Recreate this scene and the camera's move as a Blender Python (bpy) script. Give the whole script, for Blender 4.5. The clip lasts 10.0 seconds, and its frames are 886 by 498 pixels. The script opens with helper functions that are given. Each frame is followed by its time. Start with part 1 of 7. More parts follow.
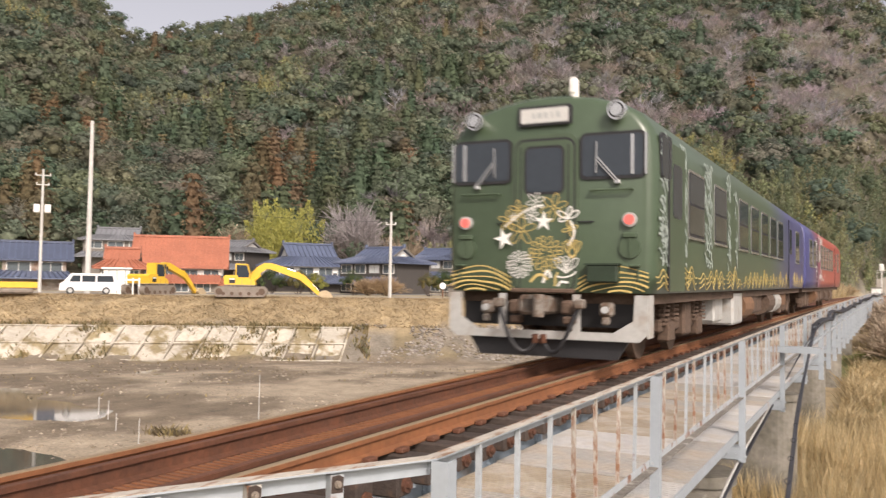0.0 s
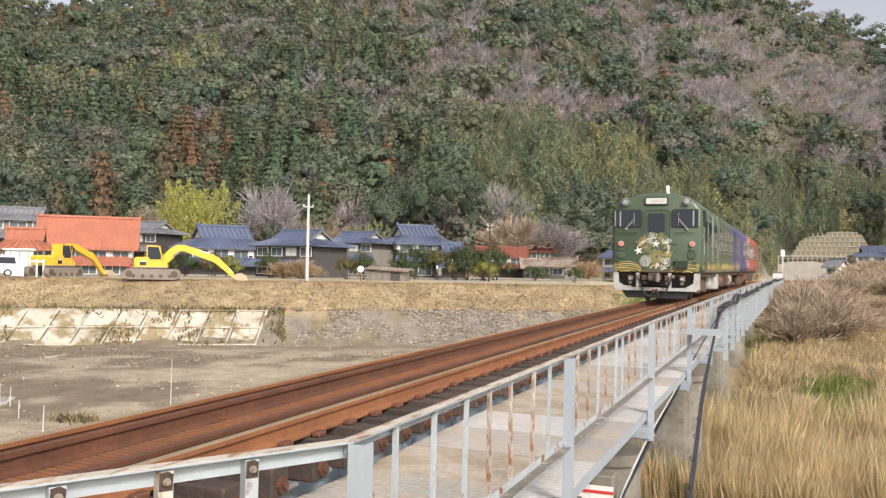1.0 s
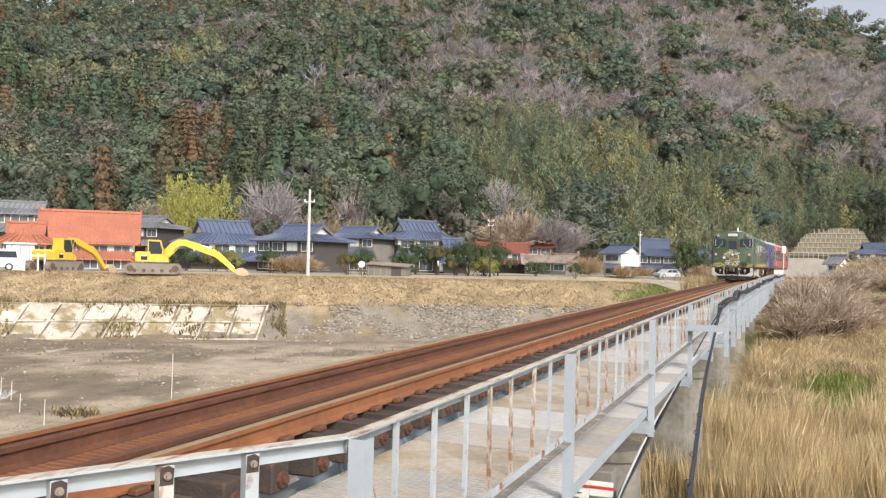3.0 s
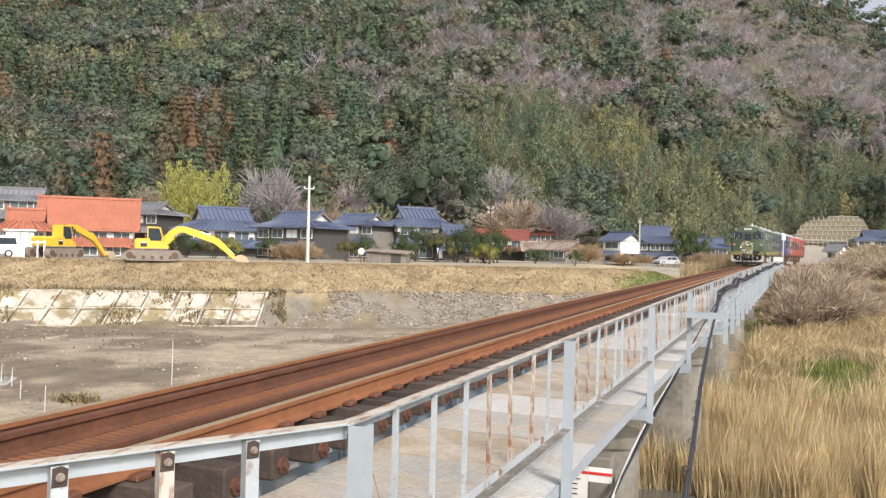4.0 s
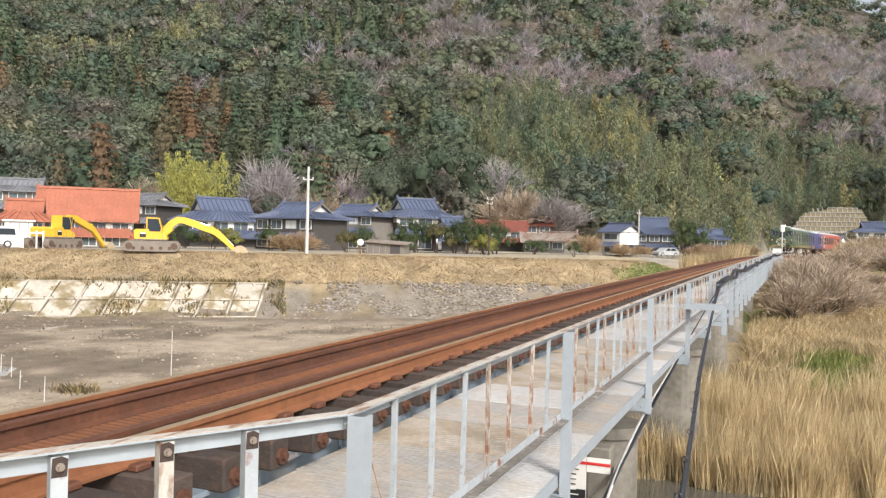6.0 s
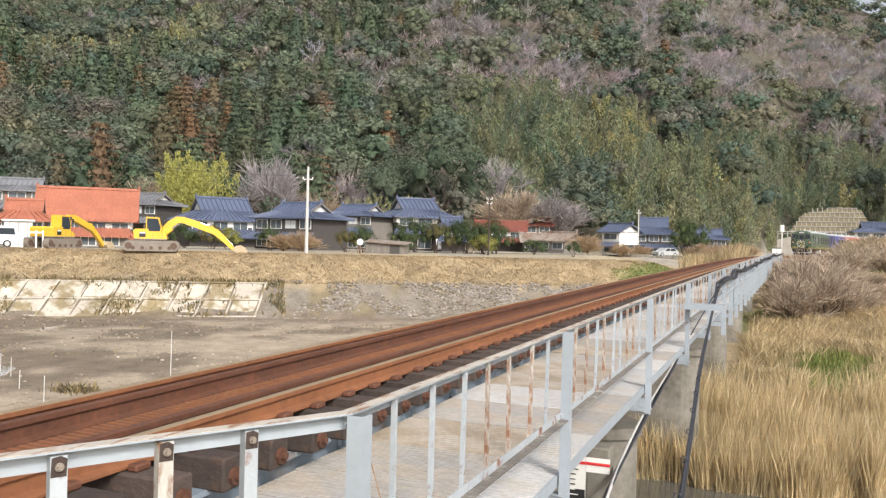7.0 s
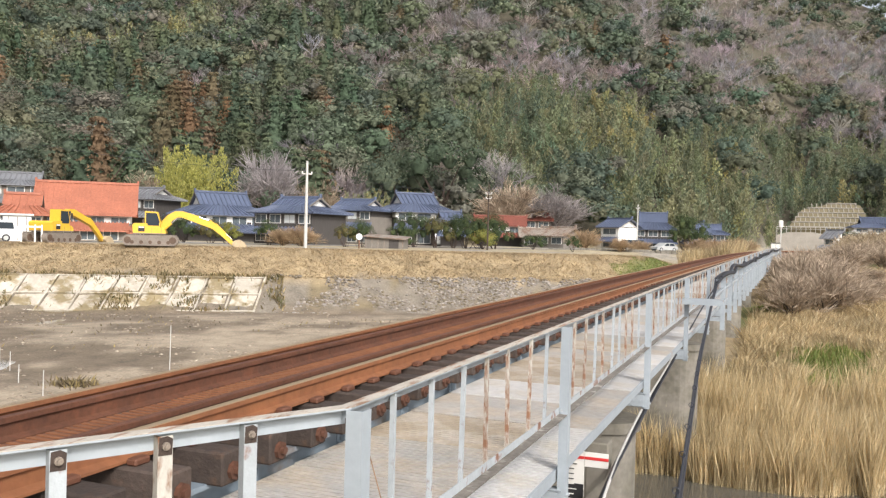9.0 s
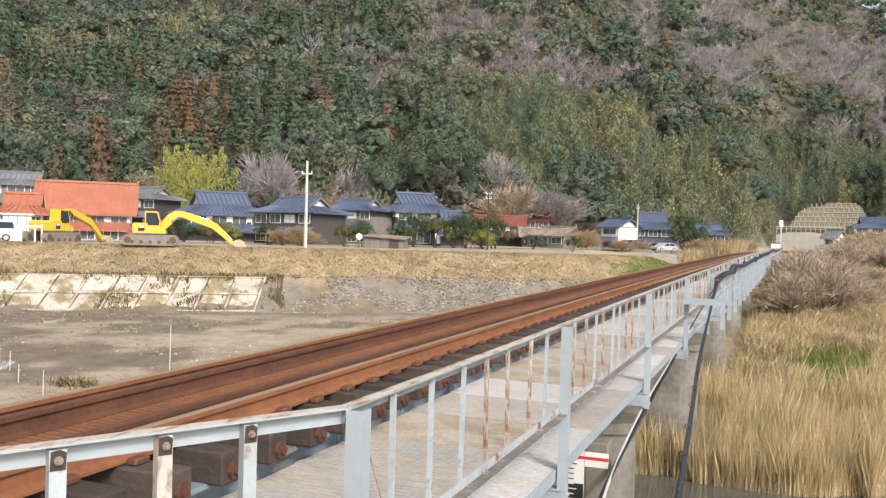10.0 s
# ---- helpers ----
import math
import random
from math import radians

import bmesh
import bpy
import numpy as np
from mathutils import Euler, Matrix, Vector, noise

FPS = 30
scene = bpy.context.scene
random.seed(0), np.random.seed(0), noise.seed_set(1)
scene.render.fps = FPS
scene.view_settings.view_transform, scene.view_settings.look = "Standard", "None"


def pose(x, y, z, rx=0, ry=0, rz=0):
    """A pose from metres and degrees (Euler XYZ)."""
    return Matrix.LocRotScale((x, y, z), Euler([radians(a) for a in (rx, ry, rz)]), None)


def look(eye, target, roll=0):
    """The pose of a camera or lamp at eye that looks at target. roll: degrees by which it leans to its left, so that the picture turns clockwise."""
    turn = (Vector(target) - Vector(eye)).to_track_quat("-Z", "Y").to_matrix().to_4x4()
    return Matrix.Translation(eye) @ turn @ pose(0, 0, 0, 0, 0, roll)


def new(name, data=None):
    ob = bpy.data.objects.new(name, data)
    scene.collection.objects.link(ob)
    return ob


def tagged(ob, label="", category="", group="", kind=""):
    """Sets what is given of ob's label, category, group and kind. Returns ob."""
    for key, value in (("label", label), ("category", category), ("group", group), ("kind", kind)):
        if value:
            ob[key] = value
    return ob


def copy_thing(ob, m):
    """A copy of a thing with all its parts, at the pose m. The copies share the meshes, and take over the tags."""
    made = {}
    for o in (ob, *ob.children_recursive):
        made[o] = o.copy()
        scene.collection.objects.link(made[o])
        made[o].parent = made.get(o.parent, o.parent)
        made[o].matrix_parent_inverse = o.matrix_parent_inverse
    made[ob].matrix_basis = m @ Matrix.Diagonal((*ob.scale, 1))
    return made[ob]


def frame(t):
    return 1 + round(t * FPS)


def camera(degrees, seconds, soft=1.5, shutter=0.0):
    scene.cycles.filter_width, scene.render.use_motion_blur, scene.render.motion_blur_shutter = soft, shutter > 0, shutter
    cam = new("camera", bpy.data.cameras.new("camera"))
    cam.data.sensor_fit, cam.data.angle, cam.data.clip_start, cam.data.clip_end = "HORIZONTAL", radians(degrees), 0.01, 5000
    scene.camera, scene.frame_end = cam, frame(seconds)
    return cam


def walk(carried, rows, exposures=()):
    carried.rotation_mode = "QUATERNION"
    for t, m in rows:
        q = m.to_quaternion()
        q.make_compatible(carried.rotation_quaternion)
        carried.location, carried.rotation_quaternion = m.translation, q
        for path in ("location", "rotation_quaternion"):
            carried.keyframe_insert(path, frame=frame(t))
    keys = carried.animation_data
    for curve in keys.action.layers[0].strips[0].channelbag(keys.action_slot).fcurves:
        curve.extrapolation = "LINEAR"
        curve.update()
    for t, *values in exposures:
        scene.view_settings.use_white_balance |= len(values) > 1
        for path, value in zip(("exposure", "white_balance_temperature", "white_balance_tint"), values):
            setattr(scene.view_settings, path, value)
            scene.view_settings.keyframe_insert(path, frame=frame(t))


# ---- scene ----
EYE = (0.0, 0.0, 1.12)
cam = camera(55.0, 10.0, soft=1.3, shutter=0.3)
# seconds, pitch, roll, yaw; the tripod stays where it is
TURNS = (
    (0.0, 2.40, -0.83, 26.97), (0.5, 1.69, -1.09, 23.06), (1.0, 1.37, -1.07, 21.46), (1.5, 1.28, -1.10, 21.08),
    (2.0, 1.28, -1.13, 21.40), (3.5, 0.72, -1.26, 21.51), (4.0, 0.19, -1.30, 21.50), (4.5, -0.22, -1.32, 21.48),
    (5.0, -0.43, -1.33, 21.47), (5.5, -0.42, -1.34, 21.46), (7.0, -0.42, -1.40, 21.42), (7.5, -0.62, -1.38, 21.43),
    (8.0, -0.78, -1.44, 21.42), (8.5, -0.77, -1.47, 21.36), (9.0, -0.77, -1.47, 21.36), (10.0, -0.78, -1.49, 21.36))
walk(cam, [(t, pose(*EYE, 90 + p, r, y)) for t, p, r, y in TURNS],
     exposures=((0.0, -0.46, 7050, 17.0), (0.6, -0.38, 6900, 14.0), (1.2, -0.28, 6650, 11.5), (3.5, -0.27, 6500, 11.0), (10.0, -0.32, 6500, 11.0)))

# ---- light ----
world = bpy.data.worlds.new("sky")
scene.world = world
world.use_nodes = True
_sky = world.node_tree.nodes.new("ShaderNodeTexSky")
_sky.sky_type, _sky.sun_disc = "NISHITA", False
_sky.sun_elevation, _sky.sun_rotation = radians(37), radians(133)
_sky.air_density, _sky.dust_density = 0.7, 4.5
_bg = world.node_tree.nodes["Background"]
_bg.inputs["Strength"].default_value = 0.27
# a veil of bright cloud takes most of the blue out
_veil = world.node_tree.nodes.new("ShaderNodeHueSaturation")
_veil.inputs["Saturation"].default_value, _veil.inputs["Value"].default_value = 0.34, 1.06
world.node_tree.links.new(_sky.outputs[0], _veil.inputs["Color"])
world.node_tree.links.new(_veil.outputs[0], _bg.inputs["Color"])
sun = new("sun", bpy.data.lights.new("sun", "SUN"))
sun.data.energy, sun.data.angle, sun.data.color = 3.5, radians(9), (1.0, 0.95, 0.90)
sun.matrix_world = look((0, 0, 50), (-0.60, 0.56, 49.38))
# ---- materials ----
def mat(name, base, rough=0.6, var=0.25, scale=3.0, bump=0.0, metal=0.0, second=None, patch=0.5, sharp=0.12, fine=8.0, per=0.0, tint=False, stretch=(1, 1, 1)):
    """base: colour; second: a colour that shows in patches (rust, moss, dirt); per: change from object to object."""
    m = bpy.data.materials.new(name)
    m.use_nodes = True
    nt = m.node_tree
    nd, ln = nt.nodes, nt.links
    b = nd["Principled BSDF"]
    b.inputs["Roughness"].default_value, b.inputs["Metallic"].default_value = rough, metal
    co = nd.new("ShaderNodeTexCoord")
    mp = nd.new("ShaderNodeMapping")
    mp.inputs["Scale"].default_value = stretch
    ln.new(co.outputs["Object"], mp.inputs["Vector"])

    def nz(sc, det):
        n = nd.new("ShaderNodeTexNoise")
        n.inputs["Scale"].default_value, n.inputs["Detail"].default_value, n.inputs["Roughness"].default_value = sc, det, 0.6
        ln.new(mp.outputs[0], n.inputs["Vector"])
        return n

    big, small = nz(scale, 4), nz(scale * fine, 3)
    val = nd.new("ShaderNodeMath")
    val.operation = "ADD"
    ln.new(big.outputs["Fac"], val.inputs[0])
    ln.new(small.outputs["Fac"], val.inputs[1])
    rng = nd.new("ShaderNodeMapRange")
    rng.inputs["From Min"].default_value, rng.inputs["From Max"].default_value = 0.6, 1.4
    rng.inputs["To Min"].default_value, rng.inputs["To Max"].default_value = 1 - var, 1 + var
    ln.new(val.outputs[0], rng.inputs["Value"])
    last = None
    if second:
        pn = nz(scale * 1.7, 6)
        pr = nd.new("ShaderNodeMapRange")
        pr.inputs["From Min"].default_value, pr.inputs["From Max"].default_value = patch - sharp / 2, patch + sharp / 2
        ln.new(pn.outputs["Fac"], pr.inputs["Value"])
        mx = nd.new("ShaderNodeMix")
        mx.data_type = "RGBA"
        mx.inputs[6].default_value, mx.inputs[7].default_value = (*base, 1), (*second, 1)
        ln.new(pr.outputs[0], mx.inputs[0])
        last = mx.outputs[2]
    if tint:
        at = nd.new("ShaderNodeAttribute")
        at.attribute_name = "tint"
        last = at.outputs["Color"]
    hs = nd.new("ShaderNodeHueSaturation")
    if last:
        ln.new(last, hs.inputs["Color"])
    else:
        hs.inputs["Color"].default_value = (*base, 1)
    fac = rng.outputs[0]
    if per:
        oi = nd.new("ShaderNodeObjectInfo")
        r2 = nd.new("ShaderNodeMapRange")
        r2.inputs["To Min"].default_value, r2.inputs["To Max"].default_value = 1 - per, 1 + per
        ln.new(oi.outputs["Random"], r2.inputs["Value"])
        mu = nd.new("ShaderNodeMath")
        mu.operation = "MULTIPLY"
        ln.new(fac, mu.inputs[0])
        ln.new(r2.outputs[0], mu.inputs[1])
        fac = mu.outputs[0]
    ln.new(fac, hs.inputs["Value"])
    ln.new(hs.outputs[0], b.inputs["Base Color"])
    if bump:
        bp = nd.new("ShaderNodeBump")
        bp.inputs["Strength"].default_value, bp.inputs["Distance"].default_value = min(1, bump), 0.02
        ln.new(small.outputs["Fac"], bp.inputs["Height"])
        ln.new(bp.outputs[0], b.inputs["Normal"])
    return m


def leafy(name, rough=0.75, bump=0.0):
    """Foliage: colour from the mesh's tint, a little light passing through."""
    m = mat(name, (0.08, 0.1, 0.04), rough, 0.42, 0.30, bump, tint=True, fine=6.0)
    nt = m.node_tree
    for n in nt.nodes:
        if n.type == "BUMP":
            n.inputs["Distance"].default_value = 0.35
    b, out = nt.nodes["Principled BSDF"], nt.nodes["Material Output"]
    hue = [n for n in nt.nodes if n.type == "HUE_SAT"][0]
    tr = nt.nodes.new("ShaderNodeBsdfTranslucent")
    mx = nt.nodes.new("ShaderNodeMixShader")
    mx.inputs[0].default_value = 0.35
    nt.links.new(hue.outputs[0], tr.inputs["Color"])
    nt.links.new(b.outputs[0], mx.inputs[1])
    nt.links.new(tr.outputs[0], mx.inputs[2])
    nt.links.new(mx.outputs[0], out.inputs["Surface"])
    return m


def emitter(name, col, power):
    m = mat(name, col, 0.3, 0.02)
    b = m.node_tree.nodes["Principled BSDF"]
    b.inputs["Emission Color"].default_value, b.inputs["Emission Strength"].default_value = (*col, 1), power
    return m


RAIL = mat("rusty rail", (0.14, 0.056, 0.03), 0.7, 0.3, 2.5, 0.3, 0.2, (0.10, 0.045, 0.028), 0.5, 0.3)
RAIL_ORANGE = mat("orange rust", (0.215, 0.085, 0.034), 0.8, 0.25, 1.3, 0.3, 0.0, (0.18, 0.07, 0.03), 0.55, 0.35)
RAIL_TOP = mat("worn rail head", (0.40, 0.29, 0.18), 0.45, 0.12, 2.0, 0.1, 0.5)
SLEEPER = mat("weathered timber", (0.055, 0.04, 0.032), 0.85, 0.35, 3.0, 0.5, per=0.3, second=(0.10, 0.06, 0.04), patch=0.58)
STEEL = mat("pale blue-grey paint", (0.33, 0.37, 0.40), 0.5, 0.10, 2.0, 0.1, 0.0, (0.36, 0.22, 0.13), 0.66, 0.06, per=0.06)
STEEL_RUST = mat("flaking white paint", (0.375, 0.41, 0.43), 0.55, 0.12, 4.0, 0.2, 0.0, (0.20, 0.09, 0.05), 0.60, 0.08, per=0.08)
STEEL_OLD = mat("rust-eaten white paint", (0.47, 0.45, 0.40), 0.6, 0.15, 11.0, 0.25, 0.0, (0.22, 0.11, 0.06), 0.52, 0.12, per=0.1, stretch=(1, 1, 0.35))
STEEL_CAP = mat("cream paint worn through to rust", (0.46, 0.42, 0.36), 0.65, 0.18, 7.0, 0.25, 0.0, (0.27, 0.16, 0.10), 0.57, 0.10, stretch=(2.5, 0.6, 1))
GIRDER = mat("grey-blue girder paint", (0.19, 0.235, 0.275), 0.55, 0.15, 0.8, 0.1, 0.0, (0.16, 0.12, 0.09), 0.62, 0.15)
GRIME = mat("grimy steel flange", (0.15, 0.135, 0.115), 0.9, 0.35, 4.0, 0.3, 0.0, (0.34, 0.33, 0.30), 0.62, 0.12)
RUSTDARK = mat("black rust", (0.05, 0.035, 0.028), 0.9, 0.35, 20.0, 0.2)
BOLT = mat("weathered bolt steel", (0.26, 0.22, 0.18), 0.6, 0.3, 20.0, 0.1, 0.3)
SLOT = mat("dark grating slots", (0.13, 0.115, 0.10), 0.9, 0.2, 3.0)
DECK = mat("grey ribbed deck", (0.385, 0.37, 0.345), 0.6, 0.2, 1.2, 0.2, 0.0, (0.40, 0.34, 0.27), 0.54, 0.25, per=0.14)
DECK_TAN = mat("tan-stained ribbed deck", (0.37, 0.305, 0.225), 0.65, 0.22, 1.1, 0.2, 0.0, (0.45, 0.41, 0.36), 0.56, 0.22, per=0.12)
DECK_PALE = mat("pale galvanised ribbed deck", (0.52, 0.51, 0.495), 0.5, 0.16, 1.3, 0.2, 0.0, (0.46, 0.42, 0.36), 0.58, 0.2, per=0.1)
CONCRETE = mat("weathered concrete", (0.20, 0.185, 0.155), 0.9, 0.3, 0.9, 0.3, 0.0, (0.13, 0.12, 0.09), 0.56, 0.25)
SLAB = mat("pale lichen concrete", (0.44, 0.40, 0.33), 0.9, 0.22, 0.34, 0.3, 0.0, (0.23, 0.185, 0.105), 0.53, 0.10, per=0.16)
GREEN = mat("dark green train paint", (0.062, 0.092, 0.056), 0.34, 0.10, 0.6, 0.0, 0.0, (0.070, 0.098, 0.060), 0.55, 0.3)


def blended(name, a, b, y0, y1):
    """Car paint that passes from one colour to the other along the car."""
    m = mat(name, a, 0.33, 0.10, 0.6)
    nt = m.node_tree
    hue = [n for n in nt.nodes if n.type == "HUE_SAT"][0]
    co = [n for n in nt.nodes if n.type == "TEX_COORD"][0]
    sep, rng, mx = nt.nodes.new("ShaderNodeSeparateXYZ"), nt.nodes.new("ShaderNodeMapRange"), nt.nodes.new("ShaderNodeMix")
    rng.inputs["From Min"].default_value, rng.inputs["From Max"].default_value = y0, y1
    mx.data_type = "RGBA"
    mx.inputs[6].default_value, mx.inputs[7].default_value = (*a, 1), (*b, 1)
    nt.links.new(co.outputs["Object"], sep.inputs[0])
    nt.links.new(sep.outputs["Y"], rng.inputs["Value"])
    nt.links.new(rng.outputs[0], mx.inputs[0])
    nt.links.new(mx.outputs[2], hue.inputs["Color"])
    return m


ROOFGREY = mat("train roof paint", (0.40, 0.41, 0.40), 0.6, 0.15, 0.8)
GREEN_BLUE = blended("green paint turning indigo", (0.062, 0.092, 0.056), (0.055, 0.058, 0.16), 11.5, 16.5)
BLUE_RED = blended("indigo paint turning vermilion", (0.055, 0.058, 0.16), (0.36, 0.075, 0.055), 3.0, 8.0)
GOLD = mat("gold decal", (0.58, 0.44, 0.16), 0.45, 0.12, 6.0)
WHITE = mat("white decal", (0.78, 0.77, 0.72), 0.5, 0.08, 6.0)
PALE = mat("silvery decal", (0.36, 0.42, 0.38), 0.5, 0.3, 5.0)
BLACK = mat("black rubber", (0.02, 0.02, 0.022), 0.6, 0.2, 5.0)
DARKGLASS = mat("dark tinted glass", (0.035, 0.044, 0.054), 0.04, 0.1, 1.0)
SIDEGLASS = mat("clearer carriage glass", (0.055, 0.058, 0.05), 0.06, 0.6, 2.5)
SKIRT = mat("light grey skirt paint", (0.40, 0.40, 0.38), 0.5, 0.15, 1.5, 0.0, 0.0, (0.3, 0.25, 0.2), 0.62, 0.2)
UNDER = mat("brake-dust underframe", (0.10, 0.065, 0.045), 0.85, 0.4, 2.5, 0.2)
CHROME = mat("bright metal", (0.7, 0.7, 0.68), 0.25, 0.05, 5.0, 0.0, 0.9)
LENS = emitter("red tail lamp", (0.75, 0.13, 0.11), 0.55)
LAMPGLASS = mat("lamp glass", (0.30, 0.32, 0.33), 0.08, 0.1, 5.0)
TILE_BLUE = mat("blue-grey glazed tile", (0.085, 0.105, 0.16), 0.4, 0.2, 0.6, 0.1, per=0.2)
TILE_GREY = mat("grey clay tile", (0.16, 0.165, 0.175), 0.55, 0.2, 0.6, 0.1, per=0.2)
TILE_RED = mat("orange-red clay tile", (0.34, 0.125, 0.075), 0.55, 0.28, 0.5, 0.1, per=0.08)
TILE_OLDRED = mat("dull red tile", (0.20, 0.065, 0.045), 0.6, 0.25, 0.5, 0.1)
TIN = mat("weathered tin", (0.30, 0.26, 0.22), 0.6, 0.25, 0.6, 0.1, 0.2, (0.2, 0.12, 0.08), 0.55, 0.2)
PLASTER = mat("white plaster", (0.74, 0.73, 0.69), 0.8, 0.08, 0.5)
WALLWOOD = mat("dark weathered boards", (0.06, 0.054, 0.05), 0.8, 0.25, 0.8, 0.2, stretch=(6, 6, 1))
WALLGREY = mat("grey cladding", (0.17, 0.155, 0.135), 0.8, 0.25, 0.8)
WINDOW = mat("house window glass", (0.10, 0.12, 0.13), 0.12, 0.2, 0.7)
WINDOW_LIT = mat("frosted house window", (0.55, 0.57, 0.56), 0.3, 0.08, 0.7)
YELLOW = mat("yellow machine paint", (0.68, 0.42, 0.04), 0.4, 0.1, 1.5, 0.0, 0.0, (0.5, 0.3, 0.05), 0.68, 0.1)
MUDSTEEL = mat("muddy track steel", (0.20, 0.17, 0.14), 0.75, 0.3, 2.0, 0.3)
CARWHITE = mat("white car paint", (0.75, 0.76, 0.76), 0.25, 0.04, 1.0)
CARDARK = mat("dark blue car paint", (0.03, 0.05, 0.07), 0.25, 0.1, 1.0)
ROAD = mat("worn asphalt", (0.20, 0.195, 0.185), 0.9, 0.15, 0.5, 0.1)
CABLE = mat("black cable sheath", (0.03, 0.032, 0.04), 0.5, 0.3, 4.0)
POLE = mat("concrete pole", (0.50, 0.49, 0.46), 0.8, 0.12, 1.0)
BALLAST = mat("rusty ballast", (0.20, 0.14, 0.10), 0.95, 0.5, 6.0, 1.0)
LEAF = leafy("foliage", 0.8, 0.7)
TWIG = leafy("bare twigs", 0.9)
GRASSMAT = leafy("dry grass")
REDPAINT = mat("red paint", (0.6, 0.04, 0.04), 0.5, 0.1, 4)
WATER = mat("shallow river water", (0.10, 0.095, 0.08), 0.06, 0.2, 0.3)
# ---- builders ----
def thing(name, label, category, m=None, group="", kind=""):
    ob = new(name)
    ob.empty_display_size = 0.2
    if m is not None:
        ob.matrix_world = m
    return tagged(ob, label, category, group, kind)


def mesh_of(name, bm, *materials, smooth=False):
    me = bpy.data.meshes.new(name)
    bm.normal_update()
    bm.to_mesh(me)
    bm.free()
    for m in materials:
        me.materials.append(m)
    if smooth:
        me.shade_smooth()
    return me


def part(name, bm, material, parent, label="", smooth=False):
    mats = material if isinstance(material, tuple) else (material,)
    ob = new(name, mesh_of(name, bm, *mats, smooth=smooth))
    ob.parent = parent
    return tagged(ob, label)


def single(name, bm, material, label, category, m=None, group="", kind="", smooth=False):
    mats = material if isinstance(material, tuple) else (material,)
    ob = new(name, mesh_of(name, bm, *mats, smooth=smooth))
    if m is not None:
        ob.matrix_world = m
    return tagged(ob, label, category, group, kind)


def box(bm, x0, x1, y0, y1, z0, z1, bevel=0.0, m=None, mi=0):
    t = Matrix.LocRotScale(((x0 + x1) / 2, (y0 + y1) / 2, (z0 + z1) / 2), None, (abs(x1 - x0), abs(y1 - y0), abs(z1 - z0)))
    vs = bmesh.ops.create_cube(bm, size=1, matrix=(m @ t) if m else t)["verts"]
    fs = {f for v in vs for f in v.link_faces}
    for f in fs:
        f.material_index = mi
    if bevel:
        es = {e for v in vs for e in v.link_edges}
        bmesh.ops.bevel(bm, geom=list(es), offset=bevel, segments=1, affect="EDGES", profile=0.5, material=mi)
    return bm


def B():
    return bmesh.new()


def bar(bm, a, b, r, n=8, r2=None):
    """A round bar from a to b."""
    a, b = Vector(a), Vector(b)
    d = b - a
    q = d.to_track_quat("Z", "Y").to_matrix().to_4x4()
    bmesh.ops.create_cone(bm, cap_ends=True, segments=n, radius1=r, radius2=r if r2 is None else r2, depth=d.length, matrix=Matrix.Translation((a + b) / 2) @ q)
    return bm


def strut(bm, a, b, w, d=None):
    """A square bar from a to b."""
    a, b = Vector(a), Vector(b)
    v = b - a
    q = v.to_track_quat("Z", "Y").to_matrix().to_4x4()
    bmesh.ops.create_cube(bm, size=1, matrix=Matrix.Translation((a + b) / 2) @ q @ Matrix.Diagonal((w, d or w, v.length, 1)))
    return bm


def tube(bm, pts, r, n=6):
    """A bent round bar through the points."""
    pts = [Vector(p) for p in pts]
    rings = []
    for i, p in enumerate(pts):
        d = (pts[min(i + 1, len(pts) - 1)] - pts[max(i - 1, 0)]).normalized()
        s = d.cross(Vector((0, 0, 1)))
        s = s.normalized() if s.length > 1e-4 else Vector((1, 0, 0))
        u = s.cross(d)
        rings.append([bm.verts.new(p + r * (math.cos(k * math.tau / n) * s + math.sin(k * math.tau / n) * u)) for k in range(n)])
    for a, b in zip(rings, rings[1:]):
        for k in range(n):
            bm.faces.new((a[k], a[(k + 1) % n], b[(k + 1) % n], b[k]))
    bm.faces.new(rings[0])
    bm.faces.new(rings[-1][::-1])
    return bm


def prism(bm, outline, m, depth, mi=0):
    """An outline (x, y) in m's plane, given a depth along m's z, both ways closed."""
    a = [bm.verts.new(m @ Vector((x, y, 0))) for x, y in outline]
    b = [bm.verts.new(m @ Vector((x, y, depth))) for x, y in outline]
    n = len(a)
    fs = [bm.faces.new(a[::-1]), bm.faces.new(b)] + [bm.faces.new((a[i], a[(i + 1) % n], b[(i + 1) % n], b[i])) for i in range(n)]
    for f in fs:
        f.material_index = mi
    return bm


def sweep(bm, profile, places, closed=True, mi=0):
    """A profile (across, up) carried along (point, side) pairs."""
    rings = [[bm.verts.new(Vector(p) + a * Vector(s) + Vector((0, 0, u))) for a, u in profile] for p, s in places]
    n = len(profile)
    for r0, r1 in zip(rings, rings[1:]):
        for k in range(n if closed else n - 1):
            bm.faces.new((r0[k], r0[(k + 1) % n], r1[(k + 1) % n], r1[k])).material_index = mi
    if closed:
        bm.faces.new(rings[0][::-1])
        bm.faces.new(rings[-1])
    return bm


def arc(cx, cy, r, a0, a1, n):
    return [(cx + r * math.cos(radians(a0 + (a1 - a0) * i / n)), cy + r * math.sin(radians(a0 + (a1 - a0) * i / n))) for i in range(n + 1)]


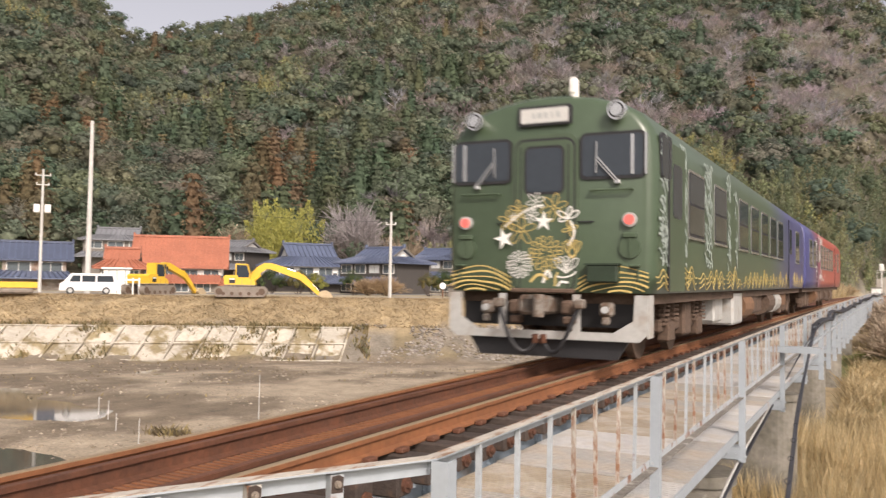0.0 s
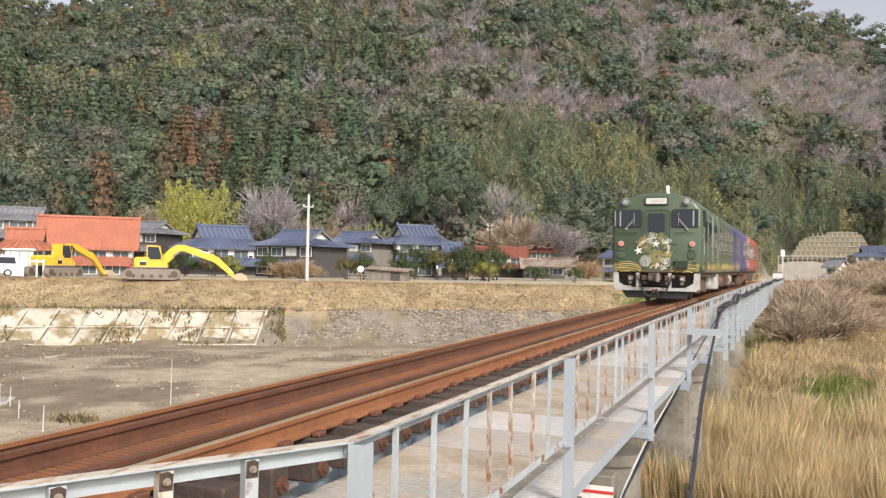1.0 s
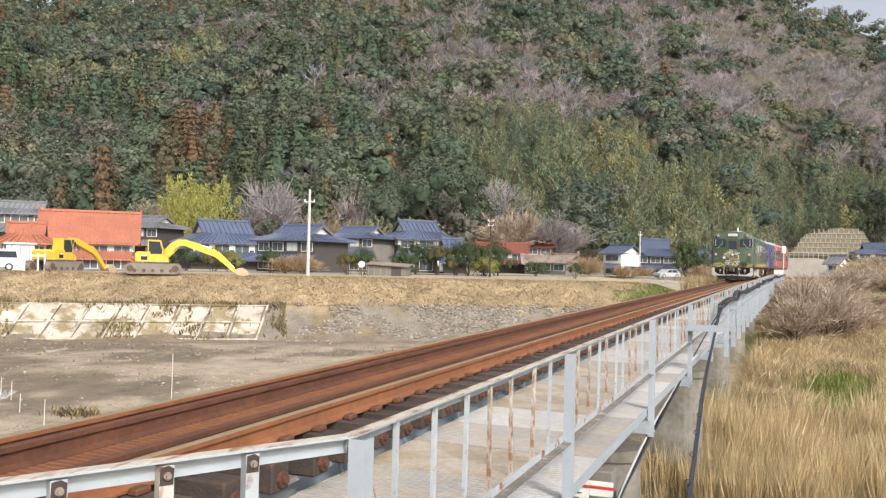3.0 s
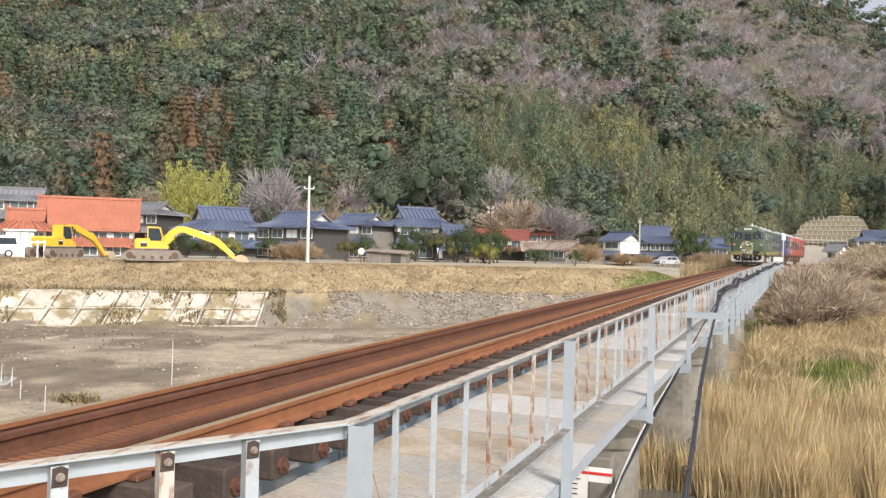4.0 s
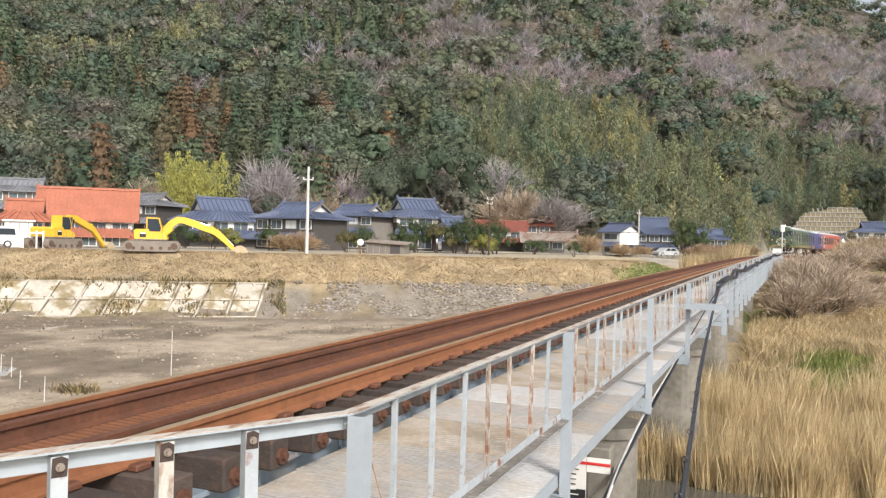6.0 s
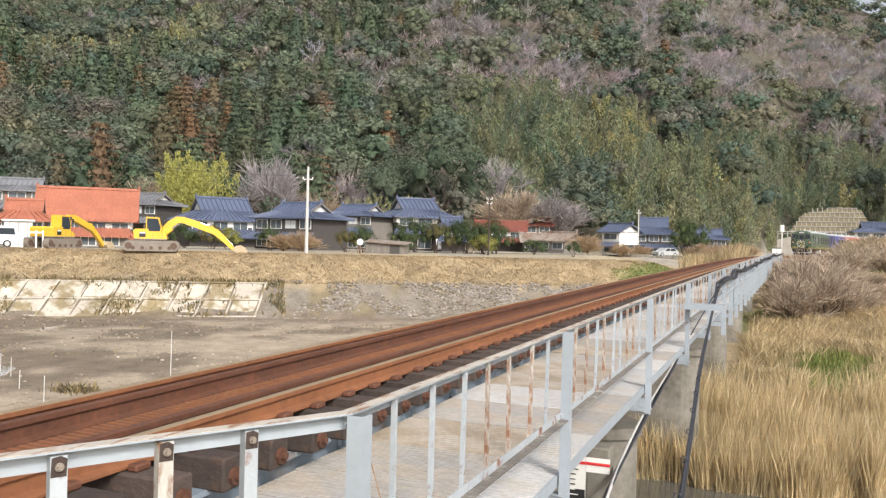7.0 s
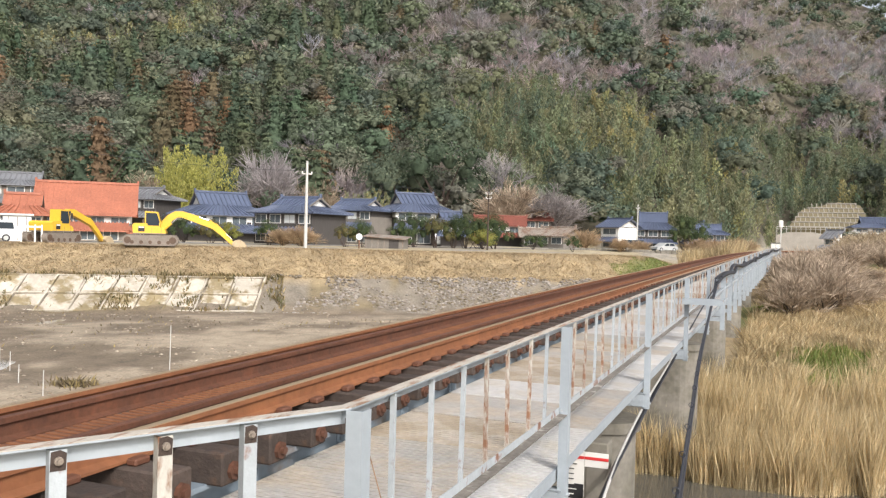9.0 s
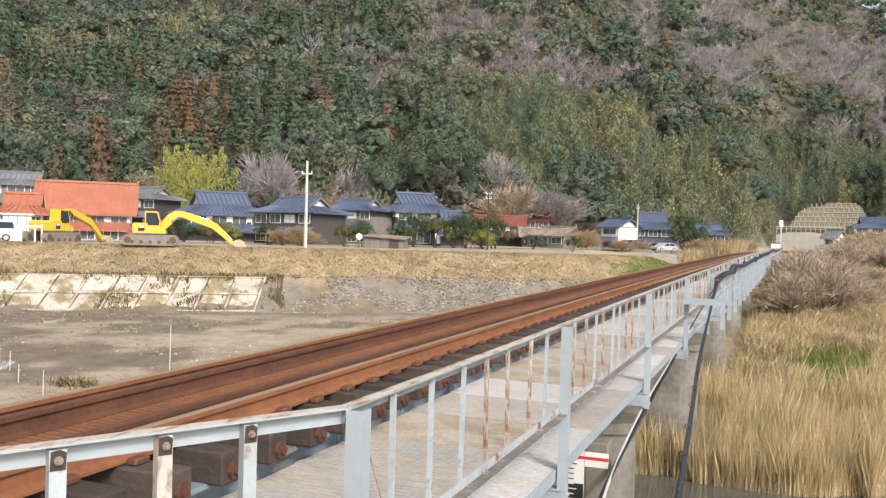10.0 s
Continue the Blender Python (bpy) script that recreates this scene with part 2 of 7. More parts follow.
def rounded(w, h, r, n=4, cx=0.0, cy=0.0):
    o = []
    for sx, sy, a in ((1, 1, 0), (-1, 1, 90), (-1, -1, 180), (1, -1, 270)):
        o += arc(cx + sx * (w / 2 - r), cy + sy * (h / 2 - r), r, a, a + 90, n)
    return o


def from_arrays(name, verts, faces, material, tint=None, normals=None):
    me = bpy.data.meshes.new(name)
    if isinstance(faces, np.ndarray):
        v, f = np.asarray(verts, np.float32), faces.astype(np.int32)
        k = f.shape[1]
        me.vertices.add(len(v))
        me.vertices.foreach_set("co", v.ravel())
        me.loops.add(f.size)
        me.loops.foreach_set("vertex_index", f.ravel())
        me.polygons.add(len(f))
        me.polygons.foreach_set("loop_start", np.arange(0, f.size, k, dtype=np.int32))
    else:
        me.from_pydata(verts, [], faces)
    me.materials.append(material)
    if tint is not None:
        at = me.color_attributes.new("tint", "FLOAT_COLOR", "POINT")
        at.data.foreach_set("color", np.hstack([tint, np.ones((len(tint), 1))]).astype(np.float32).ravel())
    me.update(calc_edges=True)
    if normals is not None:
        me.polygons.foreach_set("use_smooth", np.ones(len(me.polygons), bool))
        me.normals_split_custom_set_from_vertices(normals)
    return me


# ---- the line of the track: straight over the bridge, then a long bend ----
TX = -3.88
_Y = np.arange(-20, 420, 0.5)
_X = np.interp(_Y, (-20, 0, 10, 28, 47, 68, 80, 89, 105, 126, 140, 150, 160, 169, 180, 200, 260, 420), (-3.9, -3.89, -3.86, -3.68, -3.35, -2.95, -2.55, -2.0, -0.55, 2.3, 4.9, 7.1, 9.8, 12.7, 16.6, 24.4, 52, 140))
_X = np.convolve(np.pad(_X, 24, "edge"), np.hanning(51)[1:-1] / np.hanning(51).sum(), "valid")[:len(_Y)]
_H = np.degrees(np.arctan(np.gradient(_X, _Y)))
_S = np.concatenate([[0], np.cumsum(np.hypot(np.diff(_X), np.diff(_Y)))])
_S -= np.interp(0, _Y, _S)


def rail_z(s):
    """The line climbs a little over the bridge and levels out."""
    return float(np.interp(s, (4, 60, 105, 150, 200), (0, 0.36, 0.56, 0.48, 0.42)))


def track(s):
    """Point and heading (degrees to the right) at s metres past the camera."""
    return Vector((float(np.interp(s, _S, _X)), float(np.interp(s, _S, _Y)), rail_z(s))), float(np.interp(s, _S, _H))


def track_x(y):
    return float(np.interp(y, _Y, _X))


def along(off, z, s0, s1, step):
    n = max(1, round((s1 - s0) / step))
    out = []
    for i in range(n + 1):
        p, h = track(s0 + (s1 - s0) * i / n)
        side = Vector((math.cos(radians(h)), -math.sin(radians(h)), 0))
        out.append((p + side * off + Vector((0, 0, z)), side))
    return out
# ---- ground, river and hills ----
LEVEE_P, LEVEE_N = Vector((-37.6, 63.7)), Vector((-0.561, 0.828))
LEVEE_U = Vector((0.828, 0.561))
BED = -4.8


def lerp_table(x, xs, ys):
    return float(np.interp(x, xs, ys))


def smooth(a, b, x):
    t = min(1.0, max(0.0, (x - a) / (b - a)))
    return t * t * (3 - 2 * t)


def fbm(x, y, k):
    return noise.fractal(Vector((x * k, y * k, 3.7)), 1.0, 2.0, 4)


SKY_AZ = (-180, -120, -75, -60, -52, -50, -47.2, -44, -40, -37, -30, -15, -5, 3.3, 6, 15, 30, 60, 120, 180)
SKY_EL = (5, 6, 14, 20, 18.4, 17.0, 14.6, 15.4, 16.4, 17.4, 20.5, 21, 18.8, 15.2, 13.8, 12, 9, 6, 4, 4)
FOOT_AZ = (-180, -110, -75, -50, -35, -20, -8, -2, 0.2, 5.4, 7, 20, 60, 120, 180)
FOOT_R = (500, 400, 190, 158, 158, 162, 172, 192, 248, 248, 222, 240, 300, 450, 500)


def ground_z(x, y):
    """Height of the land: river bed, levee, village plain, foot of the hill and hill."""
    r, az = math.hypot(x, y), math.degrees(math.atan2(x, y))
    s = (x - LEVEE_P.x) * LEVEE_N.x + (y - LEVEE_P.y) * LEVEE_N.y
    # far bank
    zl = lerp_table(s, (-14, -9.4, -6.0, -0.5, 0.8, 5), (BED, BED, -2.5, -0.22, -0.1, -0.12))
    if s < -8:
        zl += 0.11 * fbm(x, y, 0.12) + 0.03 * fbm(x, y, 0.9)
        pool = math.exp(-(((x + 34.8) / 5.0) ** 2 + ((y - 26.2) / 2.4) ** 2) ** 2) + math.exp(-(((x + 25.5) / 4.5) ** 2 + ((y - 17.5) / 2.6) ** 2) ** 2)
        zl -= 0.22 * min(1, pool)
    elif s < 0:
        zl += 0.08 * fbm(x, y, 0.7)
    u = (x - LEVEE_P.x) * LEVEE_U.x + (y - LEVEE_P.y) * LEVEE_U.y
    if s > -6:
        zl = max(BED, zl - 1.35 * smooth(31, 38, u) * smooth(34, 24, s))
    # the land beside the bridge, where reeds and thickets grow
    zr = lerp_table(y - 1.2 * max(0.0, x - 2.5) * smooth(60, 30, y), (16, 19, 23, 30, 40, 50, 80, 95, 130), (-5.5, -5.3, -4.75, -4.3, -3.6, -2.8, -1.0, -0.45, -0.2))
    zr += 0.15 * fbm(x, y, 0.25) * (1 if y < 95 else 0.3)
    w = smooth(-8.5, -5.0, x - track_x(y) + TX)
    z = zl * (1 - w) + zr * w
    # near bank
    near = smooth(8.0, 1.5, y + 0.15 * x)
    z = z * (1 - near) + (-0.45) * near
    # embankment past the bridge
    if y > 70:
        bx = track_x(y)
        e = smooth(86, 92, y) * smooth(6.5, 2.2, abs(x - bx))
        z = z * (1 - e) + (-0.6 + rail_z(y)) * e
    # hill
    r0 = lerp_table(az, FOOT_AZ, FOOT_R)
    if r > r0:
        el = lerp_table(az, SKY_AZ, SKY_EL)
        r1 = r0 + 400
        u = min((r - r0) / 400, 1.0)
        top = math.tan(radians(el)) * r1
        z += top * (0.25 * u + 0.75 * u ** 1.15) * (1 + 0.08 * math.sin(az * 0.35 + 2.0 * u + 1.0) * u * (1 - u) * 2 + 0.10 * fbm(x, y, 0.011) * (1 - u))
        if r > r1:
            z -= (r - r1) * 0.12
    return z


def build_ground():
    azs = np.concatenate([np.arange(-180, -66, 4.0), np.arange(-66, 24, 0.5), np.arange(24, 180.1, 4.0)])
    rs = [0.6]
    while rs[-1] < 2500:
        rs.append(rs[-1] * (1.022 if rs[-1] < 110 else 1.035) + 0.04)
    vs, tint, wet = [(0, 0, -0.45)], [], []
    for r in rs:
        for a in azs[:-1]:
            x, y = r * math.sin(radians(a)), r * math.cos(radians(a))
            vs.append((x, y, ground_z(x, y)))
    n = len(azs) - 1
    fs = [(0, 1 + i, 1 + (i + 1) % n) for i in range(n)]
    for j in range(len(rs) - 1):
        for i in range(n):
            a, b = 1 + j * n + i, 1 + j * n + (i + 1) % n
            fs.append((a, a + n, b + n, b))
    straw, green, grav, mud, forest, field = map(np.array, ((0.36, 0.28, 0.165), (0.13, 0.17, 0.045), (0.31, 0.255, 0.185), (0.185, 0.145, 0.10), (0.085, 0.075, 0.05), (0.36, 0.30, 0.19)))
    rubble = np.array((0.19, 0.165, 0.13))
    cols = []
    for x, y, z in vs:
        r, az = math.hypot(x, y), math.degrees(math.atan2(x, y))
        s = (x - LEVEE_P.x) * LEVEE_N.x + (y - LEVEE_P.y) * LEVEE_N.y
        along_l = (x - LEVEE_P.x) * LEVEE_U.x + (y - LEVEE_P.y) * LEVEE_U.y
        nz = fbm(x, y, 0.15)
        w = smooth(-8.5, -5.0, x - track_x(y) + TX)
        c = straw * (0.9 + 0.25 * fbm(x, y, 0.6))
        if s < -5.6 and w < 0.5:
            c = rubble if s > -9.6 else grav * (1 + 0.15 * nz)
            if s > -9.6:
                k = smooth(0.0, 0.25, fbm(x, y, 0.35))
                c = rubble * (1 - k) + np.array((0.17, 0.135, 0.08)) * k
            else:
                k = smooth(-0.1, 0.3, fbm(x, y, 0.09) + 0.5 * fbm(x, y, 0.35) + 0.010 * max(-20, s + 16))
                k = max(k, 0.9 * smooth(-14.5, -11, s + 1.5 * fbm(x, y, 0.2)))
                c = c * (1 - k) + mud * 0.85 * k
        elif s < 1.5 and w < 0.5:
            k = smooth(26, 30, along_l) * smooth(46, 36, along_l) * smooth(-0.35, 0.1, nz)
            c = c * (1 - k) + green * k
        elif s >= 1.5 or y > 95:
            k = smooth(-0.2, 0.3, nz)
            c = field * (1 - k) + np.array((0.30, 0.27, 0.22)) * k
        if w >= 0.5:
            k = smooth(0.0, 0.35, fbm(x, y, 0.12)) * 0.7
            c = straw * 0.85 * (1 - k) + green * k
            if z < -4.1:
                c = mud
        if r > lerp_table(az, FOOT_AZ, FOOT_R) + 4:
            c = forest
        cols.append(c)
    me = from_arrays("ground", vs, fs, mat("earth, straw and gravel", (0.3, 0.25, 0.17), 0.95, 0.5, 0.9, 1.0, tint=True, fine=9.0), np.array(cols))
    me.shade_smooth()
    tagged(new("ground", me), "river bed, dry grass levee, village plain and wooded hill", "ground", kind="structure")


def build_water():
    bm = B()
    bmesh.ops.create_grid(bm, x_segments=2, y_segments=2, size=1, matrix=Matrix.Translation((-15, 25, BED - 0.055)) @ Matrix.Diagonal((80, 60, 1, 1)))
    single("water", bm, WATER, "shallow brown river water pooling on the gravel bed", "water", kind="structure")


build_ground()
build_water()
# ---- bridge ----
BRIDGE_END = 88.0
DECK_Z = -0.48  # walkway height


def build_track():
    rail_profile = ((-0.062, -0.15), (0.062, -0.15), (0.062, -0.135), (0.012, -0.115), (0.010, -0.045), (0.033, -0.035), (0.033, -0.004), (0.026, 0.0), (-0.026, 0.0), (-0.033, -0.004), (-0.033, -0.035), (-0.010, -0.045), (-0.012, -0.115), (-0.062, -0.135))
    tr = thing("railway_track", "rust-brown single railway track with guard rails on timber sleepers", "railway track", kind="structure")
    for off in (-0.5665, 0.5665):
        bm = sweep(B(), rail_profile, along(off, 0.0, -6, 330, 1.5))
        bm.normal_update()
        for f in bm.faces:
            if abs(f.normal.z) > 0.7 and f.calc_center_median().z > -0.01:
                f.material_index = 1
        part("rail", bm, (RAIL_ORANGE, RAIL_TOP), tr, "rust-orange rail with a worn head")
    for off in (-0.36, 0.36):
        part("guard_rail", sweep(B(), rail_profile, along(off, -0.01, -4, BRIDGE_END + 3, 1.5)), RAIL, tr, "dark rusty inner guard rail")
    part("centre_walkboard", sweep(B(), ((-0.14, -0.145), (0.14, -0.145), (0.14, -0.105), (-0.14, -0.105)), along(0.0, 0.0, -4, BRIDGE_END, 2)), RAIL, tr, "rusty chequered plate between the rails")
    # bars across the plate
    bm = B()
    for i in range(560):
        s = 0.5 + i * 0.07
        p, h = track(s)
        box(bm, p.x - 0.13, p.x + 0.13, s - 0.016, s + 0.016, p.z - 0.106, p.z - 0.098)
    tagged(part("tread_bars", bm, RAIL_ORANGE, tr), kind="stuff")
    return tr


def build_sleepers(tr):
    bm = box(B(), -0.95, 0.95, -0.1, 0.1, -0.35, -0.152, 0.012)
    me = mesh_of("sleeper", bm, SLEEPER)
    bolt = mesh_of("hook_bolt", bar(bar(B(), (0.93, 0, -0.27), (0.975, 0, -0.27), 0.055, 8), (0.97, 0, -0.27), (1.0, 0, -0.27), 0.028, 6), RAIL)
    fast = B()
    for off in (-0.5665, 0.5665):
        for k in (-0.1, 0.1):
            box(fast, off + k - 0.035, off + k + 0.035, -0.06, 0.06, -0.152, -0.11, 0.01)
    fast = mesh_of("rail_clip", fast, RAIL)
    rnd = random.Random(3)
    for i in range(190):
        p, h = track(-3 + i * 0.48)
        o = new("sleeper", me)
        o.parent = tr
        o.matrix_world = Matrix.Translation(p) @ pose(rnd.uniform(-.02, .02), 0, rnd.uniform(-0.012, 0.004), 0, 0, -h + rnd.uniform(-1, 1))
        for nm, mm in (("hook_bolt", bolt), ("rail_clip", fast)):
            if i < 60:
                c = new(nm, mm)
                c.parent = o
    far = B()
    for i in range(400):
        p, h = track(BRIDGE_END + 0.6 + i * 0.6)
        box(far, -1.0, 1.0, -0.1, 0.1, -0.33, -0.15, 0, Matrix.Translation(p) @ pose(0, 0, 0, 0, 0, -h))
    tagged(part("far_sleepers", far, SLEEPER, tr), kind="stuff")
    part("ballast_bed", sweep(B(), ((-2.3, -0.75), (2.3, -0.75), (1.5, -0.19), (-1.5, -0.19)), along(0, 0, BRIDGE_END + 0.3, 330, 4)), BALLAST, tr, "rusty brown ballast shoulder")


PIERS = (3.0, 13.1, 23.3, 33.6, 44.0, 54.4, 64.8, 75.2, 88.5)


def build_girders():
    """Plate girders from pier to pier, with stiffeners and the walkway's brackets."""
    for a, b in zip((-6.0,) + PIERS[:-1], PIERS):
        g = thing("girder_span", "grey-blue riveted plate girder span under the track", "bridge girder", group="bridge spans", kind="structure")
        for off in (-0.72, 0.72):
            i_prof = ((-0.11, -0.352), (0.11, -0.352), (0.11, -0.385), (0.02, -0.385), (0.02, -1.25), (0.16, -1.25), (0.16, -1.28), (-0.16, -1.28), (-0.16, -1.25), (-0.02, -1.25), (-0.02, -0.385), (-0.11, -0.385))
            part("girder", sweep(B(), i_prof, along(off, 0, a + 0.06, b - 0.06, 2)), GIRDER, g, "painted plate girder")
            n = int((b - a) / 1.2)
            for k in range(n):
                p, h = track(a + 0.5 + k * 1.2)
                s = 1 if off > 0 else -1
                m = Matrix.Translation(p) @ pose(0, 0, 0, 0, 0, -h)
                part("stiffener", box(box(B(), off + s * 0.02, off + s * 0.075, -0.01, 0.01, -1.25, -0.4, 0, m), off + s * 0.022, off + s * 0.03, -0.06, 0.06, -1.25, -0.4, 0, m), GIRDER, g)
                if off > 0:
                    bm = B()
                    for r in range(5):
                        for c in (-0.045, 0.045):
                            bar(bm, m @ Vector((off + 0.03, c, -0.5 - r * 0.16)), m @ Vector((off + 0.05, c, -0.5 - r * 0.16)), 0.018, 6)
                    part("rivets", bm, GIRDER, g)
        # sway bracing between the girders
        bm = B()
        k = a + 0.5
        while k < b - 1.2:
            p, q = track(k)[0], track(k + 1.2)[0]
            strut(bm, p + Vector((-0.70, 0, -1.2)), q + Vector((0.70, 0, -1.2)), 0.08)
            strut(bm, p + Vector((-0.70, 0, -0.5)), p + Vector((0.70, 0, -1.2)), 0.07)
            k += 1.2
        part("cross_bracing", bm, GIRDER, g)


def build_piers():
    for i, y in enumerate(PIERS):
        p, h = track(y)
        m = Matrix.Translation(p) @ pose(0, 0, 0, 0, 0, -h)
        base = -6.5
        t = thing("bridge_pier", "weathered concrete bridge pier standing in the river bed", "bridge pier", group="piers", kind="structure")
        bm = B()
        ends = arc(0, 0, 0.55, -90, 90, 6)
        for (w, z0, z1, nm, r) in ((1.42, base, -1.78, "shaft", 0.55), (1.46, -1.78, -1.62, "coping", 0.58)):
            bm = B()
            o = [(w + r * math.cos(radians(a)), r * math.sin(radians(a))) for a in range(-90, 91, 15)] + [(-w + r * math.cos(radians(a)), r * math.sin(radians(a))) for a in range(90, 271, 15)]
            prism(bm, o, m @ Matrix.Translation((-0.04, 0, z0)), z1 - z0)
            part(nm, bm, CONCRETE, t)
        part("bearing", box(box(B(), 0.52, 0.92, -0.3, 0.3, -1.62, -1.282, 0, m), -0.92, -0.52, -0.3, 0.3, -1.62, -1.282, 0, m), RAIL, t)


POSTS = [2.65, 5.78, 9.75, 13.85, 17.9] + [21.95 + 4.05 * i for i in range(16)]
STEP = 0.392
RAIL_X, RAIL_H, FOOT_H = 2.50, 1.0, 0.39  # offset from the track's centre; top and bottom rail above the deck


def build_railing():
    rl = thing("handrail", "flaking white steel handrail along the outer edge of the bridge walkway", "railing", kind="structure")
    H = RAIL_H
    top = ((-0.022, H - 0.046), (-0.022, H), (0.026, H), (0.026, H - 0.006), (-0.016, H - 0.006), (-0.016, H - 0.046))
    cap = ((-0.024, H + 0.0005), (-0.024, H + 0.003), (0.027, H + 0.003), (0.027, H + 0.0005))
    part("top_rail", sweep(B(), top, along(RAIL_X, DECK_Z, POSTS[0], POSTS[-1], 2)), STEEL, rl, "pale blue-white angle-iron top rail")
    part("top_rail_rust", sweep(B(), cap, along(RAIL_X, DECK_Z, POSTS[0], POSTS[-1], 2)), STEEL_CAP, rl, "rust-streaked top of the rail")
    part("bottom_rail", sweep(B(), ((0.009, FOOT_H), (0.015, FOOT_H), (0.015, FOOT_H + 0.05), (0.009, FOOT_H + 0.05)), along(RAIL_X, DECK_Z, POSTS[0], POSTS[-1], 2)), STEEL_RUST, rl, "flaking upright leg of the bottom rail")
    part("bottom_flange", sweep(B(), ((0.015, FOOT_H), (0.072, FOOT_H), (0.072, FOOT_H + 0.007), (0.015, FOOT_H + 0.007)), along(RAIL_X, DECK_Z, POSTS[0], POSTS[-1], 2)), GRIME, rl, "grimy flat leg of the bottom rail")
    post = B()
    prism(post, ((-0.03, -0.034), (0.034, -0.034), (0.034, 0.034), (0.027, 0.034), (0.027, -0.027), (-0.03, -0.027)), Matrix.Translation((0.045, 0, -0.30)), H + 0.296)
    pm = mesh_of("post", post, STEEL)
    bal = B()
    prism(bal, ((-0.010, -0.010), (0.010, -0.010), (0.010, 0.010), (0.006, 0.010), (0.006, -0.006), (-0.010, -0.006)), Matrix.Translation((0, 0, FOOT_H)), H - 0.01 - FOOT_H)
    b1, b2 = mesh_of("baluster", bal.copy(), STEEL_RUST), mesh_of("baluster", bal, STEEL_OLD)
    bolt = B()
    for z in (-0.16, -0.24):
        for yy in (-0.016, 0.016):
            bar(bolt, (0.079, yy, z), (0.092, yy, z), 0.010, 6)
    bar(bolt, (0.03, -0.034, FOOT_H + 0.03), (0.03, -0.044, FOOT_H + 0.03), 0.011, 6)
    bolt = mesh_of("bolts", bolt, STEEL_RUST)
    brk = B()
    box(brk, -1.72, 0.05, -0.045, 0.045, -0.135, -0.125)
    box(brk, -1.72, 0.05, -0.006, 0.006, -0.27, -0.135)
    box(brk, -1.72, 0.05, -0.045, 0.045, -0.28, -0.27)
    box(brk, -0.30, 0.02, -0.056, -0.046, -0.27, -0.14)
    for k in range(4):
        bar(brk, (-0.26 + 0.08 * k, -0.056, -0.205), (-0.26 + 0.08 * k, -0.07, -0.205), 0.012, 6)
    bk = mesh_of("bracket", brk, STEEL)
    rnd = random.Random(5)
    for i, y in enumerate(POSTS):
        p, h = track(y)
        side = Vector((math.cos(radians(h)), -math.sin(radians(h)), 0))
        o = new("post", pm)
        o.parent = rl
        o.matrix_world = Matrix.Translation(p + side * RAIL_X + Vector((0, 0, DECK_Z))) @ pose(0, 0, 0, rnd.uniform(-.3, .3), rnd.uniform(-.3, .3), -h)
        for nm, mm in (("bolts", bolt), ("bracket", bk)):
            c = new(nm, mm)
            c.parent = o
        if i + 1 < len(POSTS):
            n = round((POSTS[i + 1] - y) / STEP)
            for k in range(1, n):
                p, h = track(y + (POSTS[i + 1] - y) * k / n)
                side = Vector((math.cos(radians(h)), -math.sin(radians(h)), 0))
                c = new("baluster", b2 if rnd.random() < 0.55 else b1)
                c.parent = rl
                c.matrix_world = Matrix.Translation(p + side * RAIL_X + Vector((0, 0, DECK_Z))) @ pose(0, 0, 0, rnd.uniform(-.8, .8), rnd.uniform(-.8, .8), -h)
    # the end of the railing turns in towards the track
    fl = thing("railing_end", "pale blue steel railing end turning in towards the track", "railing", kind="structure")
    a, b = Vector((-1.378, 2.65, 0)), Vector((-2.23, 1.13, 0))
    d = (b - a).normalized()
    s = Vector((d.y, -d.x, 0)) * -1
    ends = [(a + Vector((0, 0, DECK_Z)), s), (b + Vector((0, 0, DECK_Z)), s)]
    deep = ((-0.022, H - 0.062), (-0.022, H), (0.026, H), (0.026, H - 0.006), (-0.016, H - 0.006), (-0.016, H - 0.062))
    part("top_rail", sweep(B(), deep, ends), STEEL, fl)
    part("top_rail_rust", sweep(B(), cap, ends), STEEL_CAP, fl)
    rot = math.degrees(math.atan2(s.y, s.x))
    for k, dist in enumerate((0.378, 0.657, 0.96, 1.32, 1.7)):
        q = a + d * dist
        m = Matrix.Translation(q + Vector((0, 0, DECK_Z - 0.3))) @ pose(0, 0, 0, 0, 0, rot)
        bm = prism(B(), ((-0.017, -0.023), (0.019, -0.023), (0.019, 0.023), (0.014, 0.023), (0.014, -0.018), (-0.017, -0.018)), m, H + 0.285)
        u = part("upright", bm, STEEL_OLD if k == 1 else STEEL_RUST, fl)
        c = q + s * 0.0195 + Vector((0, 0, DECK_Z + H - 0.045))
        part("rust_stain", prism(B(), ((-0.022, -0.028), (0.02, -0.028), (0.022, 0.02), (0.005, 0.03), (-0.02, 0.026)), Matrix.Translation(c) @ pose(0, 0, 0, 0, 0, rot) @ Matrix(((0, 0, 1, 0), (1, 0, 0, 0), (0, 1, 0, 0), (0, 0, 0, 1))), 0.0015), RUSTDARK, u, "black rust round the bolt")
        part("bolt", bar(bar(B(), c, c + s * 0.009, 0.0125, 10), c, c + s * 0.018, 0.008, 6), BOLT, u, "weathered bolt")


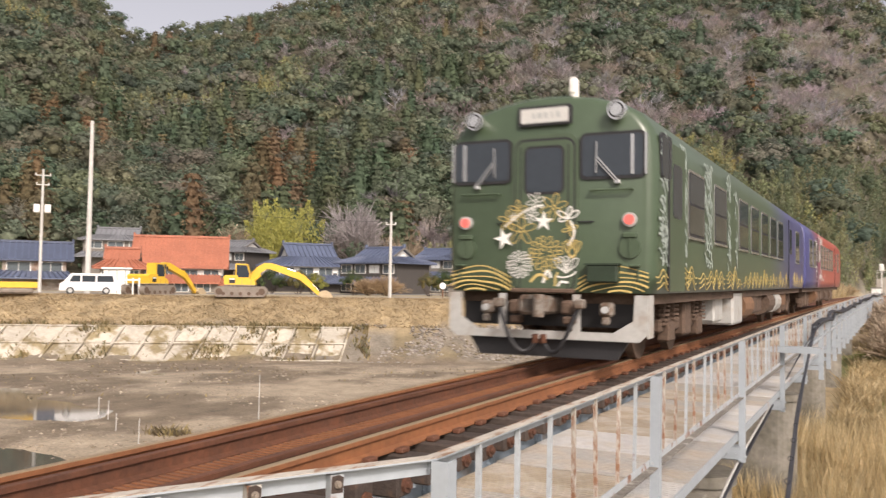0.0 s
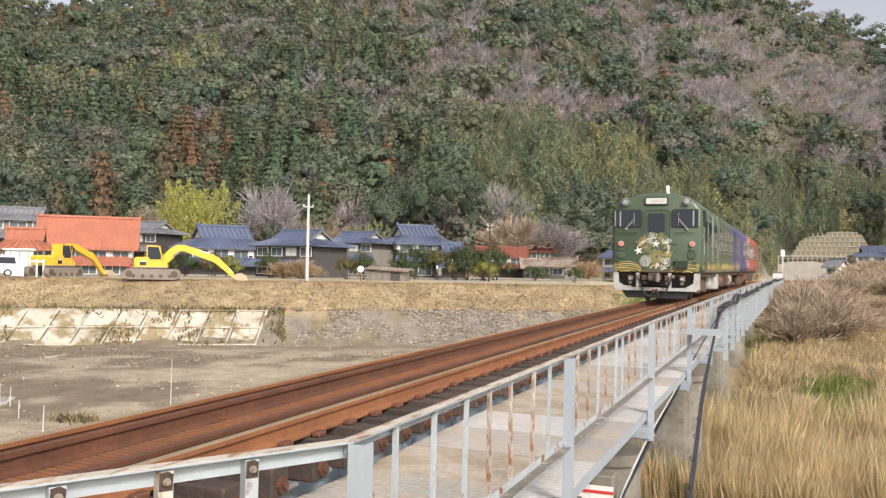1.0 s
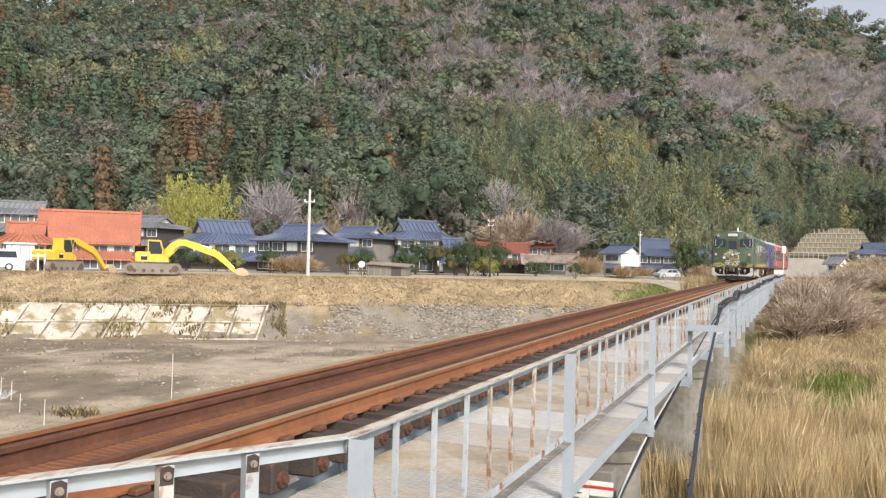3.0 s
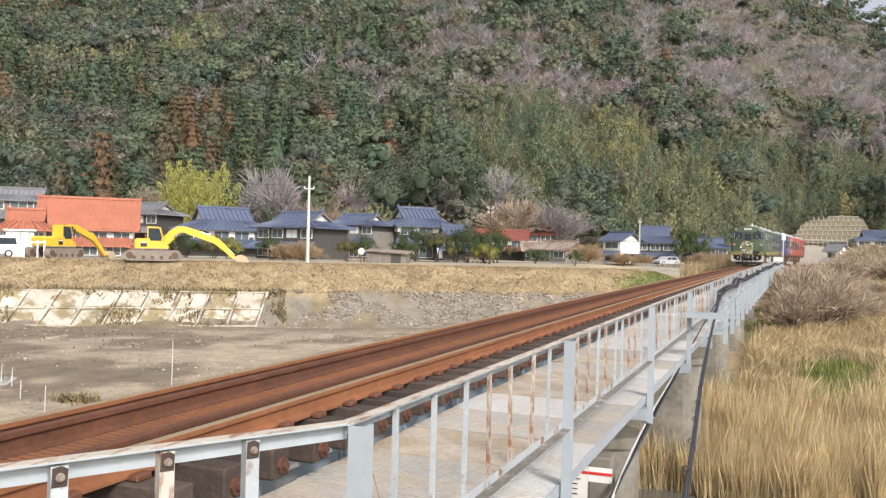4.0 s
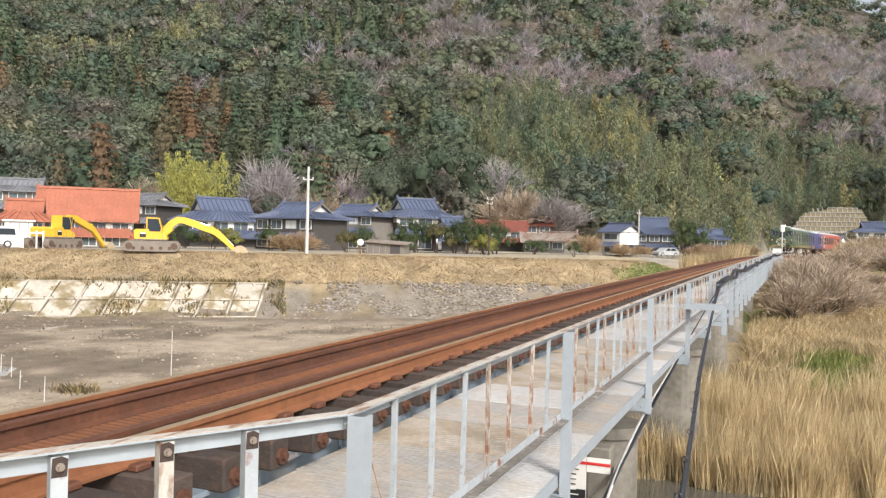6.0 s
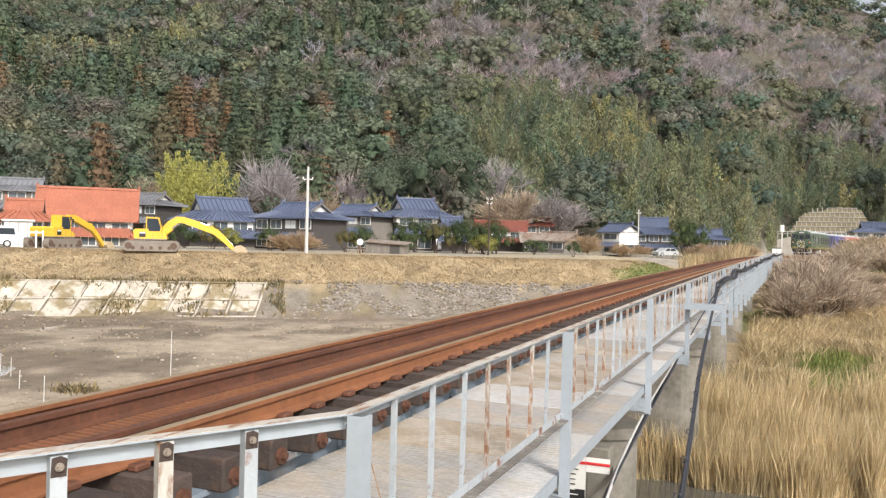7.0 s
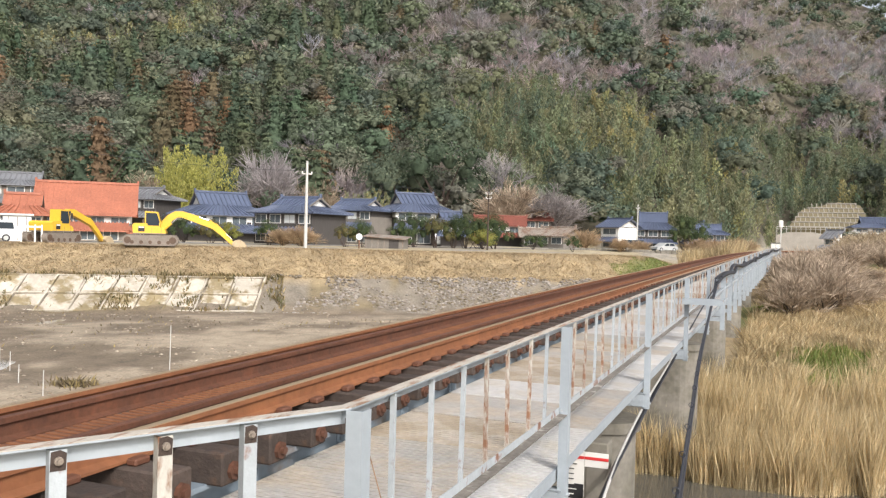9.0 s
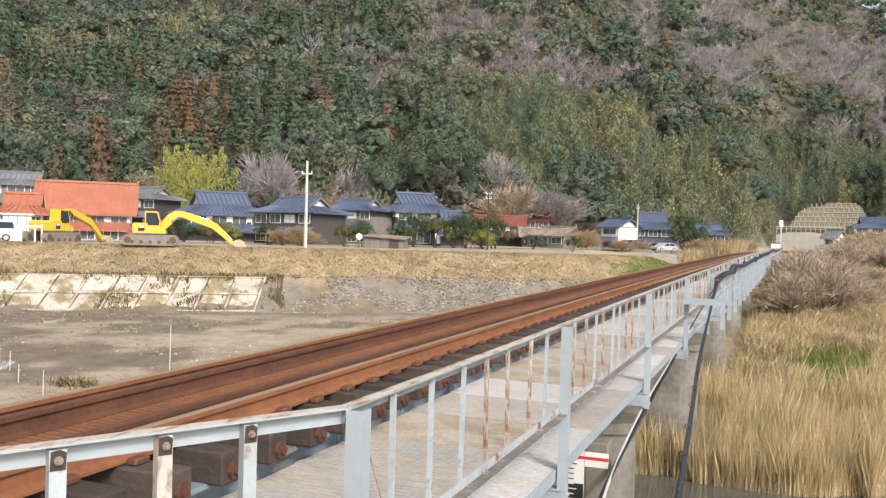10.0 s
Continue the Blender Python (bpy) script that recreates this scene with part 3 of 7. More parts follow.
def build_deck():
    """Ribbed panels in two rows that share their seams, on a pale edge beam."""
    dk = thing("walkway", "grey ribbed steel walkway beside the track, stained tan in places", "walkway", kind="structure")
    rnd = random.Random(8)
    L = 0.990
    meshes = []
    for half, mt in ((0.60, DECK), (0.60, DECK_TAN), (0.60, DECK_PALE), (0.225, DECK), (0.225, DECK_PALE)):
        rib = box(B(), -half, half, -L / 2, L / 2, -0.035, -0.010, mi=1)
        for x in (-half - 0.008, half - 0.010):
            box(rib, x, x + 0.018, -L / 2, L / 2, -0.04, 0.001)
        for y in (-L / 2, L / 2 - 0.03):
            box(rib, -half + 0.01, half - 0.01, y, y + 0.03, -0.02, 0.0005)
        for k in range(14):
            y = -L / 2 + 0.040 + k * 0.0658
            box(rib, -half + 0.01, half - 0.01, y, y + 0.042, -0.010, 0.0)
        meshes.append(mesh_of("deck_panel", rib, mt, SLOT))
    for i in range(int(BRIDGE_END - 2)):
        for off, nm in ((1.425, "deck_panel"), (2.26, "ledge_panel")):
            if nm == "deck_panel":
                me = meshes[rnd.choice((0, 1, 1, 2, 2))]
            else:
                me = meshes[rnd.choice((3, 4, 4))]
            p, h = track(2.6 + i)
            o = new(nm, me)
            o.parent = dk
            side = Vector((math.cos(radians(h)), -math.sin(radians(h)), 0))
            o.matrix_world = Matrix.Translation(p + side * off + Vector((0, 0, DECK_Z + rnd.uniform(-0.004, 0.004)))) @ pose(0, 0, 0, rnd.uniform(-.25, .25), rnd.uniform(-.3, .3), -h)
    part("edge_beam", sweep(B(), ((-0.010, -0.075), (0.008, -0.075), (0.008, 0.006), (-0.010, 0.006)), along(2.495, DECK_Z, 2.1, BRIDGE_END, 2)), STEEL, dk, "pale edge beam")
    part("stringer", sweep(B(), ((-0.03, -0.125), (0.03, -0.125), (0.03, -0.045), (-0.03, -0.045)), along(2.02, DECK_Z, 2.2, BRIDGE_END, 2)), STEEL, dk)


TRACK = build_track()
build_sleepers(TRACK)
build_girders()
build_piers()
build_railing()
build_deck()
# ---- train ----
def car_shell(cab):
    """Body shell: a profile carried along the car, drawn in at the cab end."""
    half = [(1.40, 1.0), (1.44, 1.25), (1.45, 1.8), (1.45, 2.55), (1.43, 2.9), (1.38, 3.08), (1.24, 3.28), (1.0, 3.42), (0.65, 3.53), (0.3, 3.585), (0, 3.60)]
    prof = half + [(-x, z) for x, z in half[-2::-1]]
    L = 20.8
    bm = B()
    stations = [(0.0, 0.90, 0.10), (0.03, 0.945, 0.055), (0.10, 0.98, 0.02), (0.22, 1.0, 0.0)] if cab else [(0.0, 0.97, 0.03), (0.06, 1.0, 0.0)]
    stations = stations + [(y, 1.0, 0.0) for y in (3.5, 7, 10.4, 14, 17)] + [(L - y, k, d) for y, k, d in stations[::-1]]
    rings = []
    for y, k, d in stations:
        rings.append([bm.verts.new((x * k, y, z - d * max(0, (z - 2.9) / 0.7))) for x, z in prof])
    n = len(prof)
    for a, b in zip(rings, rings[1:]):
        for i in range(n):
            f = bm.faces.new((a[i], b[i], b[(i + 1) % n], a[(i + 1) % n]))
            zc = f.calc_center_median().z
            if zc > 3.3 and abs(f.calc_center_median().x) < 1.3 and f.calc_center_median().y > 0.5:
                f.material_index = 1
    bm.faces.new(rings[0])
    bm.faces.new(rings[-1][::-1])
    bmesh.ops.recalc_face_normals(bm, faces=bm.faces)
    for f in bm.faces:
        f.smooth = True
    return bm


FACE = Matrix(((1, 0, 0, 0), (0, 0, -1, 0), (0, 1, 0, 0), (0, 0, 0, 1)))  # (x, z, outwards) on the end face, looking along +y


def face_plate(bm, outline, out=0.0, depth=0.02, mi=0):
    return prism(bm, outline, Matrix.Translation((0, -out, 0)) @ FACE, depth, mi)


def side_plate(bm, outline, x, depth=0.02, mi=0):
    """outline in (y, z), on the side wall at x (sign gives the side)."""
    s = 1 if x > 0 else -1
    m = Matrix(((0, 0, s, x), (1, 0, 0, 0), (0, 1, 0, 0), (0, 0, 0, 1)))
    return prism(bm, outline, m, depth, mi)


def ribbon(bm, pts, w, m):
    """A thin raised line through (x, z) points."""
    pts = [Vector(p) for p in pts]
    rows = []
    for i, p in enumerate(pts):
        d = pts[min(i + 1, len(pts) - 1)] - pts[max(i - 1, 0)]
        d = d.normalized() if d.length else Vector((1, 0))
        n = Vector((-d.y, d.x)) * w / 2
        rows.append([bm.verts.new(m @ Vector((q.x, q.y, h))) for q, h in ((p + n, 0.0), (p + n, 0.004), (p - n, 0.004), (p - n, 0.0))])
    for a, b in zip(rows, rows[1:]):
        for k in range(3):
            bm.faces.new((a[k], a[k + 1], b[k + 1], b[k]))
    return bm


def bogie(car, y):
    bg = part("bogie", B(), UNDER, car)
    bm = bg.data
    b = B()
    for s in (-1, 1):
        box(b, s * 0.92, s * 1.08, y - 1.5, y + 1.5, 0.42, 0.62, 0.03)
        for k in (-1.05, 1.05):
            box(b, s * 0.95, s * 1.15, y + k - 0.18, y + k + 0.18, 0.28, 0.58, 0.03)
            for c in (-0.3, 0.3):
                bar(b, (s * 1.05, y + k + c, 0.5), (s * 1.05, y + k + c, 0.86), 0.07, 8)
                for q in range(5):
                    bar(b, (s * 1.05, y + k + c, 0.53 + 0.065 * q), (s * 1.05, y + k + c, 0.56 + 0.065 * q), 0.125, 10)
        box(b, s * 0.90, s * 1.16, y - 0.25, y + 0.25, 0.32, 0.86, 0.04)
    box(b, -0.9, 0.9, y - 0.2, y + 0.2, 0.45, 0.8)
    b.to_mesh(bm)
    b.free()
    for k in (-1.05, 1.05):
        w = B()
        for s in (-1, 1):
            bar(w, (s * 0.535, y + k, 0.43), (s * 0.66, y + k, 0.43), 0.43, 24)
        bar(w, (-0.9, y + k, 0.43), (0.9, y + k, 0.43), 0.07, 10)
        part("wheelset", w, UNDER, bg)
    return bg


RUSTY = mat("rust-brown underfloor gear", (0.16, 0.085, 0.045), 0.85, 0.35, 2.0, 0.2)


def underframe(car, seed):
    rnd = random.Random(seed)
    y = 5.6
    while y < 15.2:
        L = rnd.uniform(0.7, 1.8)
        for s in (-1, 1):
            lo = rnd.uniform(0.28, 0.5)
            if rnd.random() < 0.45:
                b = bar(B(), (s * 1.05, y, 0.66), (s * 1.05, y + L, 0.66), 0.30, 14)
            else:
                b = box(B(), s * 0.65, s * rnd.uniform(1.15, 1.32), y, y + L, lo, 0.98, 0.04)
            part("equipment_box", b, SKIRT if rnd.random() < 0.1 else (RUSTY if rnd.random() < 0.5 else UNDER), car)
        y += L + rnd.uniform(0.15, 0.4)
    part("floor_frame", box(B(), -1.3, 1.3, 0.25, 20.55, 0.86, 1.02), UNDER, car)


def side_windows(car, ys, w, paint):
    """Two-pane windows: dark glass above, a lighter lower pane, each in a thin bright frame."""
    for s in (-1, 1):
        x = s * 1.452
        for y in ys:
            fr = part("window_frame", side_plate(B(), rounded(w + 0.08, 1.0, 0.07, 3, y, 2.27), x, 0.010), CHROME, car, "thin bright window frame")
            part("rubber", side_plate(B(), rounded(w, 0.92, 0.05, 3, y, 2.27), x, 0.014), BLACK, fr)
            part("pane", side_plate(B(), rounded(w - 0.06, 0.42, 0.03, 2, y, 2.50), x, 0.018), DARKGLASS, fr)
            part("pane", side_plate(B(), rounded(w - 0.06, 0.40, 0.03, 2, y, 2.05), x, 0.018), SIDEGLASS, fr)
            part("sill", box(B(), x, x + s * 0.03, y - w / 2 - 0.03, y + w / 2 + 0.03, 1.765, 1.795), CHROME, fr)


def side_doors(car, ys, paint):
    for s in (-1, 1):
        x = s * 1.452
        for y in ys:
            d = part("door", side_plate(B(), rounded(0.95, 1.95, 0.05, 3, y, 2.0), x, 0.008), paint, car)
            part("door_edge", side_plate(B(), rounded(0.06, 1.95, 0.02, 2, y - 0.5, 2.0), x, 0.014), BLACK, d)
            part("pane", side_plate(B(), rounded(0.55, 0.72, 0.08, 3, y, 2.36), x, 0.014), DARKGLASS, d)


def build_car(paint, label, cab, seed):
    car = thing("train_car", label, "train car", group="train cars")
    part("body", car_shell(cab), (paint, ROOFGREY), car, "painted steel body")
    underframe(car, seed)
    for y in (3.3, 17.5):
        bogie(car, y)
    doors = (1.15 if cab else 5.2, 16.2)
    side_doors(car, doors, paint)
    side_windows(car, ((2.45, 4.5) if cab else (2.0, 3.6)) + tuple(7.1 + 1.62 * k for k in range(5)) + (18.3,), 1.12, paint)
    for k in range(4):
        part("roof_vent", box(B(), -0.35, 0.35, 3.5 + 4.3 * k, 4.6 + 4.3 * k, 3.55, 3.74, 0.05), ROOFGREY, car)
    return car


def loop(cx, cz, rx, rz, turn=0.0, n=14, a0=0.0, a1=360.0):
    out = []
    for i in range(n + 1):
        a = radians(a0 + (a1 - a0) * i / n)
        x, z = rx * math.cos(a), rz * math.sin(a)
        out.append((cx + x * math.cos(turn) - z * math.sin(turn), cz + x * math.sin(turn) + z * math.cos(turn)))
    return out


def petals(bm, cx, cz, r, n, w, m, turn=0.3):
    """A flower in outline: long looped petals round a small eye."""
    for k in range(n):
        a = turn + k * math.tau / n
        ribbon(bm, loop(cx + math.cos(a) * r * 0.56, cz + math.sin(a) * r * 0.56, r * 0.45, r * 0.2, a), w, m)
    ribbon(bm, loop(cx, cz, r * 0.13, r * 0.13), w, m)


def curls(bm, cx, cz, r, w, m, seed):
    """A chrysanthemum: rings of curling petals."""
    rnd = random.Random(seed)
    for ring, k in ((0.3, 7), (0.6, 11), (0.9, 15)):
        for i in range(k):
            a = i * math.tau / k + rnd.uniform(-.1, .1)
            ribbon(bm, loop(cx + math.cos(a) * r * ring, cz + math.sin(a) * r * ring, r * 0.17, r * 0.13, a, 9, -150, 120), w, m)


def star(bm, cx, cz, r, m, turn=0.3):
    o = []
    for k in range(10):
        a = turn + k * math.tau / 10
        q = r if k % 2 == 0 else r * 0.36
        o.append((cx + q * math.cos(a), cz + q * math.sin(a)))
    prism(bm, o, m, 0.006)


SIGNFACE = mat("faded sign film", (0.52, 0.52, 0.49), 0.4, 0.1, 8.0)
COUPLER = mat("grimy grey steel", (0.20, 0.18, 0.155), 0.7, 0.35, 4.0, 0.2, 0.0, (0.11, 0.07, 0.045), 0.52, 0.2)


def cab_end(car):
    """Everything on the driving end of the green car."""
    # windscreens that wrap round the corners
    for s in (-1, 1):
        rim = part("windscreen_frame", face_plate(B(), rounded(0.86, 0.60, 0.09, 4, s * 0.90, 2.74), 0.0, 0.022), BLACK, car, "black rubber windscreen frame")
        part("windscreen", face_plate(B(), rounded(0.78, 0.52, 0.06, 4, s * 0.90, 2.74), 0.0, 0.028), DARKGLASS, rim)
        part("pillar", face_plate(B(), rounded(0.045, 0.50, 0.01, 2, s * 1.16, 2.74), 0.0, 0.036), CHROME, rim, "bright window pillar")
        sd = part("quarter_window", side_plate(side_plate(B(), rounded(0.62, 0.60, 0.08, 4, 0.52, 2.74), s * 1.435, 0.022), rounded(0.54, 0.52, 0.06, 4, 0.52, 2.74), s * 1.435, 0.030, 1), (BLACK, DARKGLASS), car)
        bm = face_plate(B(), rounded(0.03, 0.52, 0.01, 2, s * 1.33, 2.74), -0.02, 0.06)
        part("corner_pillar", bm, CHROME, rim)
        # wipers
        bm = B()
        strut(bm, (s * 0.98, -0.05, 2.42), (s * 0.72, -0.06, 2.72), 0.018)
        strut(bm, (s * 0.94, -0.05, 2.42), (s * 0.69, -0.06, 2.70), 0.012)
        strut(bm, (s * 0.70, -0.055, 2.52), (s * 0.71, -0.055, 2.92), 0.016)
        box(bm, s * 0.93, s * 1.01, -0.06, 0.0, 2.37, 2.43, 0.01)
        part("wiper", bm, CHROME, car, "metal windscreen wiper")
        part("grab_rail", bar(bar(bar(B(), (s * 0.62, -0.07, 2.30), (s * 1.18, -0.07, 2.30), 0.014), (s * 0.64, -0.07, 2.30), (s * 0.64, 0.02, 2.30), 0.012), (s * 1.16, -0.07, 2.30), (s * 1.16, 0.02, 2.30), 0.012), GREEN, car)
        # head lamps on the brow
        hl = part("head_lamp", bar(bar(B(), (s * 0.98, -0.10, 3.29), (s * 0.98, 0.22, 3.29), 0.104, 20), (s * 0.98, -0.13, 3.29), (s * 0.98, -0.09, 3.29), 0.122, 20), CHROME, car, "round bright-rimmed head lamp")
        part("reflector", bar(B(), (s * 0.98, -0.138, 3.29), (s * 0.98, -0.131, 3.29), 0.098, 20), BLACK, hl)
        part("lens", bar(B(), (s * 0.98, -0.15, 3.29), (s * 0.98, -0.137, 3.29), 0.078, 20), CHROME, hl, "bright round lens")
        # tail lamps and the covers below
        tl = part("tail_lamp", bar(B(), (s * 1.13, -0.06, 1.92), (s * 1.13, 0.05, 1.92), 0.09, 18), SKIRT, car)
        part("red_lens", bar(B(), (s * 1.13, -0.075, 1.92), (s * 1.13, -0.061, 1.92), 0.064, 18), LENS, tl, "glowing red tail lamp lens")
        cv = part("lamp_cover", bar(B(), (s * 1.13, -0.035, 1.57), (s * 1.13, 0.05, 1.57), 0.135, 20), GREEN, car)
        part("hinge", box(box(B(), s * 1.13 - 0.012, s * 1.13 + 0.012, -0.05, -0.036, 1.45, 1.69), s * 1.13 - 0.09, s * 1.13 + 0.09, -0.06, 0.0, 1.69, 1.76, 0.015), GREEN, cv)
        part("step", box(box(B(), s * 1.20 - 0.06, s * 1.20 + 0.06, -0.09, 0.02, 1.33, 1.36, 0.008), s * 1.22, s * 1.24, -0.03, 0.03, 1.16, 1.3), GREEN, car)
        part("handle_bar", box(B(), s * 0.44, s * 0.66, -0.03, 0.0, 1.90, 1.915), BLACK, car)
    # gangway door
    fr = part("gangway_frame", face_plate(B(), rounded(0.92, 2.08, 0.16, 5, 0, 2.02), -0.02, 0.05), GREEN, car)
    part("gasket", face_plate(B(), rounded(0.84, 2.0, 0.14, 5, 0, 2.01), -0.02, 0.056), BLACK, fr)
    dr = part("gangway_door", face_plate(B(), rounded(0.80, 1.95, 0.12, 5, 0, 2.0), -0.02, 0.066), GREEN, fr)
    part("window_rubber", face_plate(B(), rounded(0.56, 0.64, 0.09, 4, 0, 2.59), -0.02, 0.072), BLACK, dr)
    part("pane", face_plate(B(), rounded(0.49, 0.57, 0.07, 4, 0, 2.59), -0.02, 0.077), DARKGLASS, dr)
    for x in (-0.33, 0.33):
        part("door_seam", face_plate(B(), rounded(0.015, 1.86, 0.004, 2, x, 1.98), -0.02, 0.070), BLACK, dr)
    part("foot_plate", box(B(), -0.42, 0.42, -0.16, 0.02, 0.99, 1.05, 0.015), UNDER, car)
    # destination sign: its writing cannot be made out
    sg = part("destination_sign", face_plate(B(), rounded(0.74, 0.26, 0.04, 4, 0, 3.31), -0.05, 0.10), BLACK, car)
    part("sign_face", face_plate(B(), rounded(0.66, 0.19, 0.02, 3, 0, 3.31), -0.05, 0.106), SIGNFACE, sg)
    for i, w in enumerate((0.05, 0.07, 0.05, 0.03, 0.06)):
        part("sign_bar", face_plate(B(), rounded(w, 0.075, 0.01, 2, -0.15 + i * 0.085, 3.31), -0.05, 0.109), ROOFGREY, sg)
    part("antenna", box(bar(B(), (0.32, 0.2, 3.5), (0.32, 0.2, 3.62), 0.06, 10), 0.27, 0.37, 0.12, 0.26, 3.60, 3.82, 0.02), WHITE, car, "white roof antenna")
    part("jumper_box", box(box(B(), 0.60, 1.0, -0.14, 0.0, 1.13, 1.36, 0.02), 0.58, 1.02, -0.15, 0.0, 1.35, 1.375), mat("very dark green", (0.02, 0.035, 0.02), 0.5, 0.2, 5), car, "dark jumper socket box")
    # gold waves along the foot of the face
    for s in (-1, 1):
        bm = B()
        for k in range(6):
            pts = []
            for i in range(19):
                x = 0.43 + 0.93 * i / 18
                z = 1.335 - 0.062 * k - 0.55 * (x - 0.98) ** 2 + 0.012 * math.sin(9 * x + k)
                if z > 1.012:
                    pts.append((s * x, z))
            if len(pts) > 3:
                ribbon(bm, pts, 0.014 + 0.010 * (k % 2), Matrix.Translation((0, -0.003, 0)) @ FACE)
        part("wave_decal", bm, GOLD, car, "painted gold waves")
    # wreath of flowers
    m = Matrix.Translation((0, -0.052, 0)) @ FACE
    gold, white = B(), B()
    for cx, cz, r, n in ((-0.31, 1.81, 0.21, 5), (0.14, 2.10, 0.19, 6), (-0.50, 1.94, 0.14, 5), (-0.36, 2.08, 0.13, 5)):
        petals(gold, cx, cz, r, n, 0.009, m)
    curls(gold, 0.03, 1.50, 0.22, 0.010, m, 1)
    for k in range(5):
        a = radians(40 + 25 * k)
        ribbon(gold, loop(0.39 + 0.05 * math.cos(a), 1.56, 0.05, 0.12, (k - 2) * 0.35), 0.009, m)
    petals(gold, 0.36, 1.82, 0.11, 4, 0.011, m)
    for cx, cz, r, n in ((-0.11, 2.19, 0.13, 6), (-0.17, 2.00, 0.10, 6), (-0.42, 1.98, 0.06, 5)):
        petals(white, cx, cz, r, n, 0.008, m)
    star(white, 0.0, 1.92, 0.14, m, 0.25)
    star(white, -0.56, 1.70, 0.15, m, 0.6)
    for k, (a, L) in enumerate(((0.5, 0.17), (1.3, 0.15), (2.6, 0.16), (3.4, 0.13))):
        ribbon(white, loop(0.33 + 0.5 * L * math.cos(a), 1.96 + 0.5 * L * math.sin(a), L * 0.5, L * 0.2, a), 0.016, m)
    curls(white, -0.33, 1.36, 0.17, 0.009, m, 2)
    for k in range(5):
        ribbon(white, loop(0.31 + 0.04 * (k - 2), 1.36, 0.045, 0.11, (k - 2) * -0.4), 0.010, m)
    ribbon(white, loop(0.31, 1.25, 0.13, 0.05, 0.2, 12, 180, 360), 0.02, m)
    ribbon(white, [(0.36 + 0.06 * math.sin(i * 0.5), 1.92 - 0.045 * i) for i in range(8)], 0.03, m)
    ribbon(white, [(-0.55 + 0.055 * i, 1.86 + 0.27 * math.sin(i * 0.16)) for i in range(11)], 0.022, m)
    ribbon(gold, [(-0.18 + 0.03 * i, 1.13 + 0.10 * math.sin(i * 0.35)) for i in range(9)], 0.035, m)
    ribbon(white, [(0.0 + 0.012 * i, 1.12 + 0.16 * math.sin(i * 0.3)) for i in range(10)], 0.035, m)
    ribbon(gold, [(0.16, 1.08), (0.17, 1.2), (0.2, 1.26)], 0.025, m)
    ribbon(white, [(0.2, 1.08), (0.24, 1.14), (0.34, 1.13)], 0.03, m)
    part("flower_wreath_gold", gold, GOLD, car, "gold line-drawn flowers")
    part("flower_wreath_white", white, WHITE, car, "white line-drawn flowers")
    # skirt, plough and the gear behind
    for s in (-1, 1):
        sk = prism(B(), ((s * 1.36, 0.98), (s * 1.20, 0.98), (s * 1.18, 0.66), (s * 0.92, 0.50), (s * 0.92, 0.40), (s * 1.26, 0.40), (s * 1.36, 0.50)), Matrix.Translation((0, -0.02, 0)) @ FACE, 0.03)
        box(sk, s * 1.34, s * 1.37, 0.0, 0.22, 0.45, 0.98)
        part("skirt_side", sk, SKIRT, car, "light grey front skirt")
    part("skirt_bar", box(B(), -0.93, 0.93, -0.05, -0.02, 0.40, 0.505), SKIRT, car, "light grey skirt bar")
    for x in (0.45, -0.57):
        part("skirt_stay", box(B(), x - 0.05, x + 0.05, -0.055, -0.025, 0.40, 0.98), SKIRT, car)
    part("plough", prism(B(), ((-1.1, 0.40), (1.1, 0.40), (0.95, 0.16), (-0.95, 0.16)), Matrix.Translation((0, 0.12, 0)) @ FACE, 0.06), BLACK, car, "dark snow guard")
    part("headstock", box(B(), -1.3, 1.3, 0.3, 0.42, 0.55, 1.02), BLACK, car)
    cp = part("coupler", box(box(B(), -0.16, 0.16, -0.45, 0.3, 0.72, 0.96, 0.04), -0.20, 0.18, -0.45, -0.30, 0.72, 0.97, 0.05), COUPLER, car, "grime-covered knuckle coupler")
    part("knuckle", bar(B(), (0.12, -0.52, 0.70), (0.12, -0.52, 0.98), 0.07, 12), COUPLER, cp)
    for s in (-1, 1):
        jb = part("jumper_socket", box(box(B(), s * 0.82 - 0.085, s * 0.82 + 0.085, -0.02, 0.15, 0.70, 0.88, 0.03), s * 0.82 - 0.05, s * 0.82 + 0.05, -0.04, 0.06, 0.60, 0.70, 0.02), COUPLER, car)
        part("socket_cap", bar(B(), (s * 0.82, -0.02, 0.79), (s * 0.82, -0.07, 0.79), 0.045, 10), ROOFGREY, jb)
        part("brake_valve", box(box(B(), s * 0.36 - 0.07, s * 0.36 + 0.07, -0.2, 0.05, 0.72, 0.90, 0.03), s * 0.36 - 0.04, s * 0.36 + 0.1, -0.22, -0.05, 0.60, 0.70, 0.02), UNDER, car)
        pts = [(s * (0.55 - 0.055 * i), -0.22 - 0.05 * math.sin(i * 0.5), 0.86 - 0.62 * math.sin(i / 9 * 2.2)) for i in range(10)]
        part("air_hose", tube(B(), pts, 0.026, 8), BLACK, car, "black sagging air hose")
        part("hose_coupling", bar(B(), pts[-1], (pts[-1][0], pts[-1][1] - 0.02, pts[-1][2] + 0.1), 0.045, 8), RAIL, car)
        part("hose_cock", box(B(), s * 0.55 - 0.06, s * 0.55 + 0.06, -0.3, -0.12, 0.80, 0.92, 0.02), COUPLER, car)


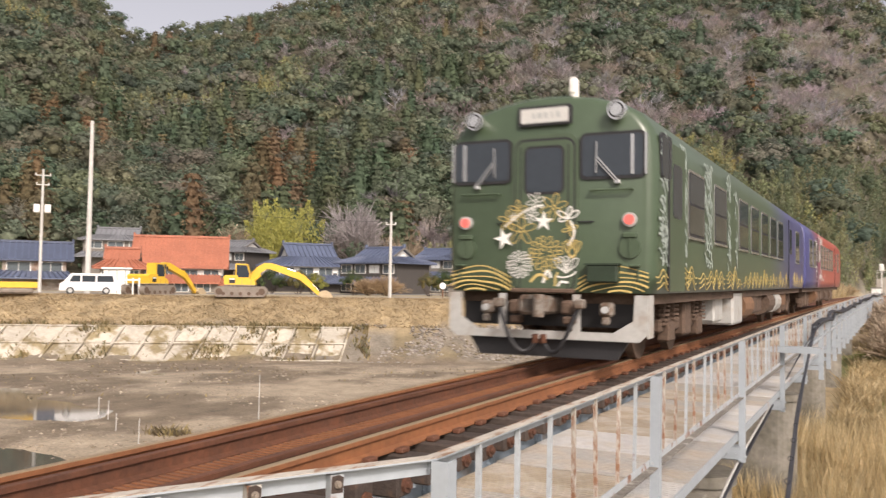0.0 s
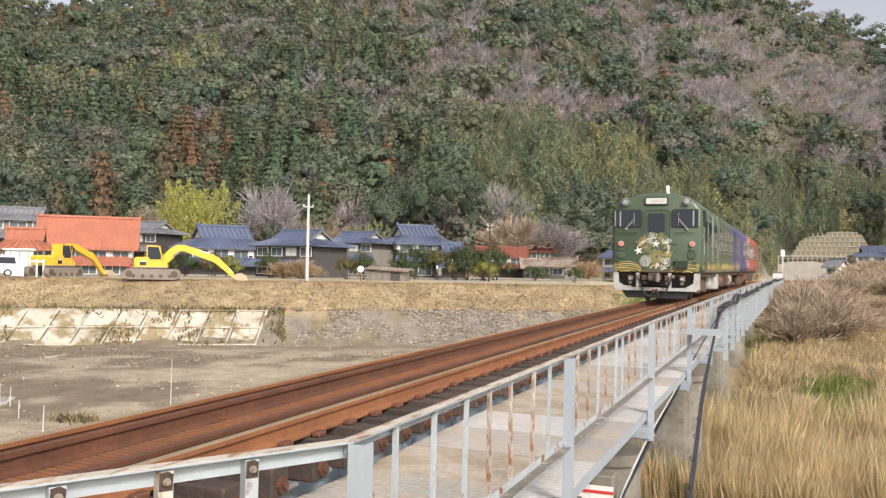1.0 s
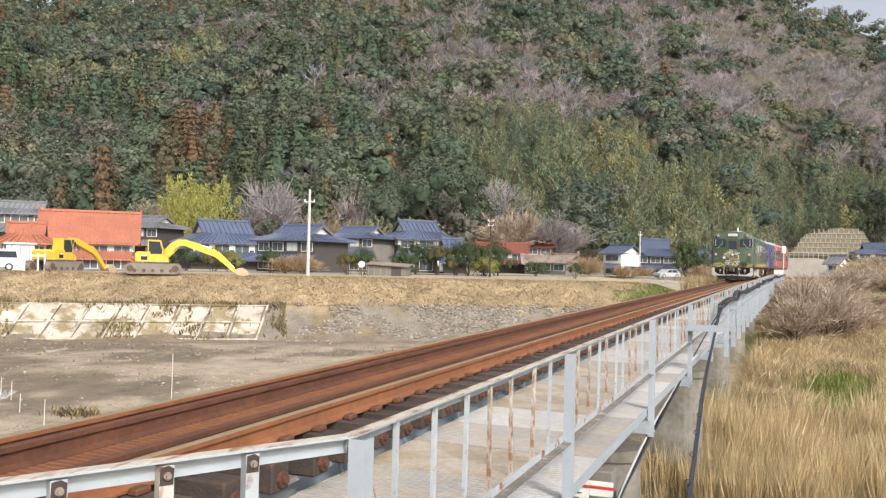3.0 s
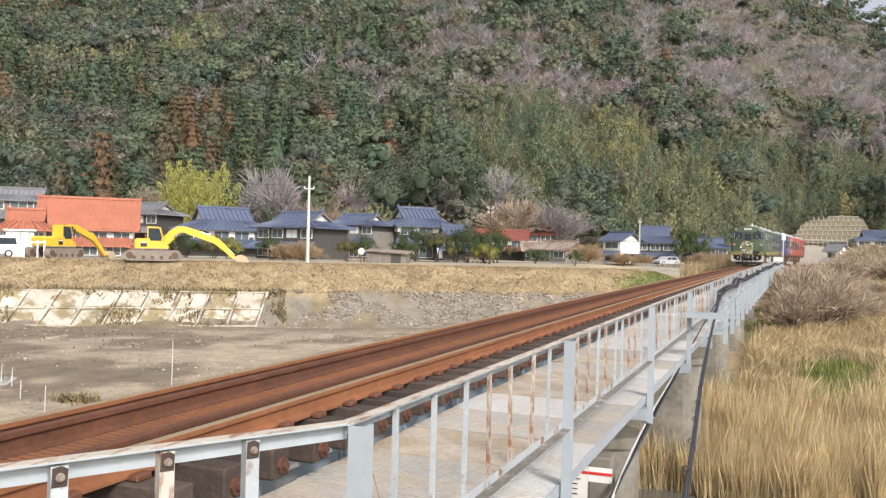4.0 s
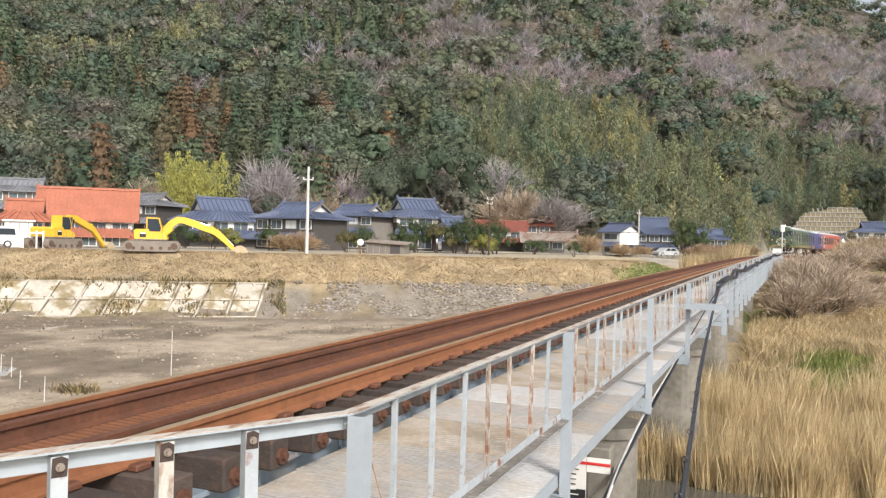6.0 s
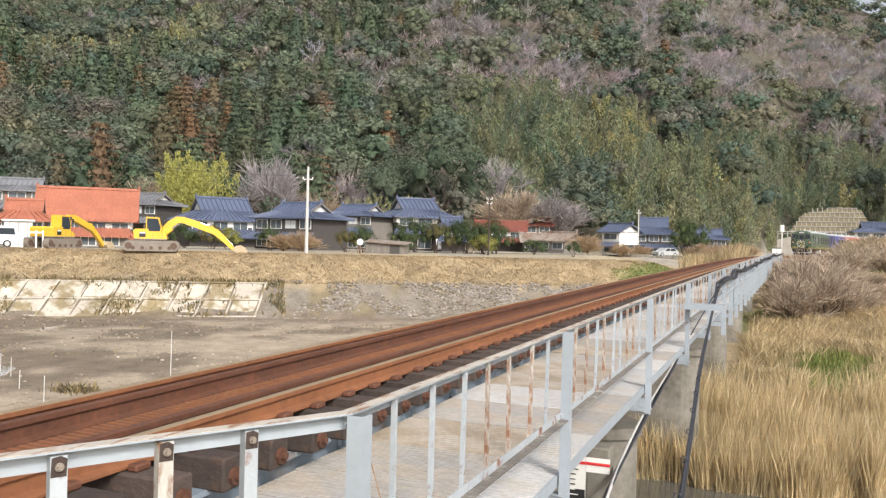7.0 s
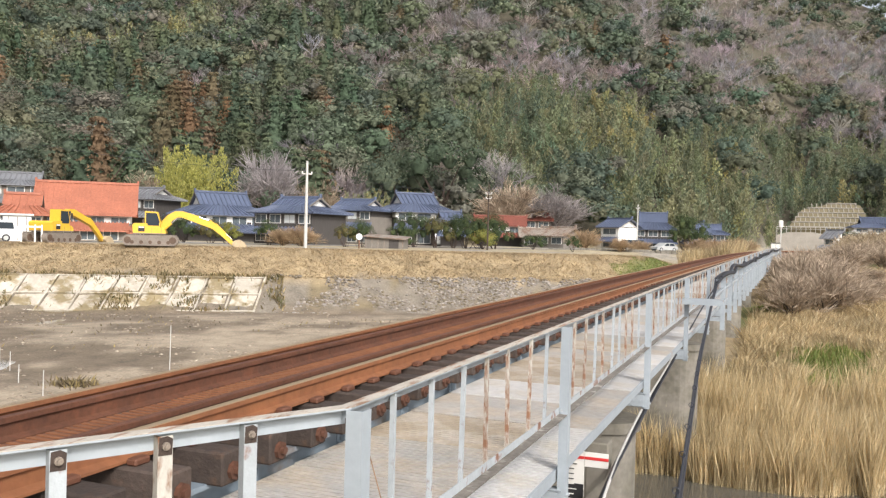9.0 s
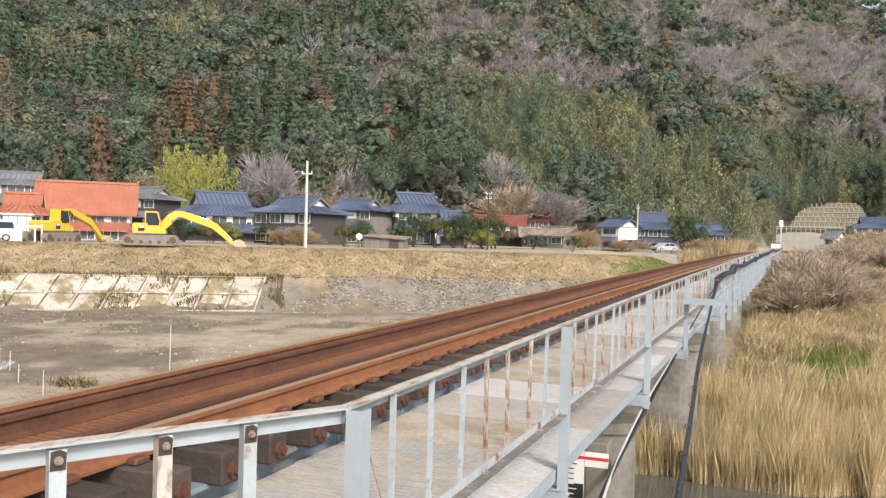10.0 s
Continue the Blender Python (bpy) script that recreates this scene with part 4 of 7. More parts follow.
def side_decals(car, kind, seed):
    rnd = random.Random(seed)
    for s in (-1, 1):
        m = Matrix(((0, 0, s, s * 1.455), (1, 0, 0, 0), (0, 1, 0, 0), (0, 0, 0, 1)))
        if kind == "green":
            bm = B()
            y = 0.35
            while y < 20:
                amp = rnd.uniform(0.06, 0.26)
                for k in range(rnd.choice((2, 3, 3, 4))):
                    pts = [(y + 0.62 * (i / 12 - 0.5) * (1 + 0.15 * k), 1.05 + 0.075 * k + amp * math.exp(-((i / 12 - 0.5) * 4.2) ** 2) + 0.015 * math.sin(i + k)) for i in range(13)]
                    ribbon(bm, pts, 0.015, m)
                y += rnd.uniform(0.45, 1.0)
            part("wave_decal", bm, GOLD, car, "painted gold waves")
            bm = B()
            for y0, y1, n in ((0.3, 0.62, 60), (1.45, 1.8, 70), (3.15, 3.75, 90), (5.2, 5.6, 40), (6.1, 6.35, 20)):
                for _ in range(n):
                    y, z = rnd.uniform(y0, y1), rnd.uniform(1.35, 2.95)
                    a = rnd.uniform(-0.5, 0.5) + 1.57
                    L = rnd.uniform(0.1, 0.3)
                    ribbon(bm, [(y + L * t * math.cos(a + t), z + L * t * math.sin(a + t)) for t in (0, 0.33, 0.66, 1)], rnd.uniform(0.015, 0.04), m)
            tagged(part("leaf_decal", bm, PALE, car, "silvery painted foliage"), kind="stuff")
        else:
            bm = B()
            for _ in range(90):
                y, z = rnd.gauss(6, 1.4), rnd.uniform(1.2, 3.0)
                a, L = rnd.uniform(0.8, 2.2), rnd.uniform(0.15, 0.5)
                ribbon(bm, [(y + L * t * math.cos(a + t), z + L * t * math.sin(a + t)) for t in (0, 0.33, 0.66, 1)], rnd.uniform(0.03, 0.09), m)
            part("pattern_decal", bm, WHITE if kind == "blue" else TILE_RED, car, "painted pattern")


GREEN_CAR = build_car(GREEN_BLUE, "dark green diesel railcar turning indigo, with gold waves and white flowers", True, 1)
RED_CAR = build_car(BLUE_RED, "indigo diesel railcar turning vermilion red, with white painted pattern", False, 3)
cab_end(GREEN_CAR)
side_decals(GREEN_CAR, "green", 1)
side_decals(RED_CAR, "blue", 2)
# ---- woods, bushes, grass ----
RNG = np.random.default_rng(11)


def quads(centres, normals, size, rng, aspect=1.0, along_n=False):
    """Ragged leaf-clump quads at the points; with along_n the long side runs along the normal."""
    n = len(centres)
    r = rng.normal(size=(n, 3))
    t = np.cross(normals, r)
    t /= np.linalg.norm(t, axis=1, keepdims=True) + 1e-9
    b = np.cross(normals, t)
    if along_n:
        b = normals
    s = np.broadcast_to(np.asarray(size, float).reshape(-1, 1), (n, 1))
    k = rng.uniform(0.6, 1.15, (n, 4, 1))
    c = centres[:, None, :]
    vs = np.concatenate([c + k[:, :1] * (t * s * aspect + b * s * 0.25)[:, None], c + k[:, 1:2] * (b * s - t * s * aspect * 0.3)[:, None],
                         c - k[:, 2:3] * (t * s * aspect + b * s * 0.2)[:, None], c - k[:, 3:] * (b * s - t * s * aspect * 0.2)[:, None]], axis=1)
    return vs.reshape(-1, 3)


def lumps(rng, c, r, seg=7, rings=4):
    """The rough inner mass of a crown: a dome of quads round c with radii r."""
    k = rng.uniform(0.8, 1.12, (rings + 1, seg))
    out = []

    def at(i, j):
        el, az = math.pi * (0.5 - 0.85 * i / rings), math.tau * (j + 0.5 * (i % 2)) / seg
        q = k[i, j % seg]
        return c + np.array((r[0] * math.cos(el) * math.cos(az), r[1] * math.cos(el) * math.sin(az), r[2] * math.sin(el))) * q

    for i in range(rings):
        for j in range(seg):
            out += [at(i, j), at(i + 1, j), at(i + 1, j + 1), at(i, j + 1)]
    return np.array(out)


def sliver(rng, p, q, w):
    """A thin tapering twig from p to q."""
    d = q - p
    t = np.cross(d, rng.normal(size=3))
    t *= w / (np.linalg.norm(t) + 1e-9)
    return [p - t, p + t, q + 0.5 * t, q - 0.5 * t]


def bare_tree(rng, n):
    """Trunk, limbs, branches and fanned twigs of a leafless tree of about unit height."""
    out = []
    top = np.array((rng.uniform(-0.03, 0.03), rng.uniform(-0.03, 0.03), 0.42))
    out += sliver(rng, np.array((0, 0, -0.03)), top, 0.016)
    out += sliver(rng, np.array((0, 0, -0.03)), top, 0.016)
    limbs = max(6, n // 40)
    for i in range(limbs):
        az, el = math.tau * (i + rng.uniform(0, 0.8)) / limbs, rng.uniform(0.35, 1.35)
        p = np.array((0, 0, rng.uniform(0.2, 0.4)))
        d = np.array((math.cos(az) * math.cos(el), math.sin(az) * math.cos(el), math.sin(el)))
        q = p + d * rng.uniform(0.24, 0.34)
        out += sliver(rng, p, q, 0.0085)
        for _ in range(5):
            a = p + (q - p) * rng.uniform(0.45, 1.0)
            e = d + rng.normal(0, 0.42, 3) + np.array((0, 0, 0.25))
            b = a + e / np.linalg.norm(e) * rng.uniform(0.13, 0.22)
            out += sliver(rng, a, b, 0.0052)
            for _ in range(7):
                f = e + rng.normal(0, 0.55, 3) + np.array((0, 0, 0.15))
                g = a + (b - a) * rng.uniform(0.35, 1.0)
                out += sliver(rng, g, g + f / np.linalg.norm(f) * rng.uniform(0.08, 0.16), 0.0038)
    v = np.array(out)
    return v, np.repeat(rng.uniform(0.8, 1.2, len(v) // 4), 4), None


def proto(kind, rng, n):
    """Quads of one tree of about unit height, with a light factor a point for leaf-to-leaf colour."""
    core = []
    if kind == "bare":
        return bare_tree(rng, n)
    if kind == "conifer":
        tiers = 11
        t = rng.integers(0, tiers, n)
        h = 0.12 + 0.86 * (np.maximum(0, t + rng.uniform(-0.25, 0.25, n)) / tiers) ** 0.9
        br = rng.integers(0, 8, n)
        a = math.tau * (br + 0.5 * (t % 2)) / 8 + rng.normal(0, 0.2, n)
        f = rng.uniform(0.35, 1.12, n) ** 0.6
        r = np.clip(1.02 - h, 0, 1) ** 0.6 * 0.26 * f * (0.85 + 0.3 * np.sin(br * 2.4 + t)) + 0.008
        c = np.stack([r * np.cos(a), r * np.sin(a), h - 0.22 * r * f], 1)
        nn = np.stack([np.cos(a), np.sin(a), np.full(n, 0.6)], 1) + rng.normal(0, 0.55, (n, 3))
        size = 0.034 * (1.2 - 0.5 * h) * rng.uniform(0.6, 1.4, n)
        asp, al = 0.55, False
        out = np.stack([np.cos(a), np.sin(a), np.full(n, 0.5)], 1)
        for z, w in ((0.2, 0.15), (0.36, 0.12), (0.52, 0.09), (0.68, 0.055)):
            core.append((lumps(rng, np.array((0, 0, z)), (w, w, 0.2), 7, 3), np.array((0, 0, z - 0.04))))
    elif kind == "broadleaf":
        m = 8
        az, el = math.tau * (np.arange(m) * 0.382 + rng.uniform(0, 0.15, m)), np.arcsin(np.linspace(-0.05, 0.98, m))
        lobes = np.stack([0.25 * np.cos(az) * np.cos(el), 0.25 * np.sin(az) * np.cos(el), 0.56 + 0.24 * np.sin(el)], 1) + rng.normal(0, 0.035, (m, 3))
        rad = rng.uniform(0.14, 0.225, m)
        w = rng.integers(0, m, n)
        d = rng.normal(size=(n, 3))
        d[:, 2] = np.abs(d[:, 2]) * 1.0 - 0.3
        d += 0.8 * (lobes[w] - np.array((0, 0, 0.5))) / 0.3
        d /= np.linalg.norm(d, axis=1, keepdims=True)
        c = lobes[w] + d * (rad[w] * rng.uniform(0.72, 1.12, n))[:, None] * np.array((1, 1, 0.85))
        nn = d + rng.normal(0, 0.5, (n, 3)) + np.array((0, 0, 0.15))
        size = np.full(n, 0.026) * rng.uniform(0.6, 1.4, n)
        asp, al = 0.7, False
        for q, r in zip(lobes, rad):
            core.append((lumps(rng, q, (r * 0.52, r * 0.52, r * 0.45), 5, 2), q - np.array((0, 0, 0.3 * r))))
        out = d
    else:  # bamboo
        a = rng.uniform(0, math.tau)
        h = rng.uniform(0.15, 1.0, n)
        lean = 0.16 * h ** 2.2
        th = rng.uniform(0, math.tau, n)
        r = 0.105 * np.sin(np.clip(h, 0, 1) * 2.6 + 0.35) * rng.uniform(0.3, 1.1, n)
        c = np.stack([lean * math.cos(a) + r * np.cos(th), lean * math.sin(a) + r * np.sin(th), h - 0.25 * lean], 1)
        nn = np.stack([0.35 * np.cos(th), 0.35 * np.sin(th), np.full(n, 1.0)], 1) + rng.normal(0, 0.3, (n, 3))
        size = np.full(n, 0.046) * (105 / n) ** 0.42
        asp, al = 0.30, True
    nn /= np.linalg.norm(nn, axis=1, keepdims=True)
    if kind != "bamboo":
        size = size * (450 / n) ** 0.42
    v = quads(c, nn, size, rng, asp, al)
    k = np.repeat(rng.uniform(0.78, 1.22, n), 4)
    if not core:
        return v, k, None
    round_n = np.repeat(nn * 0.55 + out, 4, 0)
    tone = np.concatenate([np.full(len(q), rng.uniform(0.85, 1.15)) for q, _ in core])
    cores = np.vstack([q for q, _ in core])
    core_n = np.vstack([q - m for q, m in core])
    round_n = np.vstack([round_n, core_n])
    return np.vstack([v, cores]), np.concatenate([k, tone]), round_n / (np.linalg.norm(round_n, axis=1, keepdims=True) + 1e-9)


def grow(name, kind, spots, label, material, palette, n=90, protos=8, seed=0):
    """One mesh of many trees. spots: x, y, z, height, width factor, palette index."""
    rng = np.random.default_rng(seed)
    ps = [proto(kind, rng, n) for _ in range(protos)]
    vs, ts, ns = [], [], []
    pal = np.array(palette)
    for x, y, z, h, w, c in spots:
        v, k, nr = ps[rng.integers(protos)]
        a = rng.uniform(0, math.tau)
        ca, sa = math.cos(a), math.sin(a)
        vs.append(np.stack([(v[:, 0] * ca - v[:, 1] * sa) * h * w + x, (v[:, 0] * sa + v[:, 1] * ca) * h * w + y, v[:, 2] * h + z], 1))
        col = pal[int(c) % len(pal)] * rng.uniform(0.75, 1.3) * np.array((rng.uniform(0.9, 1.12), 1, rng.uniform(0.88, 1.1)))
        ts.append(k[:, None] * col)
        if nr is not None:
            ns.append(np.stack([nr[:, 0] * ca - nr[:, 1] * sa, nr[:, 0] * sa + nr[:, 1] * ca, nr[:, 2]], 1))
    vs, ts = np.vstack(vs), np.vstack(ts)
    me = from_arrays(name, vs, np.arange(len(vs)).reshape(-1, 4), material, ts, np.vstack(ns) if ns else None)
    return tagged(new(name, me), label, "trees", kind="stuff")


# wood palettes, pushed towards blue-grey so that the colours carry the hill's haze
CONIFER = [(0.066, 0.098, 0.058), (0.080, 0.108, 0.062), (0.098, 0.118, 0.066), (0.165, 0.108, 0.06), (0.135, 0.112, 0.062)]
BROAD = [(0.108, 0.140, 0.092), (0.136, 0.162, 0.102), (0.088, 0.124, 0.088), (0.156, 0.170, 0.108), (0.150, 0.150, 0.110)]
BARE = [(0.33, 0.30, 0.30), (0.37, 0.34, 0.34), (0.28, 0.255, 0.25), (0.32, 0.285, 0.27)]
BAMBOO = [(0.16, 0.19, 0.112), (0.21, 0.225, 0.128), (0.122, 0.16, 0.105), (0.28, 0.265, 0.12)]


def plant_hill():
    """What grows where, by bearing, by height on the slope and by patches."""
    rng = np.random.default_rng(4)
    lots = {(k, n): [] for k in ("conifer", "broadleaf", "bare", "bamboo") for n in (0, 1)}
    r = 140.0
    while r < 660:
        sp = 4.2 + r / 105
        n = int(math.radians(64) * r / sp)
        for i in range(n):
            az = -56.5 + 64 * (i + rng.uniform(0, 1)) / n
            rr = r + rng.uniform(-0.5, 0.5) * sp
            r0 = lerp_table(az, FOOT_AZ, FOOT_R)
            if rr < r0 - 2 or rr > r0 + 425:
                continue
            x, y = rr * math.sin(radians(az)), rr * math.cos(radians(az))
            if 0.2 < az < 5.3 and rr < 270:
                continue
            u = (rr - r0) / 400
            m, m2, m3 = fbm(x, y, 0.016), fbm(x + 300, y, 0.028), fbm(x, y + 700, 0.02)
            if az > -18 - 7 * m and u < 0.17 + 0.12 * m + 0.004 * (az + 17):
                kind = "bamboo" if m2 > -0.3 else "broadleaf"
            elif az < -37 and 0.42 < u + 0.1 * m < 0.56 and m2 > 0.0:
                kind = "bamboo"
            elif az < -27 + 8 * m and u < 0.34 + 0.2 * m:
                kind = "conifer" if m2 > -0.12 and rng.random() < 0.75 else ("bare" if m2 < -0.42 and az > -40 else "broadleaf")
            elif az < -15 and u < 0.05:
                kind = "bare" if m2 > 0.1 and az > -38 else "broadleaf"
            else:
                p = 0.36 + 0.9 * m2 + 0.5 * m3 + 0.020 * (az + 22) + 0.15 * (u - 0.3) - 0.9 * smooth(0.62, 0.8, u)
                kind = "bare" if rng.random() < p else ("broadleaf" if rng.random() < 0.94 else "conifer")
            near = 0 if u < 0.22 else 1
            h = {"conifer": rng.uniform(12, 19), "broadleaf": rng.uniform(8.5, 14.5), "bare": rng.uniform(10, 15), "bamboo": rng.uniform(8.5, 12)}[kind]
            w = {"conifer": 1.1, "broadleaf": 1.2, "bare": 1.2, "bamboo": 1.3}[kind] * rng.uniform(0.85, 1.2)
            c = rng.integers(0, 3) if kind == "conifer" else rng.integers(0, 5 if kind == "broadleaf" else 4)
            if kind == "conifer" and fbm(x, y + 500, 0.03) > 0.05 and rng.random() < 0.75:
                c = 3 if rng.random() < 0.35 else 4
            if kind == "bamboo":
                gold = fbm(x + 90, y, 0.03) > 0.12
                c = (3 if rng.random() < (0.45 if az < -37 else 0.18) else 1) if az < -37 or gold else rng.integers(0, 3)
                for _ in range(4 if near else 6):
                    bx, by = x + rng.uniform(-4, 4), y + rng.uniform(-4, 4)
                    lots[kind, near].append((bx, by, ground_z(bx, by) - 0.6, h * rng.uniform(0.7, 1.12), w, c if rng.random() < 0.6 else rng.integers(0, 3)))
            elif rng.random() < (0.35 if kind == "bare" else 0.08):
                lots["broadleaf", near].append((x + rng.uniform(-4, 4), y + rng.uniform(-4, 4), ground_z(x, y) - 1.5, h * 0.5, w * 1.2, rng.integers(0, 4)))
            lots[kind, near].append((x, y, ground_z(x, y) - 0.6, h, w, c))
        r += sp * 0.95
    for near, q in ((0, 1.6), (1, 0.62)):
        grow("conifer_wood", "conifer", lots["conifer", near], "dark green and rust-tinged cedar wood on the hillside", LEAF, CONIFER, int(460 * q), 10, 1)
        grow("evergreen_wood", "broadleaf", lots["broadleaf", near], "rounded evergreen broadleaf wood covering the hillside", LEAF, BROAD, int(360 * q), 10, 2)
        grow("bare_wood", "bare", lots["bare", near], "bare grey-brown winter trees on the hillside", TWIG, BARE, int(300 * q), 10, 3)
        grow("bamboo_wood", "bamboo", lots["bamboo", near], "yellow-green bamboo grove on the hillside", LEAF, BAMBOO, int(85 * q), 10, 4)


def blades(name, spots, label, palette, seed, lean=0.35, width=0.02, category="grass"):
    """One mesh of grass blades. spots: arrays x, y, z, height."""
    rng = np.random.default_rng(seed)
    p = np.array(spots)
    n = len(p)
    a = rng.uniform(0, math.tau, n)
    h = p[:, 3]
    tip = p[:, :3] + np.stack([np.cos(a) * h * lean * rng.uniform(0, 1, n), np.sin(a) * h * lean * rng.uniform(0, 1, n), h], 1)
    s = np.stack([np.cos(a + 1.57), np.sin(a + 1.57), np.zeros(n)], 1) * (width * rng.uniform(0.6, 1.4, n))[:, None]
    mid = (p[:, :3] * 0.45 + tip * 0.55) + np.stack([np.zeros(n), np.zeros(n), h * 0.06], 1)
    vs = np.stack([p[:, :3] - s, p[:, :3] + s, mid + s * 0.8, tip], 1).reshape(-1, 3)
    pal = np.array(palette)[rng.integers(0, len(palette), n)] * rng.uniform(0.7, 1.25, (n, 1))
    me = from_arrays(name, vs, np.arange(len(vs)).reshape(-1, 4), GRASSMAT, np.repeat(pal, 4, 0))
    return tagged(new(name, me), label, category, kind="stuff")


STRAW = [(0.54, 0.43, 0.25), (0.47, 0.36, 0.20), (0.60, 0.50, 0.31), (0.45, 0.345, 0.195)]
REED = [(0.62, 0.50, 0.29), (0.57, 0.45, 0.25), (0.67, 0.56, 0.35), (0.54, 0.42, 0.24)]
FRESH = [(0.15, 0.21, 0.045), (0.20, 0.24, 0.065), (0.30, 0.28, 0.10)]


def plant_grass():
    rng = np.random.default_rng(21)
    # mown dry grass on the levee's slope
    sp, gr = [], []
    for _ in range(95000):
        s, u = -6.3 * rng.random() ** 0.9 + 0.6, rng.uniform(-34, 50)
        x, y = LEVEE_P.x + LEVEE_N.x * s + LEVEE_U.x * u, LEVEE_P.y + LEVEE_N.y * s + LEVEE_U.y * u
        if x > track_x(y) - 3:
            continue
        patch = 27 < u < 42 and fbm(x, y, 0.15) > -0.25 and s < -0.6
        (gr if patch and rng.random() < 0.8 else sp).append((x, y, ground_z(x, y) - 0.02, rng.uniform(0.05, 0.15)))
    blades("levee_grass", sp, "flattened straw-coloured dry grass on the levee", [(c[0] * 0.86, c[1] * 0.84, c[2] * 0.88) for c in STRAW], 1, 3.2, 0.022)
    blades("levee_green_grass", gr, "patch of fresh green grass on the levee", FRESH, 2, 1.0, 0.04)
    # reeds and rough grass beside the bridge
    tall, low, fresh = [], [], []
    for _ in range(210000):
        y = 22.0 + 60 * rng.random() ** 1.7
        x = track_x(y) - TX + rng.uniform(-7.0, 3 + 0.26 * y)
        if x < track_x(y) + 2.2 and y > 30:
            continue
        m = fbm(x, y, 0.12)
        z = ground_z(x, y) - 0.05
        if z < BED - 0.15:
            continue
        if y < 29 + 6 * m:
            if rng.random() < 0.9:
                tall.append((x + 0.25 * fbm(x, y, 1.3), y, z, rng.uniform(0.7, 1.75) * (1.0 + 0.45 * fbm(x, y, 0.35))))
        elif (m > 0.34 and y < 62) or math.hypot((x - 2.4) / 1.1, (y - 38) / 2.6) + 1.2 * fbm(x, y, 0.5) < 1:
            fresh.append((x, y, z, rng.uniform(0.15, 0.5)))
        else:
            low.append((x, y, z, rng.uniform(0.2, 0.75) * (1 + 0.5 * fbm(x, y, 0.5))))
    pampas = []
    for _ in range(5000):
        x, y = rng.uniform(-10, -2), rng.uniform(96, 112)
        if x < track_x(y) - 3 and fbm(x, y, 0.3) > -0.25:
            pampas.append((x, y, ground_z(x, y), rng.uniform(0.8, 2.4)))
    blades("pampas_grass", pampas, "tall tan pampas grass beside the line", STRAW, 6, 0.6, 0.03)
    blades("reed_bed", tall, "tall dry golden reeds at the water's edge", REED, 3, 0.36, 0.0045, "reeds")
    blades("rough_grass", low, "rough dry grass on the bank beside the bridge", STRAW, 4, 1.1, 0.016)
    blades("fresh_grass", fresh, "fresh green undergrowth on the bank", FRESH, 5, 0.8, 0.03)


def tree(name, label, category, x, y, z, h, kind, palette, w=1.0, n=700, seed=0, group=""):
    """A nearer tree or shrub: trunk with limbs, and a crown of many small clumps."""
    rng = np.random.default_rng(seed + 100)
    t = thing(name, label, category, pose(x, y, z), group)
    if kind == "bamboo":
        got = []
        for i in range(34):
            q, f, _ = proto(kind, rng, n // 34)
            r, a, g = 0.36 * rng.random() ** 0.5, rng.uniform(0, math.tau), rng.uniform(0.8, 1.1)
            got.append((q * np.array((0.9, 0.9, g * (1 - 0.5 * r))) + np.array((r * math.cos(a), r * math.sin(a), 0)), f))
        v, k, nr = np.vstack([q for q, _ in got]), np.concatenate([f for _, f in got]), None
    else:
        v, k, nr = proto(kind, rng, n)
    s = 0.8 if kind == "bamboo" else 1.0
    c = v.reshape(-1, 4, 3).mean(1, keepdims=True)
    v = (c + (v.reshape(-1, 4, 3) - c) * s).reshape(-1, 3) * np.array((h * w, h * w, h))
    col = np.array(palette)[rng.integers(0, len(palette), len(v) // 4)]
    me = from_arrays("crown", v, np.arange(len(v)).reshape(-1, 4), TWIG if kind == "bare" else LEAF, np.repeat(col, 4, 0) * k[:, None], nr)
    o = new("crown", me)
    o.parent = t
    bm = B()
    bar(bm, (0, 0, -0.3), (0.02 * h, 0, h * 0.55), 0.022 * h, 7, 0.008 * h)
    for i in range(6 if kind != "bamboo" else 3):
        a, b = rng.uniform(0, math.tau), rng.uniform(0.2, 0.45) * h
        bar(bm, (0.01 * h, 0, b * 0.8), (math.cos(a) * 0.22 * h * w, math.sin(a) * 0.22 * h * w, b + 0.25 * h), 0.010 * h, 5, 0.003 * h)
    part("trunk", bm, SLEEPER, t)
    return t


plant_hill()
plant_grass()
# ---- village ----
def slope_ribs(bm, a, b, c, d, step, w=0.15):
    """Tile rows from the eave (a, b) up to the ridge (d, c)."""
    a, b, c, d = map(Vector, (a, b, c, d))
    n = max(2, int((b - a).length / step))
    for i in range(n + 1):
        t = i / n
        strut(bm, a.lerp(b, t) + Vector((0, 0, 0.05)), d.lerp(c, t) + Vector((0, 0, 0.05)), w, 0.15)


def slab_roof(bm, a, b, c, d, thick=0.12):
    vs = [Vector(p) for p in (a, b, c, d)]
    t = [bm.verts.new(p) for p in vs]
    u = [bm.verts.new(p - Vector((0, 0, thick))) for p in vs]
    n = len(vs)
    bm.faces.new(t)
    bm.faces.new(u[::-1])
    for i in range(n):
        bm.faces.new((t[i], u[i], u[(i + 1) % n], t[(i + 1) % n]))


